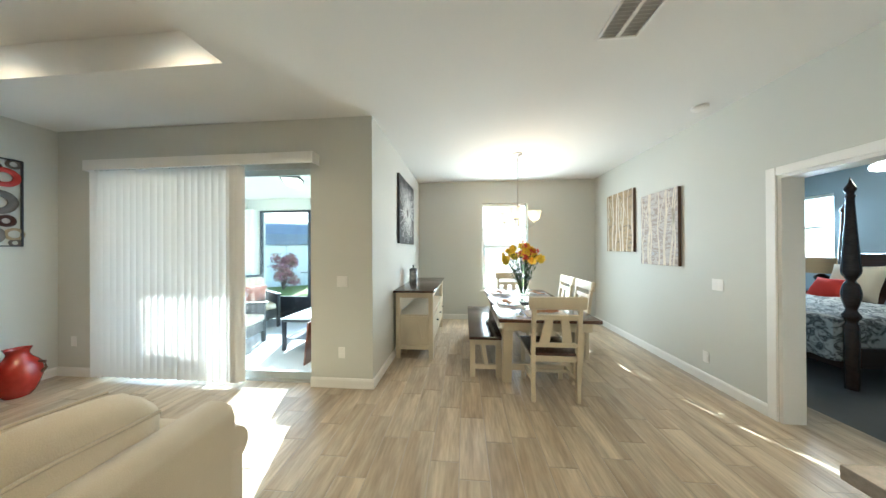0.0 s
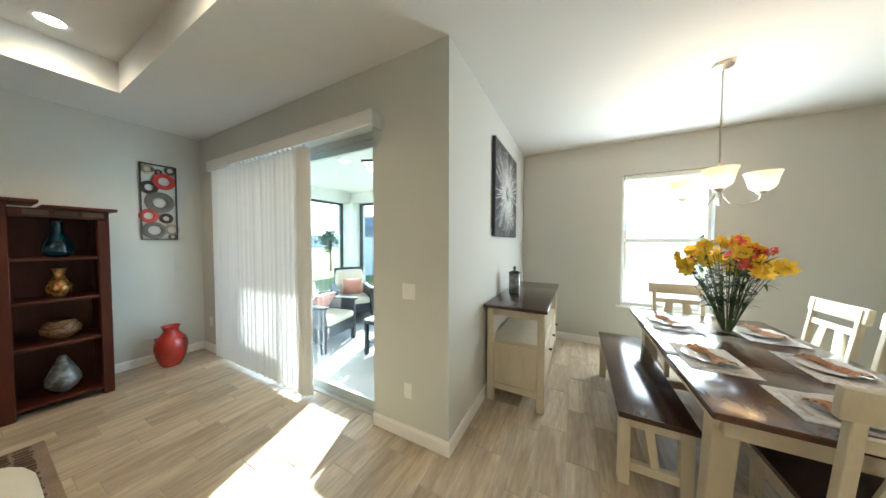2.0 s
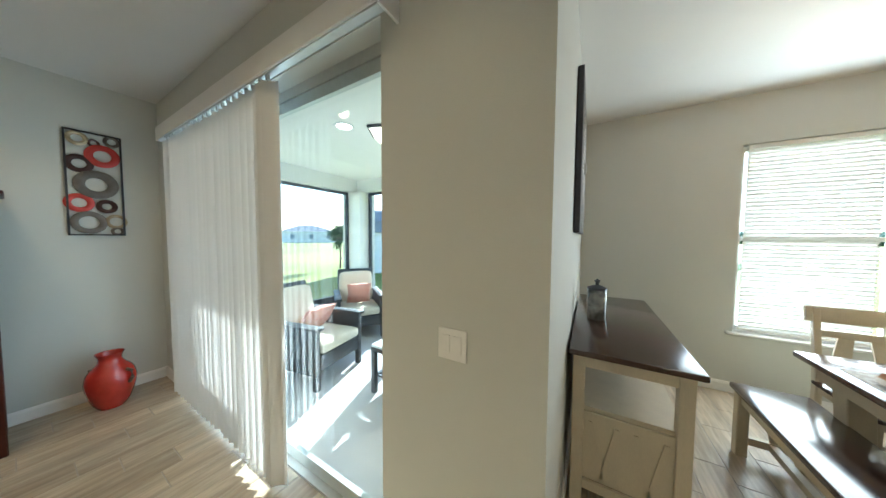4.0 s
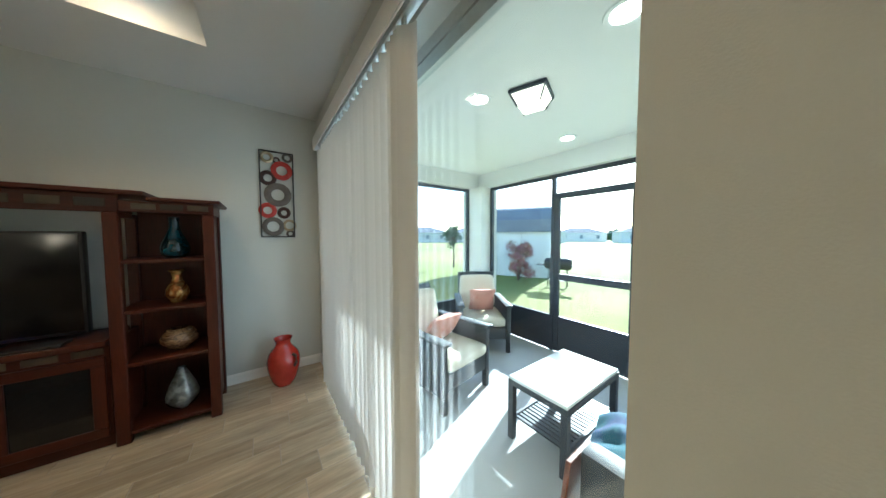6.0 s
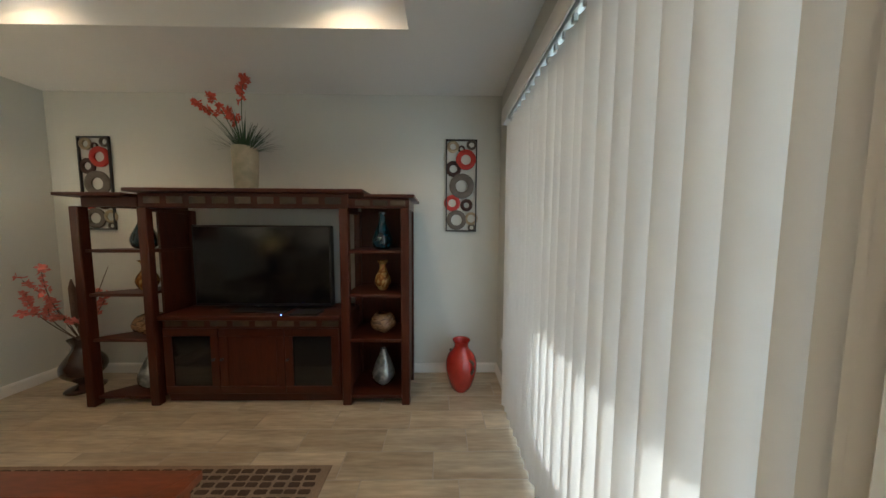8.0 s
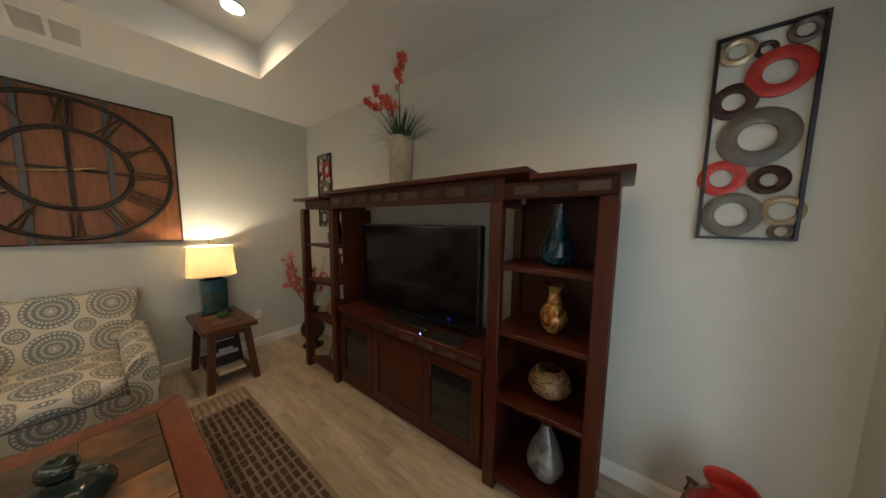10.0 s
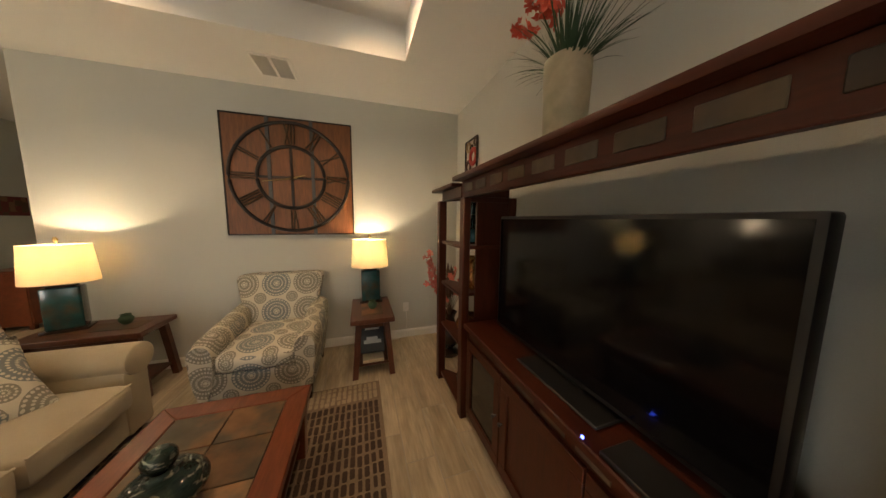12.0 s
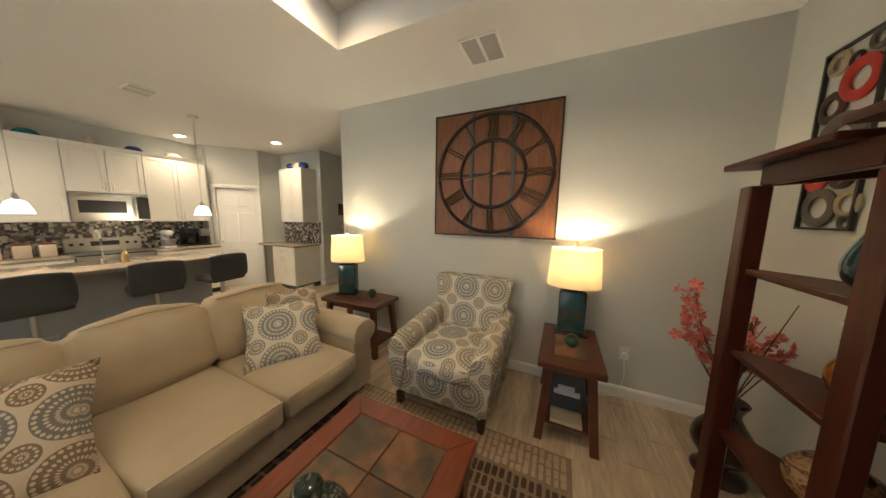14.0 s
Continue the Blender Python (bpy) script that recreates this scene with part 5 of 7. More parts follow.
def splay_table(name, x0, x1, y0, y1, label):
    t = thing(name, label, "side table", (x0 + x1) / 2, (y0 + y1) / 2)
    hx, hy = (x1 - x0) / 2, (y1 - y0) / 2
    part("top", prism([(-hx, -hy), (hx, -hy), (hx, hy), (-hx, hy)], 0.535, 0.58, bevel=0.006), "midwood", t)
    ins = part("tile_inset", box(-hx + 0.1, hx - 0.1, -hy + 0.12, hy - 0.12, 0.5805, 0.584, 0.001), "slate", t)
    for sx in (-1, 1):
        for sy in (-1, 1):
            xa, xb = sx * (hx - 0.075), sx * (hx - 0.03)
            ya, yb = sy * (hy - 0.07), sy * (hy - 0.03)
            bm = bmesh.new()
            s = 0.026
            vs = []
            for cx, cy, z in ((xb, yb, 0), (xa, ya, 0.535)):
                vs.append([bm.verts.new((cx + dx * s, cy + dy * s, z)) for dx, dy in ((-1, -1), (1, -1), (1, 1), (-1, 1))])
            bm.faces.new(vs[0][::-1])
            bm.faces.new(vs[1])
            for k in range(4):
                bm.faces.new((vs[0][k], vs[0][(k + 1) % 4], vs[1][(k + 1) % 4], vs[1][k]))
            part("leg", bm, "midwood", t)
    for sy in (-1, 1):
        part("apron", box(-hx + 0.10, hx - 0.10, sy * (hy - 0.09) - 0.01, sy * (hy - 0.09) + 0.01, 0.47, 0.535), "midwood", t)
    part("shelf", box(-hx + 0.05, hx - 0.05, -hy + 0.05, hy - 0.05, 0.10, 0.125, 0.003), "midwood", t)
    return t


splay_table("side_table", -4.385, -3.98, -1.20, -0.50, "dark cherry side table with splayed legs and shelf")
table_lamp(-4.185, -1.06, 0.585, 0, "lit table lamp, teal ceramic body, cream drum shade")
# book and magazines on the lower shelf
t = thing("coffee_table_book", "black picture book with a silver car cover", "book", -4.18, -0.66, 0.126)
b = part("cover", box(-0.115, 0.115, -0.014, 0.014, 0.04, 0.34, 0.003, m=pose(0, 0, 0, 22, 0, 0)), "black", t)
M["silverpaint"] = mat("silver_print", (0.45, 0.45, 0.45), 0.4, 0.3, vary=0.3, grain=30)
for x0, x1, z0, z1 in ((-0.07, 0.07, 0.265, 0.283), (-0.085, 0.085, 0.13, 0.165), (-0.05, 0.06, 0.165, 0.195)):
    part("print", box(x0, x1, 0.0145, 0.0152, z0, z1, m=pose(0, 0, 0, 22, 0, 0)), "silverpaint", b, smooth=False)
solo("magazine", box(-0.10, 0.10, -0.13, 0.13, 0, 0.03, 0.003), "cream", "stack of magazines on the lower shelf", "magazine", -4.18, -0.68, 0.126)
vase("small_jar", "small green glass votive jar on the side table", [(0.025, 0), (0.045, 0.03), (0.045, 0.055), (0.03, 0.075), (0.036, 0.085)], "darkleaf", -4.19, -0.80, 0.585, "votive jars")

splay_table("end_table", -2.37, -1.58, -1.20, -0.76, "dark wooden end table with block legs")
table_lamp(-1.78, -1.0, 0.585, 20, "lit table lamp, teal ceramic body, cream drum shade")
vase("small_jar", "small green glass votive jar on the end table", [(0.025, 0), (0.045, 0.03), (0.045, 0.055), (0.03, 0.075), (0.036, 0.085)], "darkleaf", -2.12, -1.02, 0.585, "votive jars")

# vertical blinds
def blinds():
    t = thing("vertical_blinds", "white vinyl vertical blinds drawn over the sliding door", "blinds", 0, 0, 0)
    part("valance", box(-4.76, -2.10, 3.075, 3.087, 2.325, 2.44, 0.004), "blind", t)
    part("valance_end", box(-2.112, -2.10, 3.087, 3.199, 2.325, 2.44, 0.002), "blind", t)
    part("valance_end", box(-4.76, -4.748, 3.087, 3.199, 2.325, 2.44, 0.002), "blind", t)
    part("head_rail", box(-4.74, -2.13, 3.12, 3.165, 2.365, 2.405, 0.004), "alu", t)
    rng = random.Random(2)
    n = 22
    bm = bmesh.new()
    w = 0.089
    prof = [(-w / 2 + w * k / 6, 0.010 * (1 - ((k - 3) / 3) ** 2)) for k in range(7)]
    lo = [bm.verts.new((a, d, 0.04)) for a, d in prof]
    hi = [bm.verts.new((a, d, 2.335)) for a, d in prof]
    lo2 = [bm.verts.new((a, d + 0.0018, 0.04)) for a, d in prof]
    hi2 = [bm.verts.new((a, d + 0.0018, 2.335)) for a, d in prof]
    for k in range(6):
        bm.faces.new((lo[k], lo[k + 1], hi[k + 1], hi[k]))
        bm.faces.new((lo2[k + 1], lo2[k], hi2[k], hi2[k + 1]))
    for a, b in (((lo, lo2), 0), ((hi, hi2), 0)):
        for k in range(6):
            bm.faces.new((a[0][k], a[1][k], a[1][k + 1], a[0][k + 1]))
    for k in (0, 6):
        bm.faces.new((lo[k], lo2[k], hi2[k], hi[k]))
    bmesh.ops.recalc_face_normals(bm, faces=bm.faces[:])
    first = part("slat", bm, "blind", t)
    for i in range(n):
        x = -4.69 + i * (1.72 / (n - 1))
        m = pose(x, 3.137, 0, rng.uniform(-0.2, 0.2), 0, 24 + rng.uniform(-4, 4) + (-20 if i == 12 else 0))
        if i == 0:
            first.matrix_basis = m
            continue
        same_mesh(first, t, m)
    for i in range(3):
        x = -2.95 - 0.03 * i
        same_mesh(first, t, pose(x, 3.137, 0, 0, 0, 36 + rng.uniform(-3, 3)))
    for i in range(n):
        part("clip", box(-4.70 + i * (1.72 / (n - 1)), -4.68 + i * (1.72 / (n - 1)), 3.13, 3.145, 2.335, 2.366), "alu", t, smooth=False)


blinds()

# ---- dining ----
def dining_table():
    t = thing("dining_table", "farmhouse dining table, espresso top, cream trestle legs", "dining table", 0.23, 4.07)
    hx, hy = 0.48, 0.93
    for a, b in ((-hy, -0.302), (-0.298, 0.298), (0.302, hy)):
        part("tabletop", box(-hx, hx, a, b, 0.725, 0.76, 0.006, 2), "tabletop", t)
    for s in (-1, 1):
        part("apron", box(-hx + 0.06, hx - 0.06, s * (hy - 0.08) - 0.012, s * (hy - 0.08) + 0.012, 0.625, 0.724, 0.003), "cream", t)
        part("apron", box(s * (hx - 0.07) - 0.012, s * (hx - 0.07) + 0.012, -hy + 0.10, hy - 0.10, 0.625, 0.724, 0.003), "cream", t)
    for sx in (-1, 1):
        for sy in (-1, 1):
            bm = prism([(-0.055, 0.724), (0.055, 0.724), (0.035 + sy * 0.0, 0.0), (-0.035, 0.0)], -0.05, 0.05, "x", bevel=0.005)
            for v in bm.verts:
                v.co.y += sy * 0.09 * (v.co.z / 0.72) - sy * 0.04
            bmesh.ops.translate(bm, vec=(sx * (hx - 0.12), sy * (hy - 0.28), 0), verts=bm.verts)
            part("leg", bm, "cream", t)
    part("stretcher", box(-0.035, 0.035, -hy + 0.33, hy - 0.33, 0.14, 0.21, 0.004), "cream", t)
    for s in (-1, 1):
        part("stretcher", box(-hx + 0.15, hx - 0.15, s * (hy - 0.31) - 0.03, s * (hy - 0.31) + 0.03, 0.14, 0.21, 0.004), "cream", t)


dining_table()


def build_chair():
    """Slat-back chair that faces +y, its back legs at y = 0."""
    t = thing("dining_chair", "cream wooden dining chair with an espresso seat", "chair", group="dining chairs")
    for s in (-1, 1):
        bm = prism([(-0.022, 0), (0.022, 0), (0.022, 0.45), (-0.055, 0.99), (-0.09, 0.99), (-0.022, 0.44)], s * 0.205 - 0.018, s * 0.205 + 0.018, "x", bevel=0.003)
        part("back_leg", bm, "cream", t)
        bm = prism([(-0.018, 0), (0.018, 0), (0.022, 0.43), (-0.022, 0.43)], -0.02, 0.02, "x", bevel=0.003)
        bmesh.ops.translate(bm, vec=(s * 0.20, 0.435, 0), verts=bm.verts)
        part("front_leg", bm, "cream", t)
        part("seat_rail", box(s * 0.20 - 0.01, s * 0.20 + 0.01, 0.02, 0.42, 0.38, 0.43), "cream", t, smooth=False)
        part("stretcher", box(s * 0.203 - 0.011, s * 0.203 + 0.011, 0.02, 0.42, 0.17, 0.20), "cream", t, smooth=False)
    part("seat_rail", box(-0.19, 0.19, 0.425, 0.445, 0.38, 0.43), "cream", t, smooth=False)
    part("seat_rail", box(-0.19, 0.19, -0.01, 0.012, 0.38, 0.43), "cream", t, smooth=False)
    part("cross_stretcher", box(-0.19, 0.19, 0.22, 0.24, 0.172, 0.198), "cream", t, smooth=False)
    part("seat", soft_box(-0.235, 0.235, -0.005, 0.475, 0.43, 0.462, 0.012, -0.006, 8, 0, 0.0), "espresso", t, "dark saddle seat")
    lean = pose(0, 0.0, 0.45, 8.2, 0, 0)
    part("top_rail", box(-0.255, 0.255, -0.018, 0.016, 0.44, 0.555, 0.006, 2, m=lean), "cream", t)
    part("mid_rail", box(-0.19, 0.19, -0.012, 0.012, 0.335, 0.385, 0.003, m=lean), "cream", t)
    part("low_rail", box(-0.19, 0.19, -0.012, 0.012, 0.07, 0.11, 0.003, m=lean), "cream", t)
    for x0, x1, x2, x3 in ((-0.15, -0.06, -0.035, -0.105), (0.06, 0.15, 0.105, 0.035)):
        bm = prism([(x0, 0.108), (x1, 0.108), (x2, 0.337), (x3, 0.337)], -0.007, 0.007, "y")
        bmesh.ops.transform(bm, matrix=lean, verts=bm.verts)
        part("slat", bm, "cream", t)
    return t


chair = build_chair()
chair.matrix_basis = pose(0.265, 3.11, 0)
copy_thing(chair, pose(1.00, 4.30, 0, 0, 0, 90))
copy_thing(chair, pose(1.00, 4.90, 0, 0, 0, 90))
copy_thing(chair, pose(0.245, 5.36, 0, 0, 0, 180))


def bench():
    t = thing("dining_bench", "dining bench with espresso seat and cream legs", "bench", -0.35, 4.23)
    hx, hy = 0.185, 0.76
    part("seat", box(-hx, hx, -hy, hy, 0.435, 0.47, 0.008, 2), "espresso", t)
    for s in (-1, 1):
        for sx in (-1, 1):
            part("leg", box(sx * 0.145 - 0.03, sx * 0.145 + 0.03, s * 0.68 - 0.03, s * 0.68 + 0.03, 0, 0.434, 0.004), "cream", t)
        part("end_rail", box(-0.115, 0.115, s * 0.68 - 0.018, s * 0.68 + 0.018, 0.36, 0.434), "cream", t, smooth=False)
        part("end_rail", box(-0.115, 0.115, s * 0.68 - 0.018, s * 0.68 + 0.018, 0.09, 0.14), "cream", t, smooth=False)
        bm = prism([(-0.045, 0.36), (0.0, 0.36), (0.03, 0.14), (-0.01, 0.14)], s * 0.68 - 0.008, s * 0.68 + 0.008, "y")
        part("brace", bm, "cream", t)
    for sx in (-1, 1):
        part("side_rail", box(sx * 0.15 - 0.01, sx * 0.15 + 0.01, -0.65, 0.65, 0.37, 0.434), "cream", t, smooth=False)
    part("stretcher", box(-0.02, 0.02, -0.66, 0.66, 0.095, 0.135), "cream", t, smooth=False)


bench()


def console():
    t = thing("sideboard", "cream sideboard with an espresso top and open shelf", "sideboard", -1.245, 4.66)
    hx, hy = 0.25, 0.72
    part("top", box(-hx - 0.02, hx + 0.025, -hy - 0.05, hy + 0.05, 0.875, 0.905, 0.006, 2), "espresso", t)
    for sx in (-1, 1):
        for sy in (-1, 1):
            part("leg", box(sx * (hx - 0.03) - 0.03, sx * (hx - 0.03) + 0.03, sy * (hy - 0.03) - 0.03, sy * (hy - 0.03) + 0.03, 0, 0.874, 0.004), "cream", t)
    part("body", box(-hx + 0.03, hx - 0.02, -hy + 0.02, hy - 0.02, 0.17, 0.55, 0.004), "cream", t)
    part("mid_shelf", box(-hx + 0.03, hx - 0.01, -hy + 0.03, hy - 0.03, 0.551, 0.575, 0.003), "cream", t)
    part("top_rail", box(-hx + 0.06, hx - 0.06, -hy + 0.01, -hy + 0.035, 0.80, 0.874), "cream", t, smooth=False)
    part("top_rail", box(hx - 0.045, hx - 0.015, -hy + 0.06, hy - 0.06, 0.80, 0.874), "cream", t, smooth=False)
    part("back_panel", box(-hx + 0.01, -hx + 0.02, -hy + 0.06, hy - 0.06, 0.58, 0.874), "cream", t, smooth=False)
    end = part("end_panel", box(-hx + 0.06, hx - 0.06, -hy + 0.004, -hy + 0.019, 0.12, 0.17), "cream", t, smooth=False)
    for x0, x1 in ((-0.17, -0.03), (0.03, 0.17)):
        bm = prism([(x0, 0.50), (x0 + 0.02, 0.50), ((x0 + x1) / 2 + 0.012, 0.20), ((x0 + x1) / 2 - 0.012, 0.20)], -hy + 0.012, -hy + 0.02, "y")
        part("brace", bm, "cream", end)
        bm = prism([(x1 - 0.02, 0.50), (x1, 0.50), ((x0 + x1) / 2 + 0.012, 0.20), ((x0 + x1) / 2 - 0.012, 0.20)], -hy + 0.012, -hy + 0.02, "y")
        part("brace", bm, "cream", end)
    for k in range(3):
        y = -hy + 0.09 + k * 0.43
        d = part("door", box(hx - 0.02, hx - 0.003, y, y + 0.40, 0.20, 0.53, 0.003), "cream", t)
        part("knob", lathe([(0.008, 0), (0.008, 0.012), (0.016, 0.02), (0.012, 0.028)], 12, m=pose(hx - 0.003, y + 0.36, 0.40, 0, 90, 0)), "bronze", d)


console()
t = thing("canister", "tall hammered pewter canister with a lid", "canister", -1.38, 4.56, 0.905)
part("body", lathe([(0.06, 0), (0.062, 0.005), (0.062, 0.21), (0.06, 0.215)], 24), "silver", t)
part("lid", lathe([(0.064, 0.215), (0.064, 0.23), (0.03, 0.245), (0.012, 0.25), (0.012, 0.265), (0.02, 0.28), (0.004, 0.295)], 24), "bronze", t, "dark domed lid")

# sunburst panel
t = thing("wall_panel", "dark wall panel with a silver sunburst", "wall art", XP + 0.003, 4.66, 1.53, 90)
M["burst"] = mat("dark_brushed_metal", (0.05, 0.05, 0.055), 0.35, 0.6, vary=0.3, grain=50)
part("board", box(-0.50, 0.50, -0.035, 0.0, 0, 1.0, 0.003), "burst", t)
rng = random.Random(6)
bm = bmesh.new()
for i in range(110):
    a = 2 * math.pi * i / 110 + rng.uniform(-0.02, 0.02)
    lim = 0.49 / max(abs(math.cos(a)), abs(math.sin(a)))
    r0, r1 = rng.uniform(0.05, 0.10), min(lim, rng.uniform(0.26, 0.60))
    w = rng.uniform(0.003, 0.006)
    c, s = math.cos(a), math.sin(a)
    q = [(r0 * c - w * s, r0 * s + w * c), (r0 * c + w * s, r0 * s - w * c), (r1 * c + w * s, r1 * s - w * c), (r1 * c - w * s, r1 * s + w * c)]
    bm.faces.new([bm.verts.new((x, -0.0375, 0.5 + z)) for x, z in q])
M["silverleaf"] = mat("silver_leaf", (0.74, 0.74, 0.72), 0.4, 0.1, vary=0.15, grain=40)
o = part("ray_field", bm, "silverleaf", t, "thin silver rays", smooth=False)
part("boss", lathe([(0.05, 0), (0.045, 0.012), (0.02, 0.02)], 24, m=pose(0, -0.035, 0.5, 90, 0, 0)), "steel", t)


def birch_canvas(y0, y1, z0, z1, label, warm):
    """Stretched canvas of pale birch trunks on a mottled ground, facing -x."""
    t = thing("canvas_painting", label, "painting", XE - 0.003, (y0 + y1) / 2, z0, -90, group="birch canvases")
    w, h = y1 - y0, z1 - z0
    key = "ground_warm" if warm else "ground_cool"
    M[key] = pattern(key, "marble", [(0.20, 0.12, 0.06), (0.42, 0.31, 0.17), (0.28, 0.22, 0.15), (0.12, 0.09, 0.06)] if warm else [(0.38, 0.36, 0.36), (0.52, 0.48, 0.45), (0.30, 0.24, 0.20), (0.44, 0.43, 0.46)], 3.5, 0.7, 0.1, (1, 1, 3))
    M["birch"] = mat("pale_birch_paint", (0.62, 0.56, 0.46), 0.7, vary=0.2, grain=20, blot=8)
    part("canvas", box(-w / 2, w / 2, -0.035, 0, 0, h, 0.003), key, t)
    part("edge", box(-w / 2 - 0.002, -w / 2 - 0.0005, -0.034, 0, 0.002, h - 0.002), "twig", t, "brown painted side", smooth=False)
    part("edge", box(w / 2 + 0.0005, w / 2 + 0.002, -0.034, 0, 0.002, h - 0.002), "twig", t, "brown painted side", smooth=False)
    rng = random.Random(int(y0 * 10))
    def trunk(x0, x1, za, zb, r):
        bm = bmesh.new()
        prev = None
        for k in range(13):
            u = k / 12
            x = x0 + (x1 - x0) * u + 0.012 * math.sin(u * 9 + x0 * 20)
            x = max(-w / 2 + 0.012, min(w / 2 - 0.012, x))
            rr = r * (1 - 0.35 * u)
            pair = [bm.verts.new((max(-w / 2, x - rr), -0.0362, za + (zb - za) * u)), bm.verts.new((min(w / 2, x + rr), -0.0362, za + (zb - za) * u))]
            if prev:
                bm.faces.new((prev[0], prev[1], pair[1], pair[0]))
            prev = pair
        part("trunk", bm, "birch", t, smooth=False)
    for i in range(7):
        x = -w / 2 + w * (i + 0.5) / 7 + rng.uniform(-0.03, 0.03)
        trunk(x, x + rng.uniform(-0.06, 0.06), 0.0, h, rng.uniform(0.010, 0.022))
        trunk(x, x + rng.choice((-1, 1)) * rng.uniform(0.06, 0.14), h * rng.uniform(0.3, 0.6), h * rng.uniform(0.8, 1.0), 0.007)


birch_canvas(4.70, 5.40, 1.39, 2.36, "square canvas of birch trunks in warm browns", True)
birch_canvas(3.90, 4.53, 1.22, 2.18, "square canvas of birch trunks in pale greys", False)


def chandelier():
    t = thing("chandelier", "brushed nickel chandelier with three frosted bell shades", "chandelier", 0.20, 4.42, 0)
    part("canopy", lathe([(0.065, H - 0.001), (0.062, H - 0.02), (0.02, H - 0.035), (0.008, H - 0.04)], 24), "nickel", t)
    part("rod", lathe([(0.006, 2.10), (0.006, H - 0.035)], 8), "nickel", t)
    part("column", lathe(curve_profile([(0.008, 1.76), (0.022, 1.79), (0.014, 1.86), (0.028, 1.95), (0.012, 2.04), (0.006, 2.11)]), 16), "nickel", t)
    M["frost"] = mat("frosted_glass", (0.9, 0.88, 0.82), 0.4, vary=0.03, bump=0.0, through=0.5)
    bulb = glow("chandelier_bulb", (1.0, 0.70, 0.40), 6)
    for a in (10, 130, 250):
        c, s = math.cos(radians(a)), math.sin(radians(a))
        pts = [(0.014 * c, 0.014 * s, 1.85), (0.07 * c, 0.07 * s, 1.775), (0.14 * c, 0.14 * s, 1.755), (0.235 * c, 0.235 * s, 1.79), (0.25 * c, 0.25 * s, 1.835)]
        arm = part("arm", tube(pts, 0.006, 8), "nickel", t)
        part("cup", lathe([(0.012, 1.83), (0.03, 1.845), (0.03, 1.86)], 16, m=pose(0.25 * c, 0.25 * s, 0)), "nickel", arm)
        part("shade", lathe(curve_profile([(0.03, 1.855), (0.066, 1.885), (0.08, 1.94), (0.098, 1.995)]) + [(0.095, 1.995), (0.076, 1.94), (0.062, 1.887), (0.026, 1.858)], 24, m=pose(0.25 * c, 0.25 * s, 0)), "frost", t, "frosted glass bell shade")
        part("bulb", lathe(curve_profile([(0.012, 1.86), (0.026, 1.90), (0.018, 1.93), (0.002, 1.938)]), 12, m=pose(0.25 * c, 0.25 * s, 0)), bulb, t, "lit bulb")
    lamp("chandelier_light", "POINT", pose(0.20, 4.42, 2.10), 2.5, (1.0, 0.50, 0.19), radius=0.14)


chandelier()


def bouquet():
    t = thing("flower_vase", "glass vase of yellow and coral silk flowers", "flowers", 0.27, 4.42, 0.76)
    M["vaseglass"] = clear_glass("vase_glass", (0.95, 0.96, 0.90))
    prof = curve_profile([(0.055, 0.0), (0.085, 0.05), (0.095, 0.12), (0.06, 0.20), (0.045, 0.24), (0.065, 0.28)])
    g = part("vase", lathe(prof, 28), "vaseglass", t, "clear glass vase")
    rng = random.Random(11)
    st, lf = bmesh.new(), bmesh.new()
    for i in range(58):
        a = rng.uniform(0, 2 * math.pi)
        r = math.sqrt(rng.random()) * 0.29
        z = 0.74 - r * 0.70 + rng.uniform(-0.09, 0.05)
        p1 = Vector((math.cos(a) * r, math.sin(a) * r, z))
        _, pts = stem((0.02 * math.cos(a), 0.02 * math.sin(a), 0.02), p1, (0, 0, 0.06), 0.003, st, 6)
        if i < 24:
            ye = bmesh.new()
            for k in range(3):
                blossom(ye, p1 + Vector((0, 0, 0.010 * k)), 0.072 - 0.014 * k, rng, 8)
            part("yellow_bloom", ye, "yellow", t, "yellow lily bloom", smooth=False)
        elif i < 34:
            co = bmesh.new()
            for k in range(5):
                blossom(co, p1 + Vector((rng.uniform(-1, 1), rng.uniform(-1, 1), rng.uniform(-1, 1))) * 0.03, rng.uniform(0.018, 0.038), rng)
            part("coral_bloom", co, "coral", t, "coral red blossom", smooth=False)
        for k in range(9):
            q = pts[rng.randrange(2, 6)]
            b = rng.uniform(0, 2 * math.pi)
            blade(lf, q, (math.cos(b), math.sin(b), rng.uniform(-0.1, 0.7)), rng.uniform(0.07, 0.15), 0.010, 0.03, 3)
    part("stems", st, "leaf", t)
    part("leaves", lf, "leaf", t, smooth=False)


bouquet()

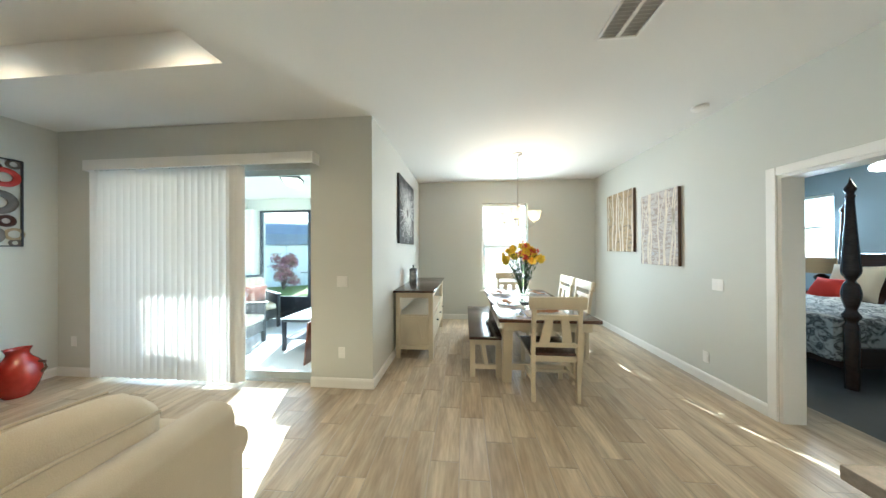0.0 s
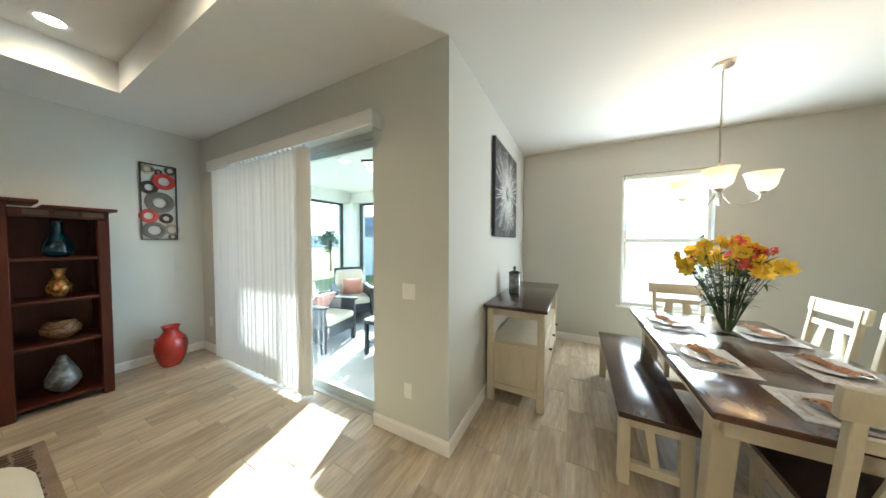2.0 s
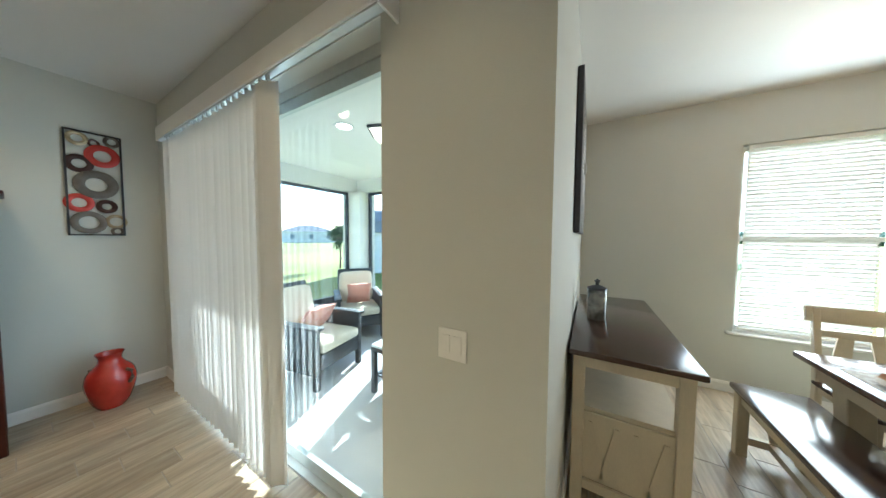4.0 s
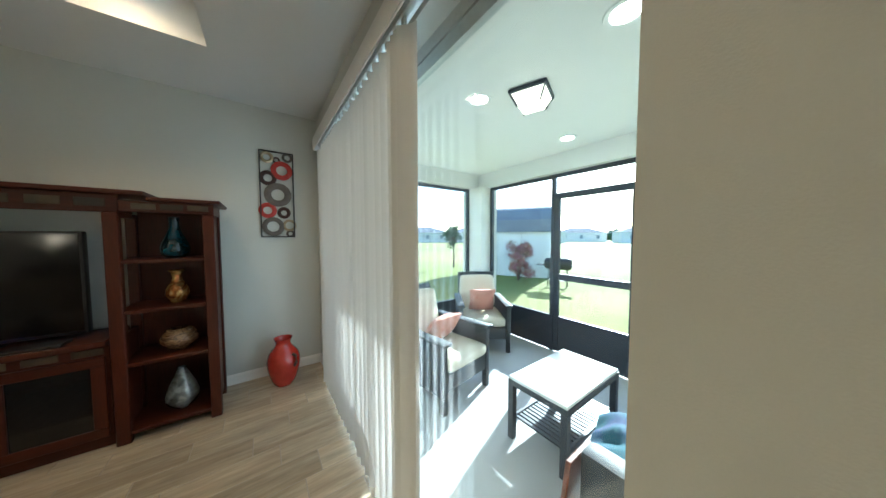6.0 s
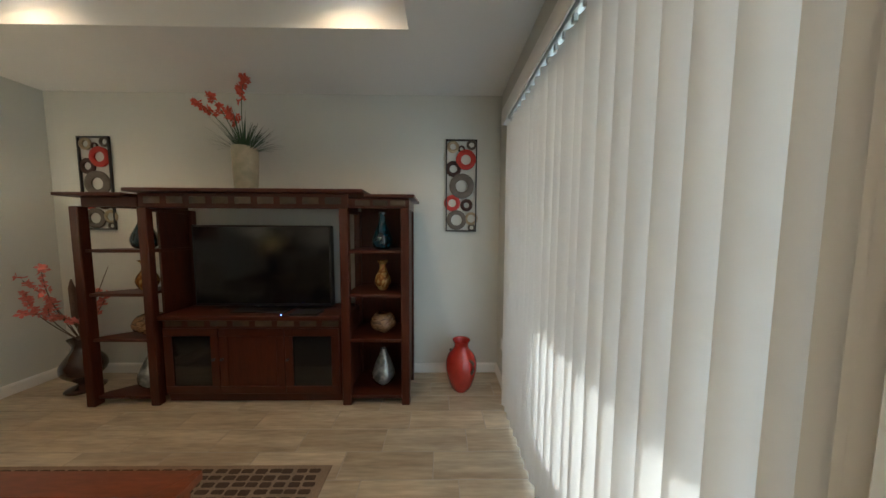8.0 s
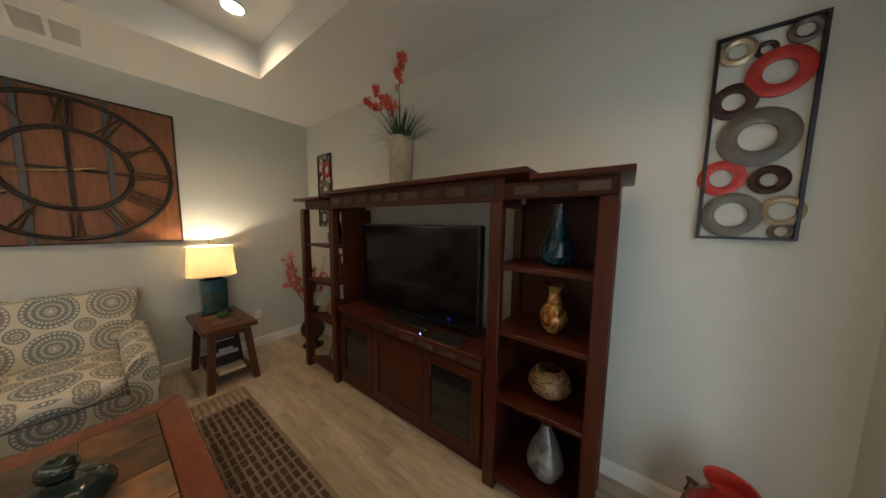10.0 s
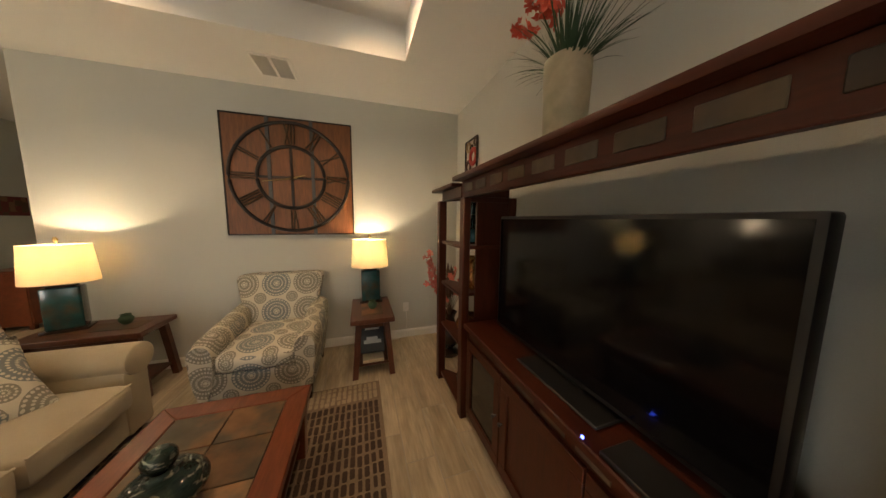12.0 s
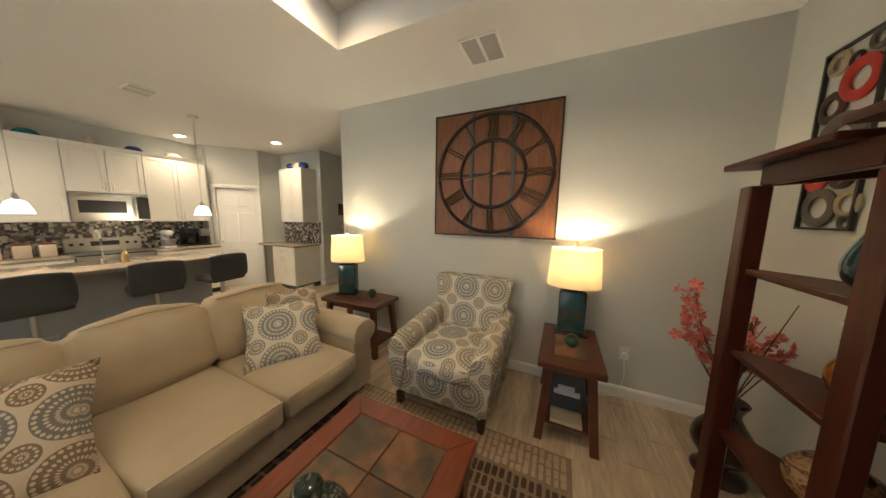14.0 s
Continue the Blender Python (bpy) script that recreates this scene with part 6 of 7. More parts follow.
# place settings
M["mat_cloth"] = pattern("woven_placemat", "mosaic", [(0.60, 0.57, 0.54), (0.50, 0.45, 0.42), (0.66, 0.64, 0.61)], 60, 0.9, 0.3)
M["napkin"] = pattern("printed_napkin", "marble", [(0.35, 0.12, 0.06), (0.48, 0.30, 0.16), (0.22, 0.07, 0.04)], 12, 0.9, 0.2)
M["china"] = mat("white_china", (0.72, 0.70, 0.66), 0.15, vary=0.03, bump=0.0)
for x, y, rz in ((-0.04, 3.80, 90), (-0.04, 4.55, 90), (0.50, 4.52, -90), (0.50, 3.92, -90), (0.26, 3.38, 0)):
    c, s = math.cos(radians(rz)), math.sin(radians(rz))
    solo("placemat", box(-0.21, 0.21, -0.145, 0.145, 0, 0.003), "mat_cloth", "pale grey woven placemat on the table", "placemat", x, y, 0.7602, rz, "place settings")
    solo("dinner_plate", lathe([(0.075, 0.0), (0.08, 0.004), (0.125, 0.014), (0.127, 0.017), (0.08, 0.009), (0.02, 0.008)], 28), "china", "white china dinner plate on a placemat", "plate", x, y, 0.7635, rz, "place settings")
    bm = bmesh.new()
    bmesh.ops.create_grid(bm, x_segments=14, y_segments=8, size=1)
    for v in bm.verts:
        a, b = v.co.x, v.co.y
        tw = 0.35 + 0.65 * abs(a) ** 0.8
        v.co = Vector((a * 0.13, b * 0.055 * tw, 0.026 + 0.018 * (1 - b * b) * (0.5 + 0.5 * abs(a)) + 0.008 * math.sin(9 * b + 4 * a)))
    ob = solo("napkin", bm, "napkin", "folded rust and tan printed napkin on a plate", "napkin", x, y, 0.752 + 0.006, rz + 15, "place settings")
    fx = solo("fork", box(-0.006, 0.006, -0.09, 0.09, 0, 0.003, 0.001), "steel", "stainless fork beside a plate", "cutlery", x - 0.165 * c, y - 0.165 * s, 0.7635, rz, "place settings")


# ---- wall plates, vents, alarms ----
def wall_plate(name, x, y, z, rz, label, toggles=1):
    t = thing(name, label, "switch" if toggles else "outlet", x, y, z, rz)
    w = 0.035 + 0.023 * max(0, toggles - 1)
    part("plate", box(-w, w, -0.006, -0.0005, -0.058, 0.058, 0.002), "trim", t)
    if toggles:
        for k in range(toggles):
            cx = (k - (toggles - 1) / 2) * 0.046
            part("rocker", box(cx - 0.016, cx + 0.016, -0.009, -0.006, -0.033, 0.033, 0.001), "trim", t)
    else:
        for dz in (-0.02, 0.02):
            part("socket", lathe([(0.016, 0), (0.015, 0.002)], 12, m=pose(0, -0.006, dz, 90, 0, 0)), "trim", t)


wall_plate("light_switch", -1.855, YS, 1.108, 0, "white double rocker light switch on the pier", 2)
wall_plate("light_switch", XE, 3.47, 1.06, -90, "white double rocker light switch on the wall", 2)
wall_plate("outlet", -1.865, YS, 0.365, 0, "white wall outlet above the baseboard", 0)
wall_plate("outlet", XE, 3.60, 0.27, -90, "white wall outlet above the baseboard", 0)
wall_plate("outlet", -5.08, YS, 0.40, 0, "white wall outlet near the corner", 0)
wall_plate("outlet", -4.62, YC, 0.40, 180, "white wall outlet with a lamp plug", 0)
bm = tube([(-4.62, YC + 0.012, 0.38), (-4.63, YC + 0.03, 0.20), (-4.60, YC + 0.04, 0.03), (-4.50, YC + 0.05, 0.008), (-4.35, YC + 0.05, 0.008)], 0.004, 6)
box(-4.635, -4.605, YC + 0.006, YC + 0.03, 0.37, 0.41, 0.004, bm=bm)
solo("lamp_cord", bm, "trim", "white lamp cord plugged into the wall outlet", "cable")


def ceiling_vent(x, y, sx, sy, label, z=H):
    t = thing("ceiling_vent", label, "vent", x, y, z)
    for b in ((-sx, sx, -sy, -sy + 0.02), (-sx, sx, sy - 0.02, sy), (-sx, -sx + 0.02, -sy + 0.02, sy - 0.02), (sx - 0.02, sx, -sy + 0.02, sy - 0.02), (-0.012, 0.012, -sy + 0.02, sy - 0.02)):
        part("frame", box(*b, -0.012, -0.0005, 0.002), "trim", t, smooth=False)
    part("backing", box(-sx + 0.02, sx - 0.02, -sy + 0.02, sy - 0.02, -0.003, -0.0006), "slab", t, "grey duct behind the slats", smooth=False)
    n = int(2 * sy / 0.028)
    first = None
    for half in (-1, 1):
        for k in range(n - 1):
            yy = -sy + 0.034 + k * (2 * sy - 0.05) / (n - 1)
            m = pose(half * (sx - 0.02 + 0.012) / 2, yy, -0.008, 35, 0, 0)
            if first is None:
                first = part("slat", box(-(sx - 0.032) / 2, (sx - 0.032) / 2, -0.009, 0.009, -0.001, 0.001), "alu", t, smooth=False)
                first.matrix_basis = m
            else:
                same_mesh(first, t, m)


ceiling_vent(-3.415, -0.855, 0.15, 0.17, "white two-way ceiling air vent")
ceiling_vent(0.43, 2.22, 0.13, 0.20, "white two-way ceiling air vent")
ceiling_vent(0.15, -0.03, 0.15, 0.12, "white ceiling air vent near the kitchen island")
solo("smoke_alarm", lathe([(0.065, 0), (0.065, -0.02), (0.05, -0.032), (0.004, -0.034)], 24), "trim", "round white smoke alarm on the ceiling", "smoke alarm", 1.74, 3.35, H - 0.0005)


def can_light(x, y, z, energy, label="lit recessed ceiling light with a white trim", spot=150, color=WARM):
    t = thing("recessed_light", label, "ceiling light", x, y, z, group="recessed lights")
    part("trim", lathe([(0.065, -0.001), (0.095, -0.001), (0.092, -0.008), (0.068, -0.006), (0.065, -0.001)], 28), "trim", t)
    M.setdefault("canlens", glow("ceiling_light_lens", (1.0, 0.90, 0.76), 5))
    part("lens", lathe([(0.0005, -0.004), (0.066, -0.003), (0.066, -0.001)], 24), "canlens", t, "glowing lens")
    if energy:
        lamp("recessed_light_lamp", "SPOT", pose(x, y, z - 0.02), energy, color, spot=spot, radius=0.06)


for x in (-4.22, -2.62):
    for y in (-0.06, 2.02):
        can_light(x, y, TZ, 8.5, color=(1.0, 0.64, 0.33))
# last position is an added light out of view, to brighten the kitchen
for x, y in ((1.97, -0.97), (0.81, -1.88), (1.3, 1.05)):
    can_light(x, y, H, 14)

# ---- kitchen ----
def shaker(t, name, b, axis, handle=None):
    """A shaker door or drawer front: frame and recessed panel; the front looks to -x ('x') or +y ('y')."""
    a0, a1, z0, z1, f = b

    def bx(p, q, s, u, d0, d1, bv=0.002):
        return box(f - d1, f - d0, p, q, s, u, bv) if axis == "x" else box(p, q, f + d0, f + d1, s, u, bv)
    w = 0.055
    d = part(name, bx(a0 + w, a1 - w, z0 + w, z1 - w, 0.002, 0.010, 0.0), "cabwhite", t, smooth=False)
    for p, q, s, u in ((a0, a0 + w, z0, z1), (a1 - w, a1, z0, z1), (a0 + w, a1 - w, z0, z0 + w), (a0 + w, a1 - w, z1 - w, z1)):
        part("rail", bx(p, q, s, u, 0.002, 0.019), "cabwhite", d)
    if handle:
        hp, hz, vert = handle
        o = 0.034
        if vert:
            pts = [(hp, hz - 0.05), (hp, hz - 0.05), (hp, hz + 0.05), (hp, hz + 0.05)]
        else:
            pts = [(hp - 0.05, hz), (hp - 0.05, hz), (hp + 0.05, hz), (hp + 0.05, hz)]
        ds = (0.018, o + 0.012, o + 0.012, 0.018)
        path = [((f - e, p, z) if axis == "x" else (p, f + e, z)) for (p, z), e in zip(pts, ds)]
        part("handle", tube(path, 0.005, 6), "nickel", d, "brushed nickel bar handle")


def upper(y0, y1, z0, z1, doors, label):
    t = thing("wall_cabinet", label, "cabinet", group="kitchen wall cabinets")
    part("body", box(2.19, XK - 0.002, y0 + 0.002, y1 - 0.002, z0, z1), "cabwhite", t, smooth=False)
    part("cornice", prism([(2.19, z1), (2.19, z1 + 0.05), (2.14, z1 + 0.05), (2.165, z1)], y0 + 0.002, y1 - 0.002, "y"), "cabwhite", t)
    w = (y1 - y0) / doors
    for k in range(doors):
        a = y0 + k * w + 0.004
        shaker(t, "door", (a, a + w - 0.008, z0 + 0.004, z1 - 0.004, 2.19), "x", ((a + 0.03) if k % 2 else (a + w - 0.038), z0 + 0.10, True))


upper(0.20, 1.34, 1.37, 2.44, 2, "white shaker wall cabinet beside the microwave")
upper(-0.55, 0.20, 1.80, 2.44, 2, "short white shaker cabinet above the microwave")
upper(-1.36, -0.55, 1.37, 2.44, 2, "white shaker wall cabinet beside the pantry")


def base_run(y0, y1, label):
    t = thing("base_cabinet", label, "cabinet", group="kitchen base cabinets")
    part("body", box(1.90, XK - 0.002, y0 + 0.002, y1 - 0.002, 0.10, 0.875), "cabwhite", t, smooth=False)
    part("toe_kick", box(1.96, XK - 0.01, y0 + 0.004, y1 - 0.004, 0, 0.10), "charcoal", t, smooth=False)
    n = 2
    w = (y1 - y0) / n
    for k in range(n):
        a = y0 + k * w + 0.004
        shaker(t, "drawer", (a, a + w - 0.008, 0.70, 0.87, 1.90), "x", (a + w / 2, 0.785, False))
        shaker(t, "door", (a, a + w - 0.008, 0.11, 0.695, 1.90), "x", (a + w - 0.04, 0.62, True))
    return t


base_run(0.27, 1.34, "white shaker base cabinet with drawers")
base_run(-1.36, -0.50, "white shaker base cabinet with drawers")
for a, b in ((0.262, 1.34), (-1.36, -0.492)):
    solo("worktop", box(1.87, XK - 0.003, a, b, 0.876, 0.912, 0.005, 2), "quartz", "speckled grey-brown quartz kitchen worktop", "worktop")
structure("backsplash", box(XK - 0.010, XK - 0.0005, -1.37, 1.34, 0.913, 1.37), "mosaic", "dark and beige mosaic tile backsplash", "backsplash")

# range and microwave
t = thing("range", "stainless steel electric range with a black glass front", "stove", 1.86, -0.115)
part("body", box(0.03, 0.62, -0.37, 0.37, 0.02, 0.90), "steel", t, smooth=False)
part("cooktop", box(0.0, 0.62, -0.374, 0.374, 0.901, 0.918, 0.003), "black", t)
part("oven_door", box(0.0, 0.03, -0.365, 0.365, 0.24, 0.74, 0.004), "steel", t)
part("oven_window", box(-0.002, 0.0, -0.27, 0.27, 0.34, 0.62), "tv", t, "dark glass window", smooth=False)
part("oven_handle", tube([(-0.035, -0.33, 0.70), (-0.035, 0.33, 0.70)], 0.011, 8), "steel", t)
part("drawer", box(0.0, 0.03, -0.365, 0.365, 0.06, 0.23, 0.004), "steel", t)
c = part("control_panel", box(0.56, 0.61, -0.374, 0.374, 0.918, 1.12, 0.006), "steel", t)
part("display", box(0.556, 0.56, -0.14, 0.14, 1.0, 1.07), "black", c, smooth=False)
for y in (-0.31, -0.22, 0.22, 0.31):
    part("knob", lathe([(0.022, 0), (0.02, 0.02), (0.006, 0.022)], 14, m=pose(0.56, y, 1.03, 0, -90, 0)), "black", c)
t = thing("microwave", "stainless over-the-range microwave with a dark door", "microwave", 2.10, -0.175, 1.385)
part("body", box(0.02, 0.395, -0.372, 0.372, 0, 0.405), "steel", t, smooth=False)
part("door", box(0.0, 0.02, -0.19, 0.372, 0.03, 0.375, 0.003), "steel", t)
part("door_window", box(-0.002, 0.0, -0.13, 0.31, 0.12, 0.30), "black", t, "dark glass door window", smooth=False)
part("top_trim", box(0.0, 0.02, -0.372, 0.372, 0.377, 0.405, 0.002), "steel", t)
part("bottom_trim", box(0.0, 0.02, -0.372, 0.372, 0.0, 0.028, 0.002), "steel", t)
part("keypad", box(0.002, 0.02, -0.372, -0.245, 0.03, 0.375, 0.003), "black", t)
part("handle", tube([(-0.03, -0.215, 0.06), (-0.03, -0.215, 0.35)], 0.011, 8), "steel", t)

# worktop items
M["cream_jar"] = mat("cream_stoneware", (0.55, 0.46, 0.36), 0.35, vary=0.08, bump=0.02)
for y in (0.42, 0.60, 0.80):
    t = thing("storage_canister", "cream stoneware kitchen canister with a wooden lid", "canister", 2.18, y, 0.912, group="kitchen canisters")
    part("body", box(-0.07, 0.07, -0.065, 0.065, 0, 0.165, 0.012, 2), "cream_jar", t)
    part("lid", box(-0.062, 0.062, -0.058, 0.058, 0.165, 0.19, 0.006), "redwood", t, "wooden lid")
t = thing("coffee_maker", "black drip coffee maker on the worktop", "coffee maker", 2.24, -1.05, 0.912)
part("base", box(-0.10, 0.11, -0.10, 0.10, 0, 0.035, 0.006), "black", t)
part("tower", box(0.02, 0.11, -0.10, 0.10, 0.035, 0.33, 0.008), "black", t)
part("head", box(-0.10, 0.02, -0.10, 0.10, 0.23, 0.33, 0.008), "black", t)
part("carafe", lathe(curve_profile([(0.05, 0.036), (0.068, 0.08), (0.06, 0.15), (0.045, 0.18)]), 20, m=pose(-0.04, 0, 0)), "smoked", t, "dark glass carafe")
t = thing("single_serve_brewer", "black and chrome single-cup coffee brewer", "coffee maker", 2.24, -1.25, 0.912)
part("base", box(-0.12, 0.12, -0.075, 0.075, 0, 0.03, 0.006), "black", t)
part("body", box(0.0, 0.12, -0.075, 0.075, 0.03, 0.30, 0.012, 2), "black", t)
part("head", box(-0.11, 0.0, -0.07, 0.07, 0.18, 0.31, 0.015, 2), "steel", t)
t = thing("stand_mixer", "white and steel stand mixer on the worktop", "mixer", 2.22, -0.74, 0.912)
part("base", box(-0.14, 0.12, -0.08, 0.08, 0, 0.03, 0.01, 2), "china", t)
part("column", box(0.03, 0.11, -0.05, 0.05, 0.03, 0.22, 0.015, 2), "china", t)
part("head", soft_box(-0.16, 0.12, -0.055, 0.055, 0.20, 0.31, 0.05, 0.0, 6, 0, 0.0), "china", t)
part("bowl", lathe(curve_profile([(0.04, 0.032), (0.085, 0.06), (0.095, 0.15)]) + [(0.09, 0.15), (0.05, 0.06)], 22, m=pose(-0.07, 0, 0)), "steel", t, "steel bowl")
# decor above the cabinets
M["aqua"] = mat("aqua_glass", (0.02, 0.20, 0.24), 0.15, vary=0.2, bump=0.02, coat=0.4)
M["cobalt"] = mat("cobalt_glass", (0.02, 0.04, 0.20), 0.15, vary=0.2, bump=0.02, coat=0.4)
for y, m, lab, p in ((0.92, "stone", "beige pottery jug above the cabinets", pot_p), (0.40, "aqua", "aqua glass bowl above the cabinets", bowl_p), (-0.10, "cream_jar", "cream pottery jar above the cabinets", gold_p),
                     (-0.52, "cobalt", "blue glass bowl above the cabinets", bowl_p), (-0.98, "cream_jar", "cream pottery jar above the cabinets", bowl_p)):
    vase("display_pot", lab, [(r * 0.9, z * 0.8) for r, z in p], m, 2.34, y, 2.441)


# island and stools
def island():
    t = thing("kitchen_island", "kitchen island with a grey-blue back panel", "kitchen island", 0.80, 0.38)
    M["islandpaint"] = mat("grey_blue_paint", (0.36, 0.38, 0.40), 0.6, vary=0.04, grain=150, bump=0.08)
    part("body", box(-0.20, 0.36, -1.03, 0.90, 0.10, 0.875), "islandpaint", t, smooth=False)
    part("toe_kick", box(-0.19, 0.30, -1.02, 0.89, 0.0, 0.10), "islandpaint", t, smooth=False)
    for k in range(4):
        shaker_y = -1.02 + k * 0.48
        part("door", box(0.361, 0.378, shaker_y, shaker_y + 0.46, 0.12, 0.86, 0.003), "cabwhite", t)
    solo("island_worktop", box(-0.48, 0.40, -1.08, 0.97, 0.876, 0.914, 0.006, 2), "quartz", "speckled brown quartz island worktop with a sink", "worktop", 0.80, 0.38)
    f = thing("faucet", "tall brushed nickel gooseneck kitchen faucet", "faucet", 0.80, 0.25, 0.914)
    part("base", lathe([(0.028, 0), (0.028, 0.05), (0.018, 0.06)], 16), "nickel", f)
    part("spout", tube([(0, 0, 0.05), (0, 0, 0.30), (0.03, 0, 0.37), (0.09, 0, 0.39), (0.15, 0, 0.36), (0.165, 0, 0.28)], 0.013, 10), "nickel", f)
    part("lever", tube([(0, -0.02, 0.06), (-0.01, -0.07, 0.10)], 0.006, 6), "nickel", f)
    solo("sink", box(-0.2, 0.2, -0.33, 0.33, 0.0, 0.004, 0.0015), "steel", "stainless sink rim set in the island", "sink", 0.97, 0.25, 0.914)
    solo("soap_bottle", lathe(curve_profile([(0.03, 0), (0.032, 0.09), (0.02, 0.12), (0.008, 0.14), (0.008, 0.17)]), 14), "brass", "amber soap bottle beside the faucet", "bottle", 0.74, 0.10, 0.914)


island()


def build_stool():
    t = thing("bar_stool", "charcoal upholstered bar stool on a chrome pedestal", "bar stool", group="bar stools")
    part("base", lathe([(0.20, 0), (0.20, 0.012), (0.05, 0.03), (0.028, 0.05)], 28), "nickel", t)
    part("column", lathe([(0.028, 0.04), (0.028, 0.35), (0.02, 0.36), (0.02, 0.60)], 16), "nickel", t)
    part("footrest", tube([(0.02, -0.10, 0.30), (0.14, -0.12, 0.30), (0.16, 0, 0.30), (0.14, 0.12, 0.30), (0.02, 0.10, 0.30)], 0.009, 8), "nickel", t)
    part("seat", soft_box(-0.19, 0.21, -0.21, 0.21, 0.60, 0.68, 0.03, 0.01, 6, 2, 0.002), "charcoal", t)
    part("back", soft_box(-0.235, -0.175, -0.215, 0.215, 0.655, 0.97, 0.025, 0.012, 6, 3, 0.002), "charcoal", t)
    part("lever", tube([(0.05, 0.02, 0.59), (0.10, 0.16, 0.58)], 0.004, 6), "nickel", t)
    return t


s0 = build_stool()
s0.matrix_basis = pose(0.24, 0.80, 0, 0, 0, 0)
copy_thing(s0, pose(0.24, 0.02, 0, 0, 0, -6))
copy_thing(s0, pose(0.24, -0.62, 0, 0, 0, 4))


def pendant(x, y):
    t = thing("pendant_light", "lit mini pendant with a white bell shade", "pendant light", x, y, 0, group="island pendants")
    part("canopy", lathe([(0.06, H - 0.001), (0.055, H - 0.025), (0.006, H - 0.03)], 20), "nickel", t)
    part("rod", lathe([(0.004, 1.68), (0.004, H - 0.02)], 8), "nickel", t)
    part("socket", lathe([(0.02, 1.61), (0.024, 1.64), (0.012, 1.685)], 14), "nickel", t)
    M.setdefault("pshade", mat("white_opal_glass", (0.9, 0.86, 0.78), 0.3, vary=0.02, bump=0.0, emit=0.8))
    part("shade", lathe(curve_profile([(0.022, 1.625), (0.055, 1.605), (0.075, 1.56), (0.095, 1.495)]) + [(0.09, 1.495), (0.07, 1.56), (0.05, 1.60)], 24), "pshade", t, "white glass bell shade")
    lamp("pendant_lamp", "POINT", pose(x, y, 1.46), 3, WARM, radius=0.05)


pendant(0.57, -0.62)
pendant(0.57, 0.74)

# pantry door, six panels
t = thing("pantry_door", "white six-panel pantry door, closed", "door", kind="structure")
t.matrix_basis = PANTRY
dl = _len - 0.18
part("leaf", box(0.095, 0.085 + dl, 0.03, 0.062, 0.008, 2.02), "trim", t, smooth=False)
for z0, z1 in ((0.15, 0.80), (0.92, 1.55), (1.67, 1.92)):
    for a in (0.19, 0.19 + (dl - 0.17) / 2 + 0.01):
        p = part("panel", box(a, a + (dl - 0.21) / 2, 0.024, 0.0305, z0, z1, 0.006), "trim", t)
part("knob", lathe([(0.01, 0), (0.01, 0.03), (0.028, 0.045), (0.02, 0.065)], 16, m=pose(0.16, 0.03, 0.95, 90, 0, 0)), "nickel", t)
bm = box(0.02, 0.09, -0.016, 0.0, 0, 2.10, 0.003)
box(_len - 0.09, _len - 0.02, -0.016, 0.0, 0, 2.10, 0.003, bm=bm)
box(0.09, _len - 0.09, -0.016, 0.0, 2.03, 2.10, 0.003, bm=bm)
part("casing", bm, "trim", t)

# coffee bar
t = thing("wall_cabinet", "white shaker wall cabinet above the coffee bar", "cabinet", group="kitchen wall cabinets")
part("body", box(0.62, 1.30, YK + 0.002, -2.22, 1.37, 2.44), "cabwhite", t, smooth=False)
shaker(t, "door", (0.624, 0.956, 1.374, 2.436, -2.22), "y", (0.93, 1.47, True))
shaker(t, "door", (0.964, 1.296, 1.374, 2.436, -2.22), "y", (0.99, 1.47, True))
t = thing("base_cabinet", "white shaker base cabinet of the coffee bar", "cabinet", group="kitchen base cabinets")
part("body", box(0.62, 1.30, YK + 0.002, -1.99, 0.10, 0.875), "cabwhite", t, smooth=False)
part("toe_kick", box(0.63, 1.29, YK + 0.01, -2.05, 0, 0.10), "charcoal", t, smooth=False)
shaker(t, "drawer", (0.624, 1.296, 0.70, 0.87, -1.99), "y", (0.96, 0.785, False))
shaker(t, "door", (0.624, 0.956, 0.11, 0.695, -1.99), "y", (0.92, 0.62, True))
shaker(t, "door", (0.964, 1.296, 0.11, 0.695, -1.99), "y", (1.0, 0.62, True))
solo("worktop", box(0.58, 1.74, YK + 0.003, -1.95, 0.876, 0.912, 0.005, 2), "quartz", "speckled quartz coffee bar worktop", "worktop")
structure("backsplash_bar", box(0.56, 1.74, YK + 0.0005, YK + 0.010, 0.913, 1.37), "mosaic", "dark mosaic tile backsplash", "backsplash")
for x, m, lab in ((0.74, "cobalt", "blue glass jar above the coffee bar cabinet"), (0.92, "cream_jar", "cream jar above the coffee bar cabinet"), (1.12, "cobalt", "blue glass jar above the coffee bar cabinet")):
    vase("display_pot", lab, [(r * 0.8, z * 0.75) for r, z in bowl_p], m, x, -2.36, 2.441)
# hallway
t = thing("wall_plaque", "dark red and brown carved wall plaque", "wall art", XH - 0.002, -3.25, 1.52, -90)
M["plaque"] = pattern("carved_plaque", "mosaic", [(0.16, 0.02, 0.015), (0.10, 0.05, 0.02), (0.22, 0.12, 0.05)], 14, 0.5, 0.3)
part("board", box(-0.28, 0.28, -0.025, 0, 0, 0.26, 0.004), "plaque", t)
solo("thermostat", box(-0.012, 0, -0.06, 0.06, -0.045, 0.045, 0.006), "trim", "white wall thermostat in the hallway", "thermostat", XH - 0.0005, -3.1, 1.25)
t = thing("hall_chest", "red-brown wooden chest in the hallway", "cabinet", 0.28, -3.3)
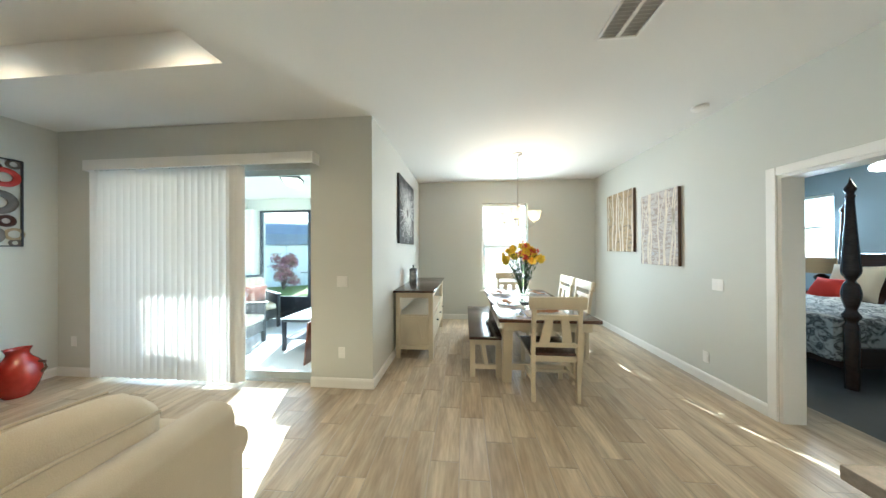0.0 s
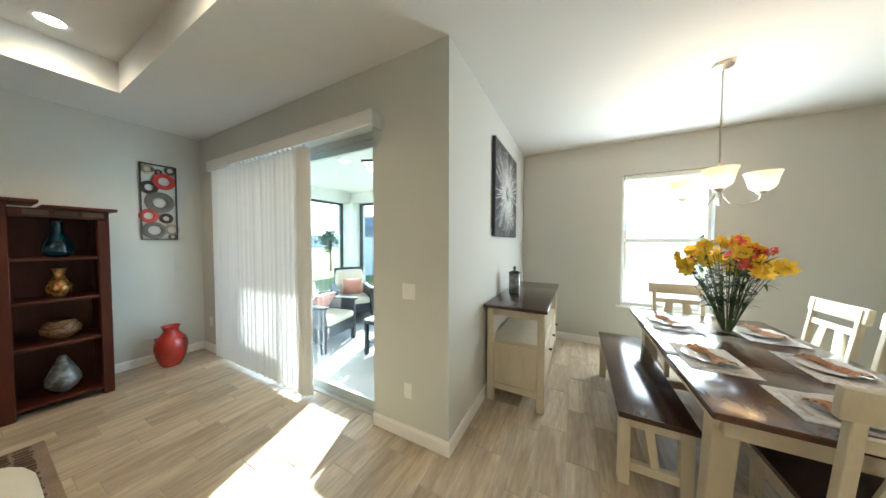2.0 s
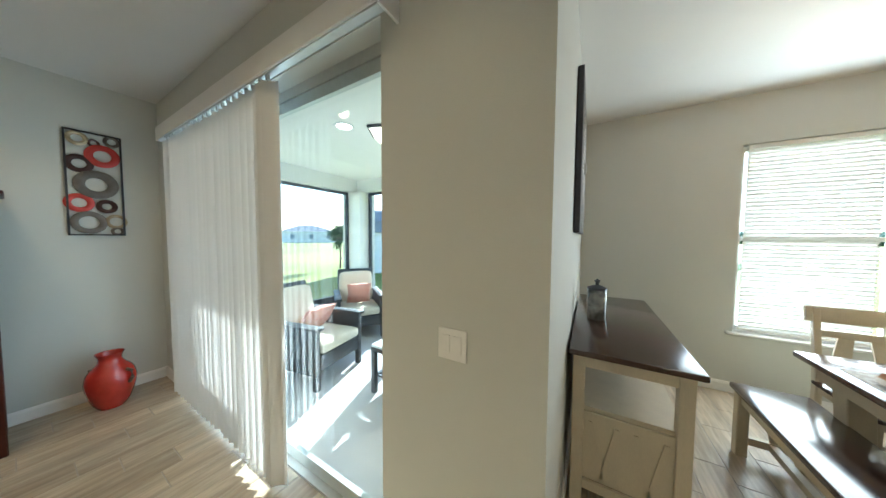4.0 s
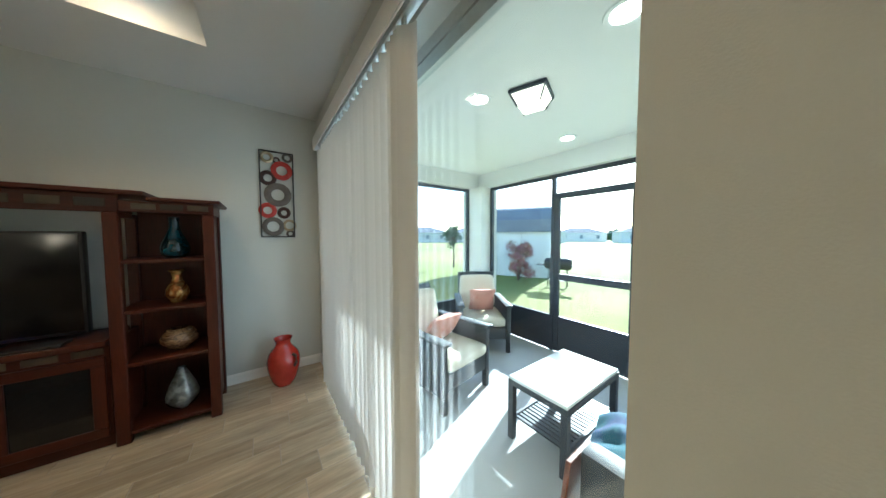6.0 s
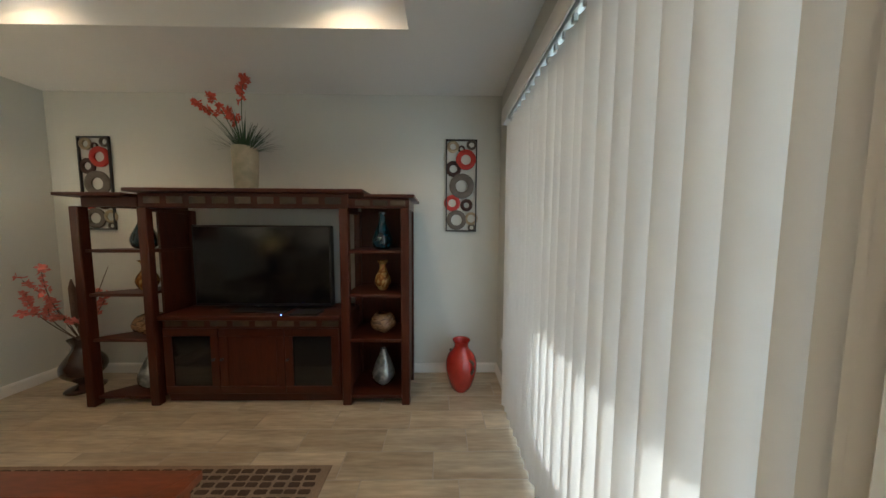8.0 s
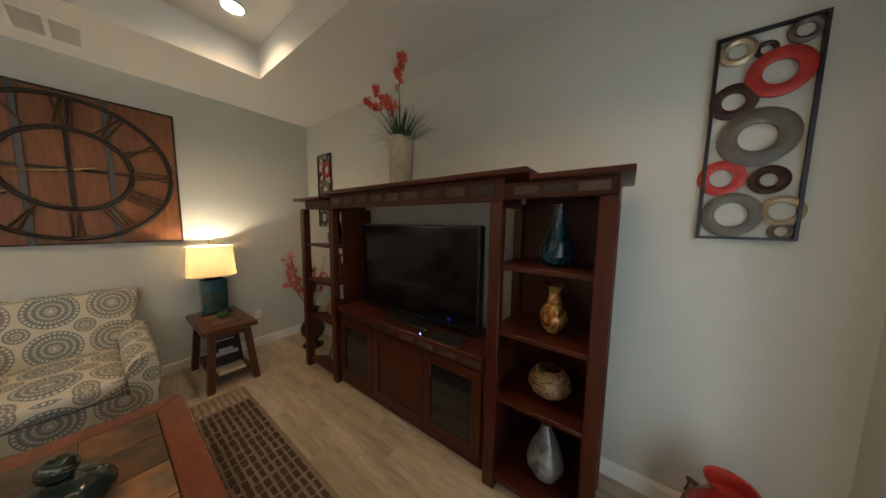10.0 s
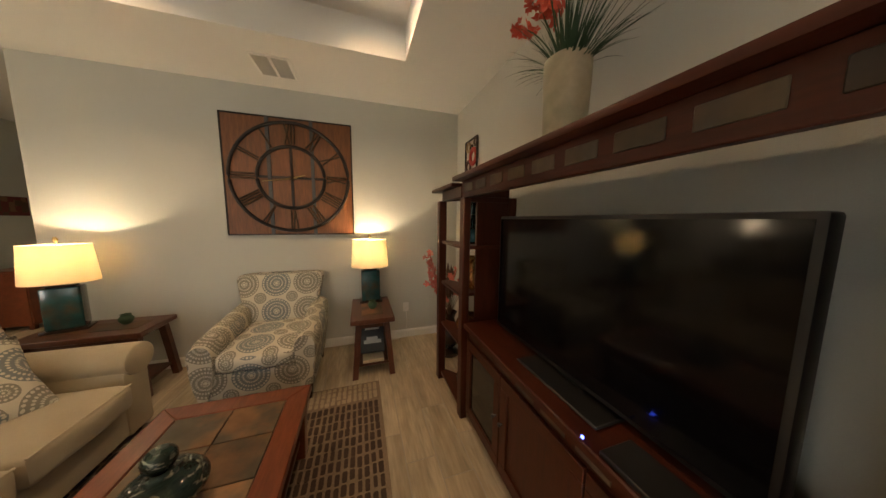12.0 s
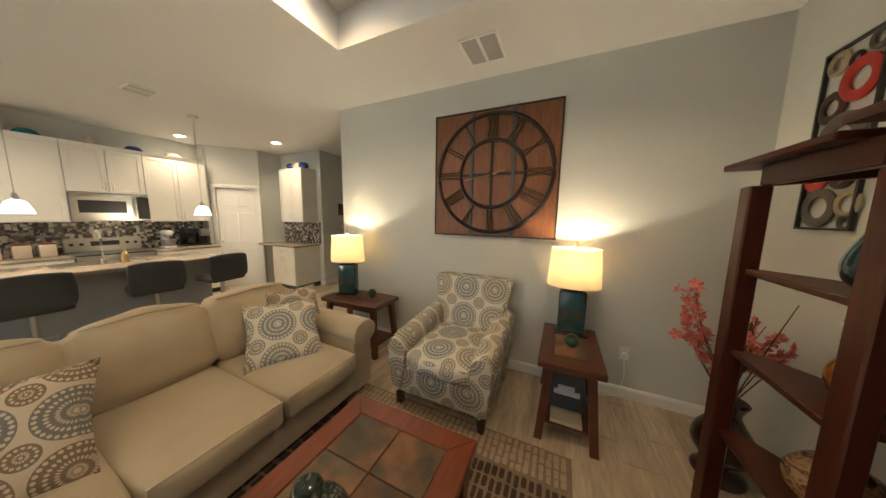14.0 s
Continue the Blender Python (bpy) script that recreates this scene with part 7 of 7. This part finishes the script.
part("body", box(-0.18, 0.19, -0.40, 0.40, 0.06, 0.78, 0.005), "redwood", t)
part("top", box(-0.20, 0.20, -0.43, 0.43, 0.78, 0.81, 0.006), "redwood", t)
for y in (-0.2, 0.2):
    part("door", box(-0.195, -0.18, y - 0.19, y + 0.19, 0.10, 0.74, 0.003), "redwood", t)
for sx in (-0.15, 0.16):
    for sy in (-0.35, 0.35):
        part("foot", box(sx - 0.025, sx + 0.025, sy - 0.025, sy + 0.025, 0, 0.06), "redwood", t)

# ---- lanai ----
LZ = -0.03


def patio_chair(x, y, rz, label, width=0.62):
    t = thing("patio_chair", label, "patio chair", x, y, LZ, rz)
    hw = width / 2
    for s in (-1, 1):
        part("arm_side", box(s * hw - 0.03, s * hw + 0.03, -0.36, 0.36, 0.14, 0.60, 0.02, 2), "wicker", t)
        part("armrest", box(s * hw - 0.05, s * hw + 0.05, -0.38, 0.39, 0.60, 0.635, 0.012, 2), "wicker", t)
        for yy in (-0.33, 0.33):
            part("leg", box(s * hw - 0.025, s * hw + 0.025, yy - 0.025, yy + 0.025, 0, 0.14), "wicker", t, smooth=False)
    part("seat_base", box(-hw + 0.03, hw - 0.03, -0.34, 0.35, 0.18, 0.34, 0.01), "wicker", t)
    part("backrest", box(-hw + 0.02, hw - 0.02, -0.035, 0.03, 0.30, 0.98, 0.02, 2, m=pose(0, -0.30, 0, 12, 0, 0)), "wicker", t)
    part("seat_cushion", soft_box(-hw + 0.035, hw - 0.035, -0.27, 0.38, 0.345, 0.46, 0.04, 0.012, 8, 1, 0.004), "cushion", t, "cream seat cushion")
    part("back_cushion", soft_box(-hw + 0.05, hw - 0.05, -0.05, 0.06, 0.44, 0.93, 0.04, 0.015, 8, 2, 0.004, m=pose(0, -0.22, 0, 12, 0, 0)), "cushion", t, "cream back cushion")
    return t


patio_chair(-4.62, 5.18, -125, "dark wicker patio chair with cream cushions")
patio_chair(-4.10, 4.12, -80, "dark wicker patio chair with cream cushions")
M["coralcloth"] = pattern("coral_swirl_cloth", "marble", [(0.50, 0.12, 0.08), (0.62, 0.38, 0.30), (0.45, 0.09, 0.07)], 14, 0.9, 0.1)
throw_pillow("outdoor_pillow", "coral swirl-print pillow on the patio chair", -4.56, 5.14, 0.61, 0, -64, -35, "coralcloth", 0.36)
throw_pillow("outdoor_pillow", "coral swirl-print pillow on the patio chair", -4.10, 4.12, 0.57, 0, -50, 8, "coralcloth", 0.36)


def loveseat():
    t = thing("patio_loveseat", "dark wicker loveseat piled with cream cushions", "patio sofa", -2.17, 4.45, LZ)
    part("seat_base", box(-0.36, 0.36, -0.62, 0.62, 0.16, 0.34, 0.015), "wicker", t)
    part("backrest", box(0.28, 0.37, -0.66, 0.66, 0.16, 0.90, 0.02, 2), "wicker", t)
    for s in (-1, 1):
        part("arm", box(-0.37, 0.30, s * 0.65 - 0.06, s * 0.65 + 0.06, 0.10, 0.60, 0.03, 2), "wicker", t)
        for x in (-0.32, 0.32):
            part("leg", box(x - 0.03, x + 0.03, s * 0.62 - 0.03, s * 0.62 + 0.03, 0, 0.16), "wicker", t, smooth=False)
        part("seat_cushion", soft_box(-0.38, 0.27, s * 0.295 - 0.285, s * 0.295 + 0.285, 0.345, 0.47, 0.045, 0.02, 8, s + 3, 0.008), "cushion", t, "cream seat cushion")
        part("back_cushion", soft_box(0.12, 0.28, s * 0.295 - 0.28, s * 0.295 + 0.28, 0.46, 0.90, 0.05, 0.03, 8, s + 9, 0.008), "cushion", t, "cream back cushion")


loveseat()
M["tealcloth"] = mat("teal_blanket", (0.03, 0.10, 0.13), 0.9, vary=0.2, grain=120, blot=6, bump=0.2, color2=(0.03, 0.05, 0.12))
bm = bmesh.new()
bmesh.ops.create_grid(bm, x_segments=24, y_segments=16, size=1)
for v in bm.verts:
    a, b = v.co.x, v.co.y
    v.co = Vector((a * 0.36, b * 0.22, 0.02 + 0.03 * noise.noise(Vector((a * 3, b * 3, 1))) + 0.012 * math.sin(9 * a + 3 * b) - (0.25 * max(0, -a - 0.72))))
bmesh.ops.solidify(bm, geom=bm.faces[:], thickness=0.014)
solo("throw_blanket", bm, "tealcloth", "crumpled teal and blue blanket on the loveseat", "blanket", -2.26, 4.10, LZ + 0.52, 12)
throw_pillow("outdoor_pillow", "cream pillow heaped on the loveseat", -2.26, 4.38, 0.56, 0, -28, 12, "cushion", 0.46)


def patio_table():
    t = thing("patio_table", "dark metal patio coffee table with a pale top", "patio table", -3.02, 4.52, LZ)
    hx, hy = 0.225, 0.385
    M["paletop"] = mat("pale_tile_top", (0.72, 0.72, 0.70), 0.25, vary=0.05, grain=60)
    part("top", box(-hx, hx, -hy, hy, 0.455, 0.48, 0.006, 2), "paletop", t)
    for s in (-1, 1):
        part("rim", box(s * (hx - 0.01) - 0.015, s * (hx - 0.01) + 0.015, -hy, hy, 0.415, 0.454), "wicker", t, smooth=False)
        part("rim", box(-hx + 0.025, hx - 0.025, s * (hy - 0.012) - 0.012, s * (hy - 0.012) + 0.012, 0.415, 0.454), "wicker", t, smooth=False)
        for u in (-1, 1):
            part("leg", box(s * (hx - 0.02) - 0.022, s * (hx - 0.02) + 0.022, u * (hy - 0.02) - 0.022, u * (hy - 0.02) + 0.022, 0, 0.415), "bronze", t, smooth=False)
        part("shelf_rail", box(s * (hx - 0.02) - 0.012, s * (hx - 0.02) + 0.012, -hy + 0.05, hy - 0.05, 0.14, 0.17), "bronze", t, smooth=False)
    for k in range(18):
        y = -hy + 0.06 + k * (2 * hy - 0.12) / 17
        part("shelf_slat", box(-hx + 0.032, hx - 0.032, y - 0.012, y + 0.012, 0.148, 0.162), "bronze", t, smooth=False)


patio_table()
# easel-like folded board and lamp fixtures
solo("folded_tray", box(-0.012, 0.012, -0.10, 0.10, 0, 0.55, 0.004, m=pose(0, 0, 0, 0, 6, 0)), "redwood", "orange-brown wooden tray leaning on the loveseat", "tray", -2.62, 3.80, LZ)
t = thing("porch_light", "square bronze flush-mount porch light, lit", "ceiling light", -3.17, 4.26, 2.53, 20)
part("plate", box(-0.13, 0.13, -0.13, 0.13, -0.03, -0.0005, 0.006), "bronze", t)
M["lantern"] = glow("lantern_glass", (1.0, 0.88, 0.64), 0.9)
bm = bmesh.new()
vs = [[bm.verts.new((sx * r, sy * r, z)) for sx, sy in ((-1, -1), (1, -1), (1, 1), (-1, 1))] for r, z in ((0.115, -0.03), (0.075, -0.11))]
for k in range(4):
    bm.faces.new((vs[0][k], vs[0][(k + 1) % 4], vs[1][(k + 1) % 4], vs[1][k]))
bm.faces.new(vs[1])
part("glass", bm, "lantern", t, "glowing glass panes", smooth=False)
for sx, sy in ((-1, -1), (1, -1), (1, 1), (-1, 1)):
    part("rib", tube([(0.117 * sx, 0.117 * sy, -0.03), (0.077 * sx, 0.077 * sy, -0.112)], 0.007, 6), "bronze", t)
for x, y in ((-3.46, 4.02), (-2.52, 4.05), (-3.46, 5.30), (-2.52, 5.34)):
    can_light(x, y, 2.53, 0)

# ---- outside ----
GZ = -0.17
M["shedwall"] = mat("white_shed_siding", (0.80, 0.80, 0.78), 0.7, vary=0.05, grain=30, stretch=(1, 1, 8))
# house panes: the sky's reflection is put into the base colour
M["housepane"] = mat("sky_reflecting_glass", (0.22, 0.27, 0.31), 0.08, vary=0.1, bump=0.0)
M["shingle"] = mat("grey_shingle", (0.20, 0.21, 0.23), 0.9, vary=0.25, grain=20, blot=4, bump=0.3)
M["peach"] = mat("peach_stucco", (0.66, 0.33, 0.20), 0.9, vary=0.06, grain=90, bump=0.2)
t = thing("garden_shed", "white barn-style garden shed with a grey roof", "shed", -9.6, 12.2, GZ, 28)
part("wall", box(-1.6, 1.6, -1.2, 1.2, 0, 1.9), "shedwall", t, smooth=False)
bm = prism([(-1.35, 1.85), (-1.2, 2.35), (-0.6, 2.85), (0, 3.0), (0.6, 2.85), (1.2, 2.35), (1.35, 1.85)], -1.7, 1.7, "x")
part("roof", bm, "shingle", t, smooth=False)
part("door", box(-0.5, 0.5, -1.23, -1.2, 0.05, 1.8), "trim", t, smooth=False)
for x in (-0.52, 0.5):
    part("door_trim", box(x, x + 0.04, -1.25, -1.23, 0.0, 1.85), "alu", t, smooth=False)


def leafy(name, label, x, y, h, r, z0, leafmat, seed, n=900, leaf=0.06, blossommat=None, trunk=0.0):
    """A shrub or small tree: stems, many small leaves in uneven clumps."""
    rng = random.Random(seed)
    t = thing(name, label, "tree" if trunk else "shrub", x, y, GZ)
    st, lf = bmesh.new(), bmesh.new()
    clumps = []
    for i in range(16):
        a = rng.uniform(0, 2 * math.pi)
        rr = r * math.sqrt(rng.random()) * 0.85
        z = z0 + (h - z0) * rng.uniform(0.1, 0.95)
        rr *= 1.1 - 0.5 * (z - z0) / (h - z0)
        c = Vector((rr * math.cos(a), rr * math.sin(a), z))
        clumps.append((c, rng.uniform(0.22, 0.42) * r))
        stem((0, 0, trunk * 0.9), c, (0, 0, 0.05 * h), 0.018 if trunk else 0.012, st, 5)
    if trunk:
        tube([(0, 0, 0), (0.02, 0.01, trunk * 0.5), (0, 0, trunk)], 0.05, 8, st, r1=0.03)
    for i in range(n):
        c, cr = clumps[rng.randrange(len(clumps))]
        d = Vector((rng.gauss(0, 1), rng.gauss(0, 1), rng.gauss(0, 1))).normalized() * cr * rng.uniform(0.4, 1.15)
        p = c + d
        u = Vector((rng.uniform(-1, 1), rng.uniform(-1, 1), rng.uniform(-1, 1))).normalized()
        v = u.cross(d).normalized()
        s = leaf * rng.uniform(0.6, 1.3)
        lf.faces.new([lf.verts.new(q) for q in (p - u * s, p + v * s * 0.5, p + u * s, p - v * s * 0.5)])
    part("trunk" if trunk else "stems", st, "twig", t)
    part("crown", lf, leafmat, t, smooth=False)
    return t


M["pinkleaf"] = mat("pink_bush_leaf", (0.40, 0.12, 0.18), 0.7, vary=0.35, grain=30, blot=8, color2=(0.30, 0.20, 0.12))
M["greyleaf"] = mat("grey_green_leaf", (0.16, 0.19, 0.14), 0.7, vary=0.3, grain=30, blot=6)
leafy("flowering_bush", "pink-leaved bush beside the shed", -8.0, 10.4, 1.45, 0.70, 0.12, "pinkleaf", 1, 2800, 0.045)
leafy("ornamental_shrub", "grey-green ornamental shrub in a gravel bed", -2.55, 9.8, 1.9, 0.74, 0.25, "greyleaf", 2, 2600, 0.06)
leafy("young_tree", "small round green lawn tree", -12.9, 11.2, 2.2, 0.65, 1.1, "leaf", 3, 1300, 0.06, None, 1.15)
solo("gravel_bed", lathe([(0.95, 0.0), (0.92, 0.05), (0.8, 0.07), (0.01, 0.08)], 36, wob=0.02), mat("white_gravel", (0.62, 0.60, 0.56), 0.9, vary=0.3, grain=60, blot=20, bump=0.6), "round white gravel bed in the lawn", "gravel bed", -2.65, 9.8, GZ)
t = thing("barbecue_grill", "black barrel barbecue grill on legs", "grill", -6.55, 10.6, GZ, 20)
t.scale = (0.7, 0.7, 0.8)
part("barrel", lathe(curve_profile([(0.05, -0.55), (0.22, -0.54), (0.24, 0), (0.22, 0.54), (0.05, 0.55)]), 18, m=pose(0, 0, 0.95, 0, 90, 0)), "black", t)
for sx in (-0.4, 0.4):
    for sy in (-0.22, 0.22):
        part("leg", tube([(sx, sy * 0.7, 0.85), (sx, sy, 0)], 0.02, 6), "black", t)
part("side_shelf", box(-0.95, -0.55, -0.2, 0.2, 0.88, 0.91), "black", t, smooth=False)
part("side_shelf", box(0.55, 0.95, -0.2, 0.2, 0.88, 0.91), "black", t, smooth=False)
part("bottom_shelf", box(-0.4, 0.4, -0.15, 0.15, 0.25, 0.27), "black", t, smooth=False)


def house(x, y, rz, l, w, h, wallm, label, name="house", roof_h=1.6, wins=3):
    t = thing(name, label, "house", x, y, GZ, rz)
    part("wall", box(0, l, 0, w, 0, h), wallm, t, smooth=False)
    bm = bmesh.new()
    o = 0.45
    e = [bm.verts.new(p) for p in ((-o, -o, h), (l + o, -o, h), (l + o, w + o, h), (-o, w + o, h))]
    r = [bm.verts.new(p) for p in ((w * 0.5, w / 2, h + roof_h), (l - w * 0.5, w / 2, h + roof_h))]
    for f in ((e[0], e[1], r[1], r[0]), (e[2], e[3], r[0], r[1]), (e[1], e[2], r[1]), (e[3], e[0], r[0]), (e[3], e[2], e[1], e[0])):
        bm.faces.new(f)
    part("roof", bm, "shingle", t, smooth=False)
    part("fascia", box(-o, l + o, -o - 0.02, -o, h - 0.14, h + 0.04), "trim", t, smooth=False)
    for k in range(wins):
        a = l * (k + 0.5) / wins
        wd = part("window", box(a - 0.55, a + 0.55, -0.05, 0.0, 0.95, 2.15), "trim", t, "white window frame", smooth=False)
        part("pane", box(a - 0.47, a + 0.47, -0.06, -0.05, 1.03, 2.07), "housepane", wd, smooth=False)
    return t


house(-7.3, 23.5, 22, 15, 9, 2.75, "peach", "peach stucco neighbour house with a grey hip roof", wins=4)
rng = random.Random(12)
for k in range(9):
    a = radians(98 + k * 11)
    d = rng.uniform(70, 95)
    house(-2 + d * math.cos(a), 3 + d * math.sin(a), math.degrees(a) - 90 + rng.uniform(-15, 15), rng.uniform(11, 16), 9, 2.8, rng.choice(("shedwall", "stucco", "shedwall")), "distant pale single-storey house", roof_h=1.8, wins=3)
far = bmesh.new()
for k in range(420):
    a = radians(rng.uniform(60, 230))
    d = rng.uniform(120, 190)
    c = Vector((d * math.cos(a), d * math.sin(a), rng.uniform(0, 3.0)))
    t4 = bmesh.new()
    bmesh.ops.create_icosphere(t4, subdivisions=1, radius=rng.uniform(1.5, 3.2), matrix=Matrix.Translation(c))
    for v in t4.verts:
        v.co += Vector((rng.uniform(-0.7, 0.7), rng.uniform(-0.7, 0.7), rng.uniform(-0.7, 0.7)))
    merge(far, t4)
tagged(put(far, "far_trees", "darkleaf", None), "far dark tree line", "trees", "", "stuff")

# ---- bedroom ----
def bed():
    t = thing("four_poster_bed", "dark carved four-poster bed with black and white bedding", "bed", 0, 0, 0)
    x0, x1, y0, y1 = 3.32, 5.42, 3.56, 5.19
    prof = curve_profile([(0.055, 0), (0.06, 0.35), (0.062, 0.62), (0.045, 0.68), (0.075, 0.74), (0.045, 0.80), (0.06, 0.86), (0.078, 0.96), (0.06, 1.06), (0.035, 1.10), (0.075, 1.18), (0.07, 1.30), (0.05, 1.62), (0.034, 1.92), (0.045, 1.95), (0.03, 1.98), (0.05, 2.03), (0.018, 2.09), (0.004, 2.15)], 4)
    for x in (x0, x1):
        for y in (y0, y1):
            part("post", lathe([(r * 0.8, z) for r, z in prof], 20, m=pose(x, y, 0)), "espresso", t)
    part("footboard", box(x0 - 0.025, x0 + 0.025, y0 + 0.05, y1 - 0.05, 0.18, 0.52, 0.01), "espresso", t)
    part("headboard", box(x1 - 0.03, x1 + 0.03, y0 + 0.05, y1 - 0.05, 0.2, 1.35, 0.02), "espresso", t)
    for y in (y0, y1):
        part("side_rail", box(x0 + 0.05, x1 - 0.05, y - 0.025, y + 0.025, 0.22, 0.42, 0.006), "espresso", t)
    M["duvet"] = pattern("leaf_print_duvet", "marble", [(0.60, 0.60, 0.58), (0.62, 0.61, 0.58), (0.05, 0.06, 0.07), (0.55, 0.55, 0.53)], 7, 0.9, 0.2)
    part("mattress", soft_box(x0 + 0.03, x1 - 0.03, y0 + 0.04, y1 - 0.05, 0.30, 0.62, 0.06, 0.0, 8, 1, 0.004), "cushion", t)
    bm = soft_box(x0 - 0.11, x1 - 0.5, y0 + 0.04, y1 + 0.04, 0.24, 0.70, 0.07, 0.02, 14, 5, 0.03)
    part("duvet", bm, "duvet", t, "black and white leaf-print duvet")


bed()
M["redcloth"] = mat("red_cloth", (0.50, 0.03, 0.02), 0.9, vary=0.15, grain=200)
throw_pillow("bed_pillow", "red pillow propped on the bed", 4.92, 4.98, 0.80, 0, -58, 0, "redcloth", 0.40)
throw_pillow("bed_pillow", "cream pillow propped on the bed", 5.16, 4.90, 0.92, 0, -70, 0, "cushion", 0.55)
throw_pillow("bed_pillow", "dark printed pillow propped on the bed", 5.12, 4.32, 0.88, 0, -68, 8, "duvet", 0.45)
t = thing("nightstand", "dark wooden nightstand beside the bed", "nightstand", 5.80, 5.75)
part("body", box(-0.25, 0.25, -0.22, 0.22, 0.05, 0.64, 0.006), "espresso", t)
part("top", box(-0.27, 0.27, -0.24, 0.24, 0.64, 0.67, 0.006), "espresso", t)
part("base", box(-0.23, 0.23, -0.2, 0.2, 0.0, 0.05), "espresso", t)
t = thing("bedside_lamp", "bedside lamp with a wide tan shade", "lamp", 5.80, 5.75, 0.67)
part("stem", lathe(curve_profile([(0.10, 0), (0.095, 0.02), (0.03, 0.06), (0.06, 0.16), (0.09, 0.24), (0.03, 0.30)]), 20), "espresso", t)
part("shade", lathe([(0.28, 0.32), (0.25, 0.58), (0.245, 0.58), (0.275, 0.32), (0.28, 0.32)], 28), mat("tan_shade", (0.45, 0.33, 0.18), 0.8, vary=0.05, grain=200), t, "tan drum shade")
t = thing("window_2", "white-framed bedroom window with mini blinds", "window", -0.8, 9.95, 0.15, -90, kind="structure")
bm = bmesh.new()
for b in ((3.15, 3.19, 1.05, 2.3), (4.01, 4.05, 1.05, 2.3), (3.19, 4.01, 1.05, 1.1), (3.19, 4.01, 2.25, 2.3), (3.19, 4.01, 1.66, 1.70)):
    box(b[0], b[1], 7.05, 7.10, b[2], b[3], bm=bm)
part("window_frame", bm, "trim", t, smooth=False)
sl = None
for k in range(30):
    z = 1.08 + k * 0.04
    m = pose(3.60, 7.03, z, 12, 0, 0)
    if sl is None:
        sl = part("slat", box(-0.42, 0.42, -0.018, 0.018, -0.001, 0.001), "trim", t, smooth=False)
        sl.matrix_basis = m
    else:
        same_mesh(sl, t, m)
t = thing("ceiling_fan", "white ceiling fan with a glowing globe light", "ceiling fan", 4.75, 4.3, H)
part("rod", lathe([(0.015, -0.20), (0.015, -0.001)], 10), "nickel", t)
part("motor", lathe([(0.05, -0.20), (0.11, -0.22), (0.11, -0.29), (0.06, -0.31)], 24), "nickel", t)
for k in range(5):
    part("blade", box(0.12, 0.62, -0.06, 0.06, -0.255, -0.245, 0.003, m=pose(0, 0, 0, 0, 0, 72 * k + 20)), "cream", t)
part("globe", lathe(curve_profile([(0.06, -0.31), (0.13, -0.34), (0.12, -0.40), (0.004, -0.43)]), 24), glow("fan_globe", (1, 0.93, 0.8), 2.5), t, "glowing glass globe")
lamp("fan_light", "POINT", pose(4.75, 4.3, H - 0.50), 4, WARM, radius=0.1)

# dining window blind, lowered, slats open
t = thing("mini_blind", "white mini blind lowered over the dining window", "blinds")
part("head_rail", box(-0.175, 0.655, YB + 0.02, YB + 0.06, 2.335, 2.375, 0.003), "trim", t)
part("bottom_rail", box(-0.175, 0.655, YB + 0.025, YB + 0.055, 0.615, 0.635, 0.003), "trim", t)
sl = None
for k in range(46):
    m = pose(0.24, YB + 0.045, 0.655 + k * 0.0368, -52, 0, 0)
    if sl is None:
        sl = part("slat", box(-0.41, 0.345, -0.025, 0.025, -0.0008, 0.0008), "blind", t, smooth=False)
        sl.matrix_basis = m
    else:
        same_mesh(sl, t, m)
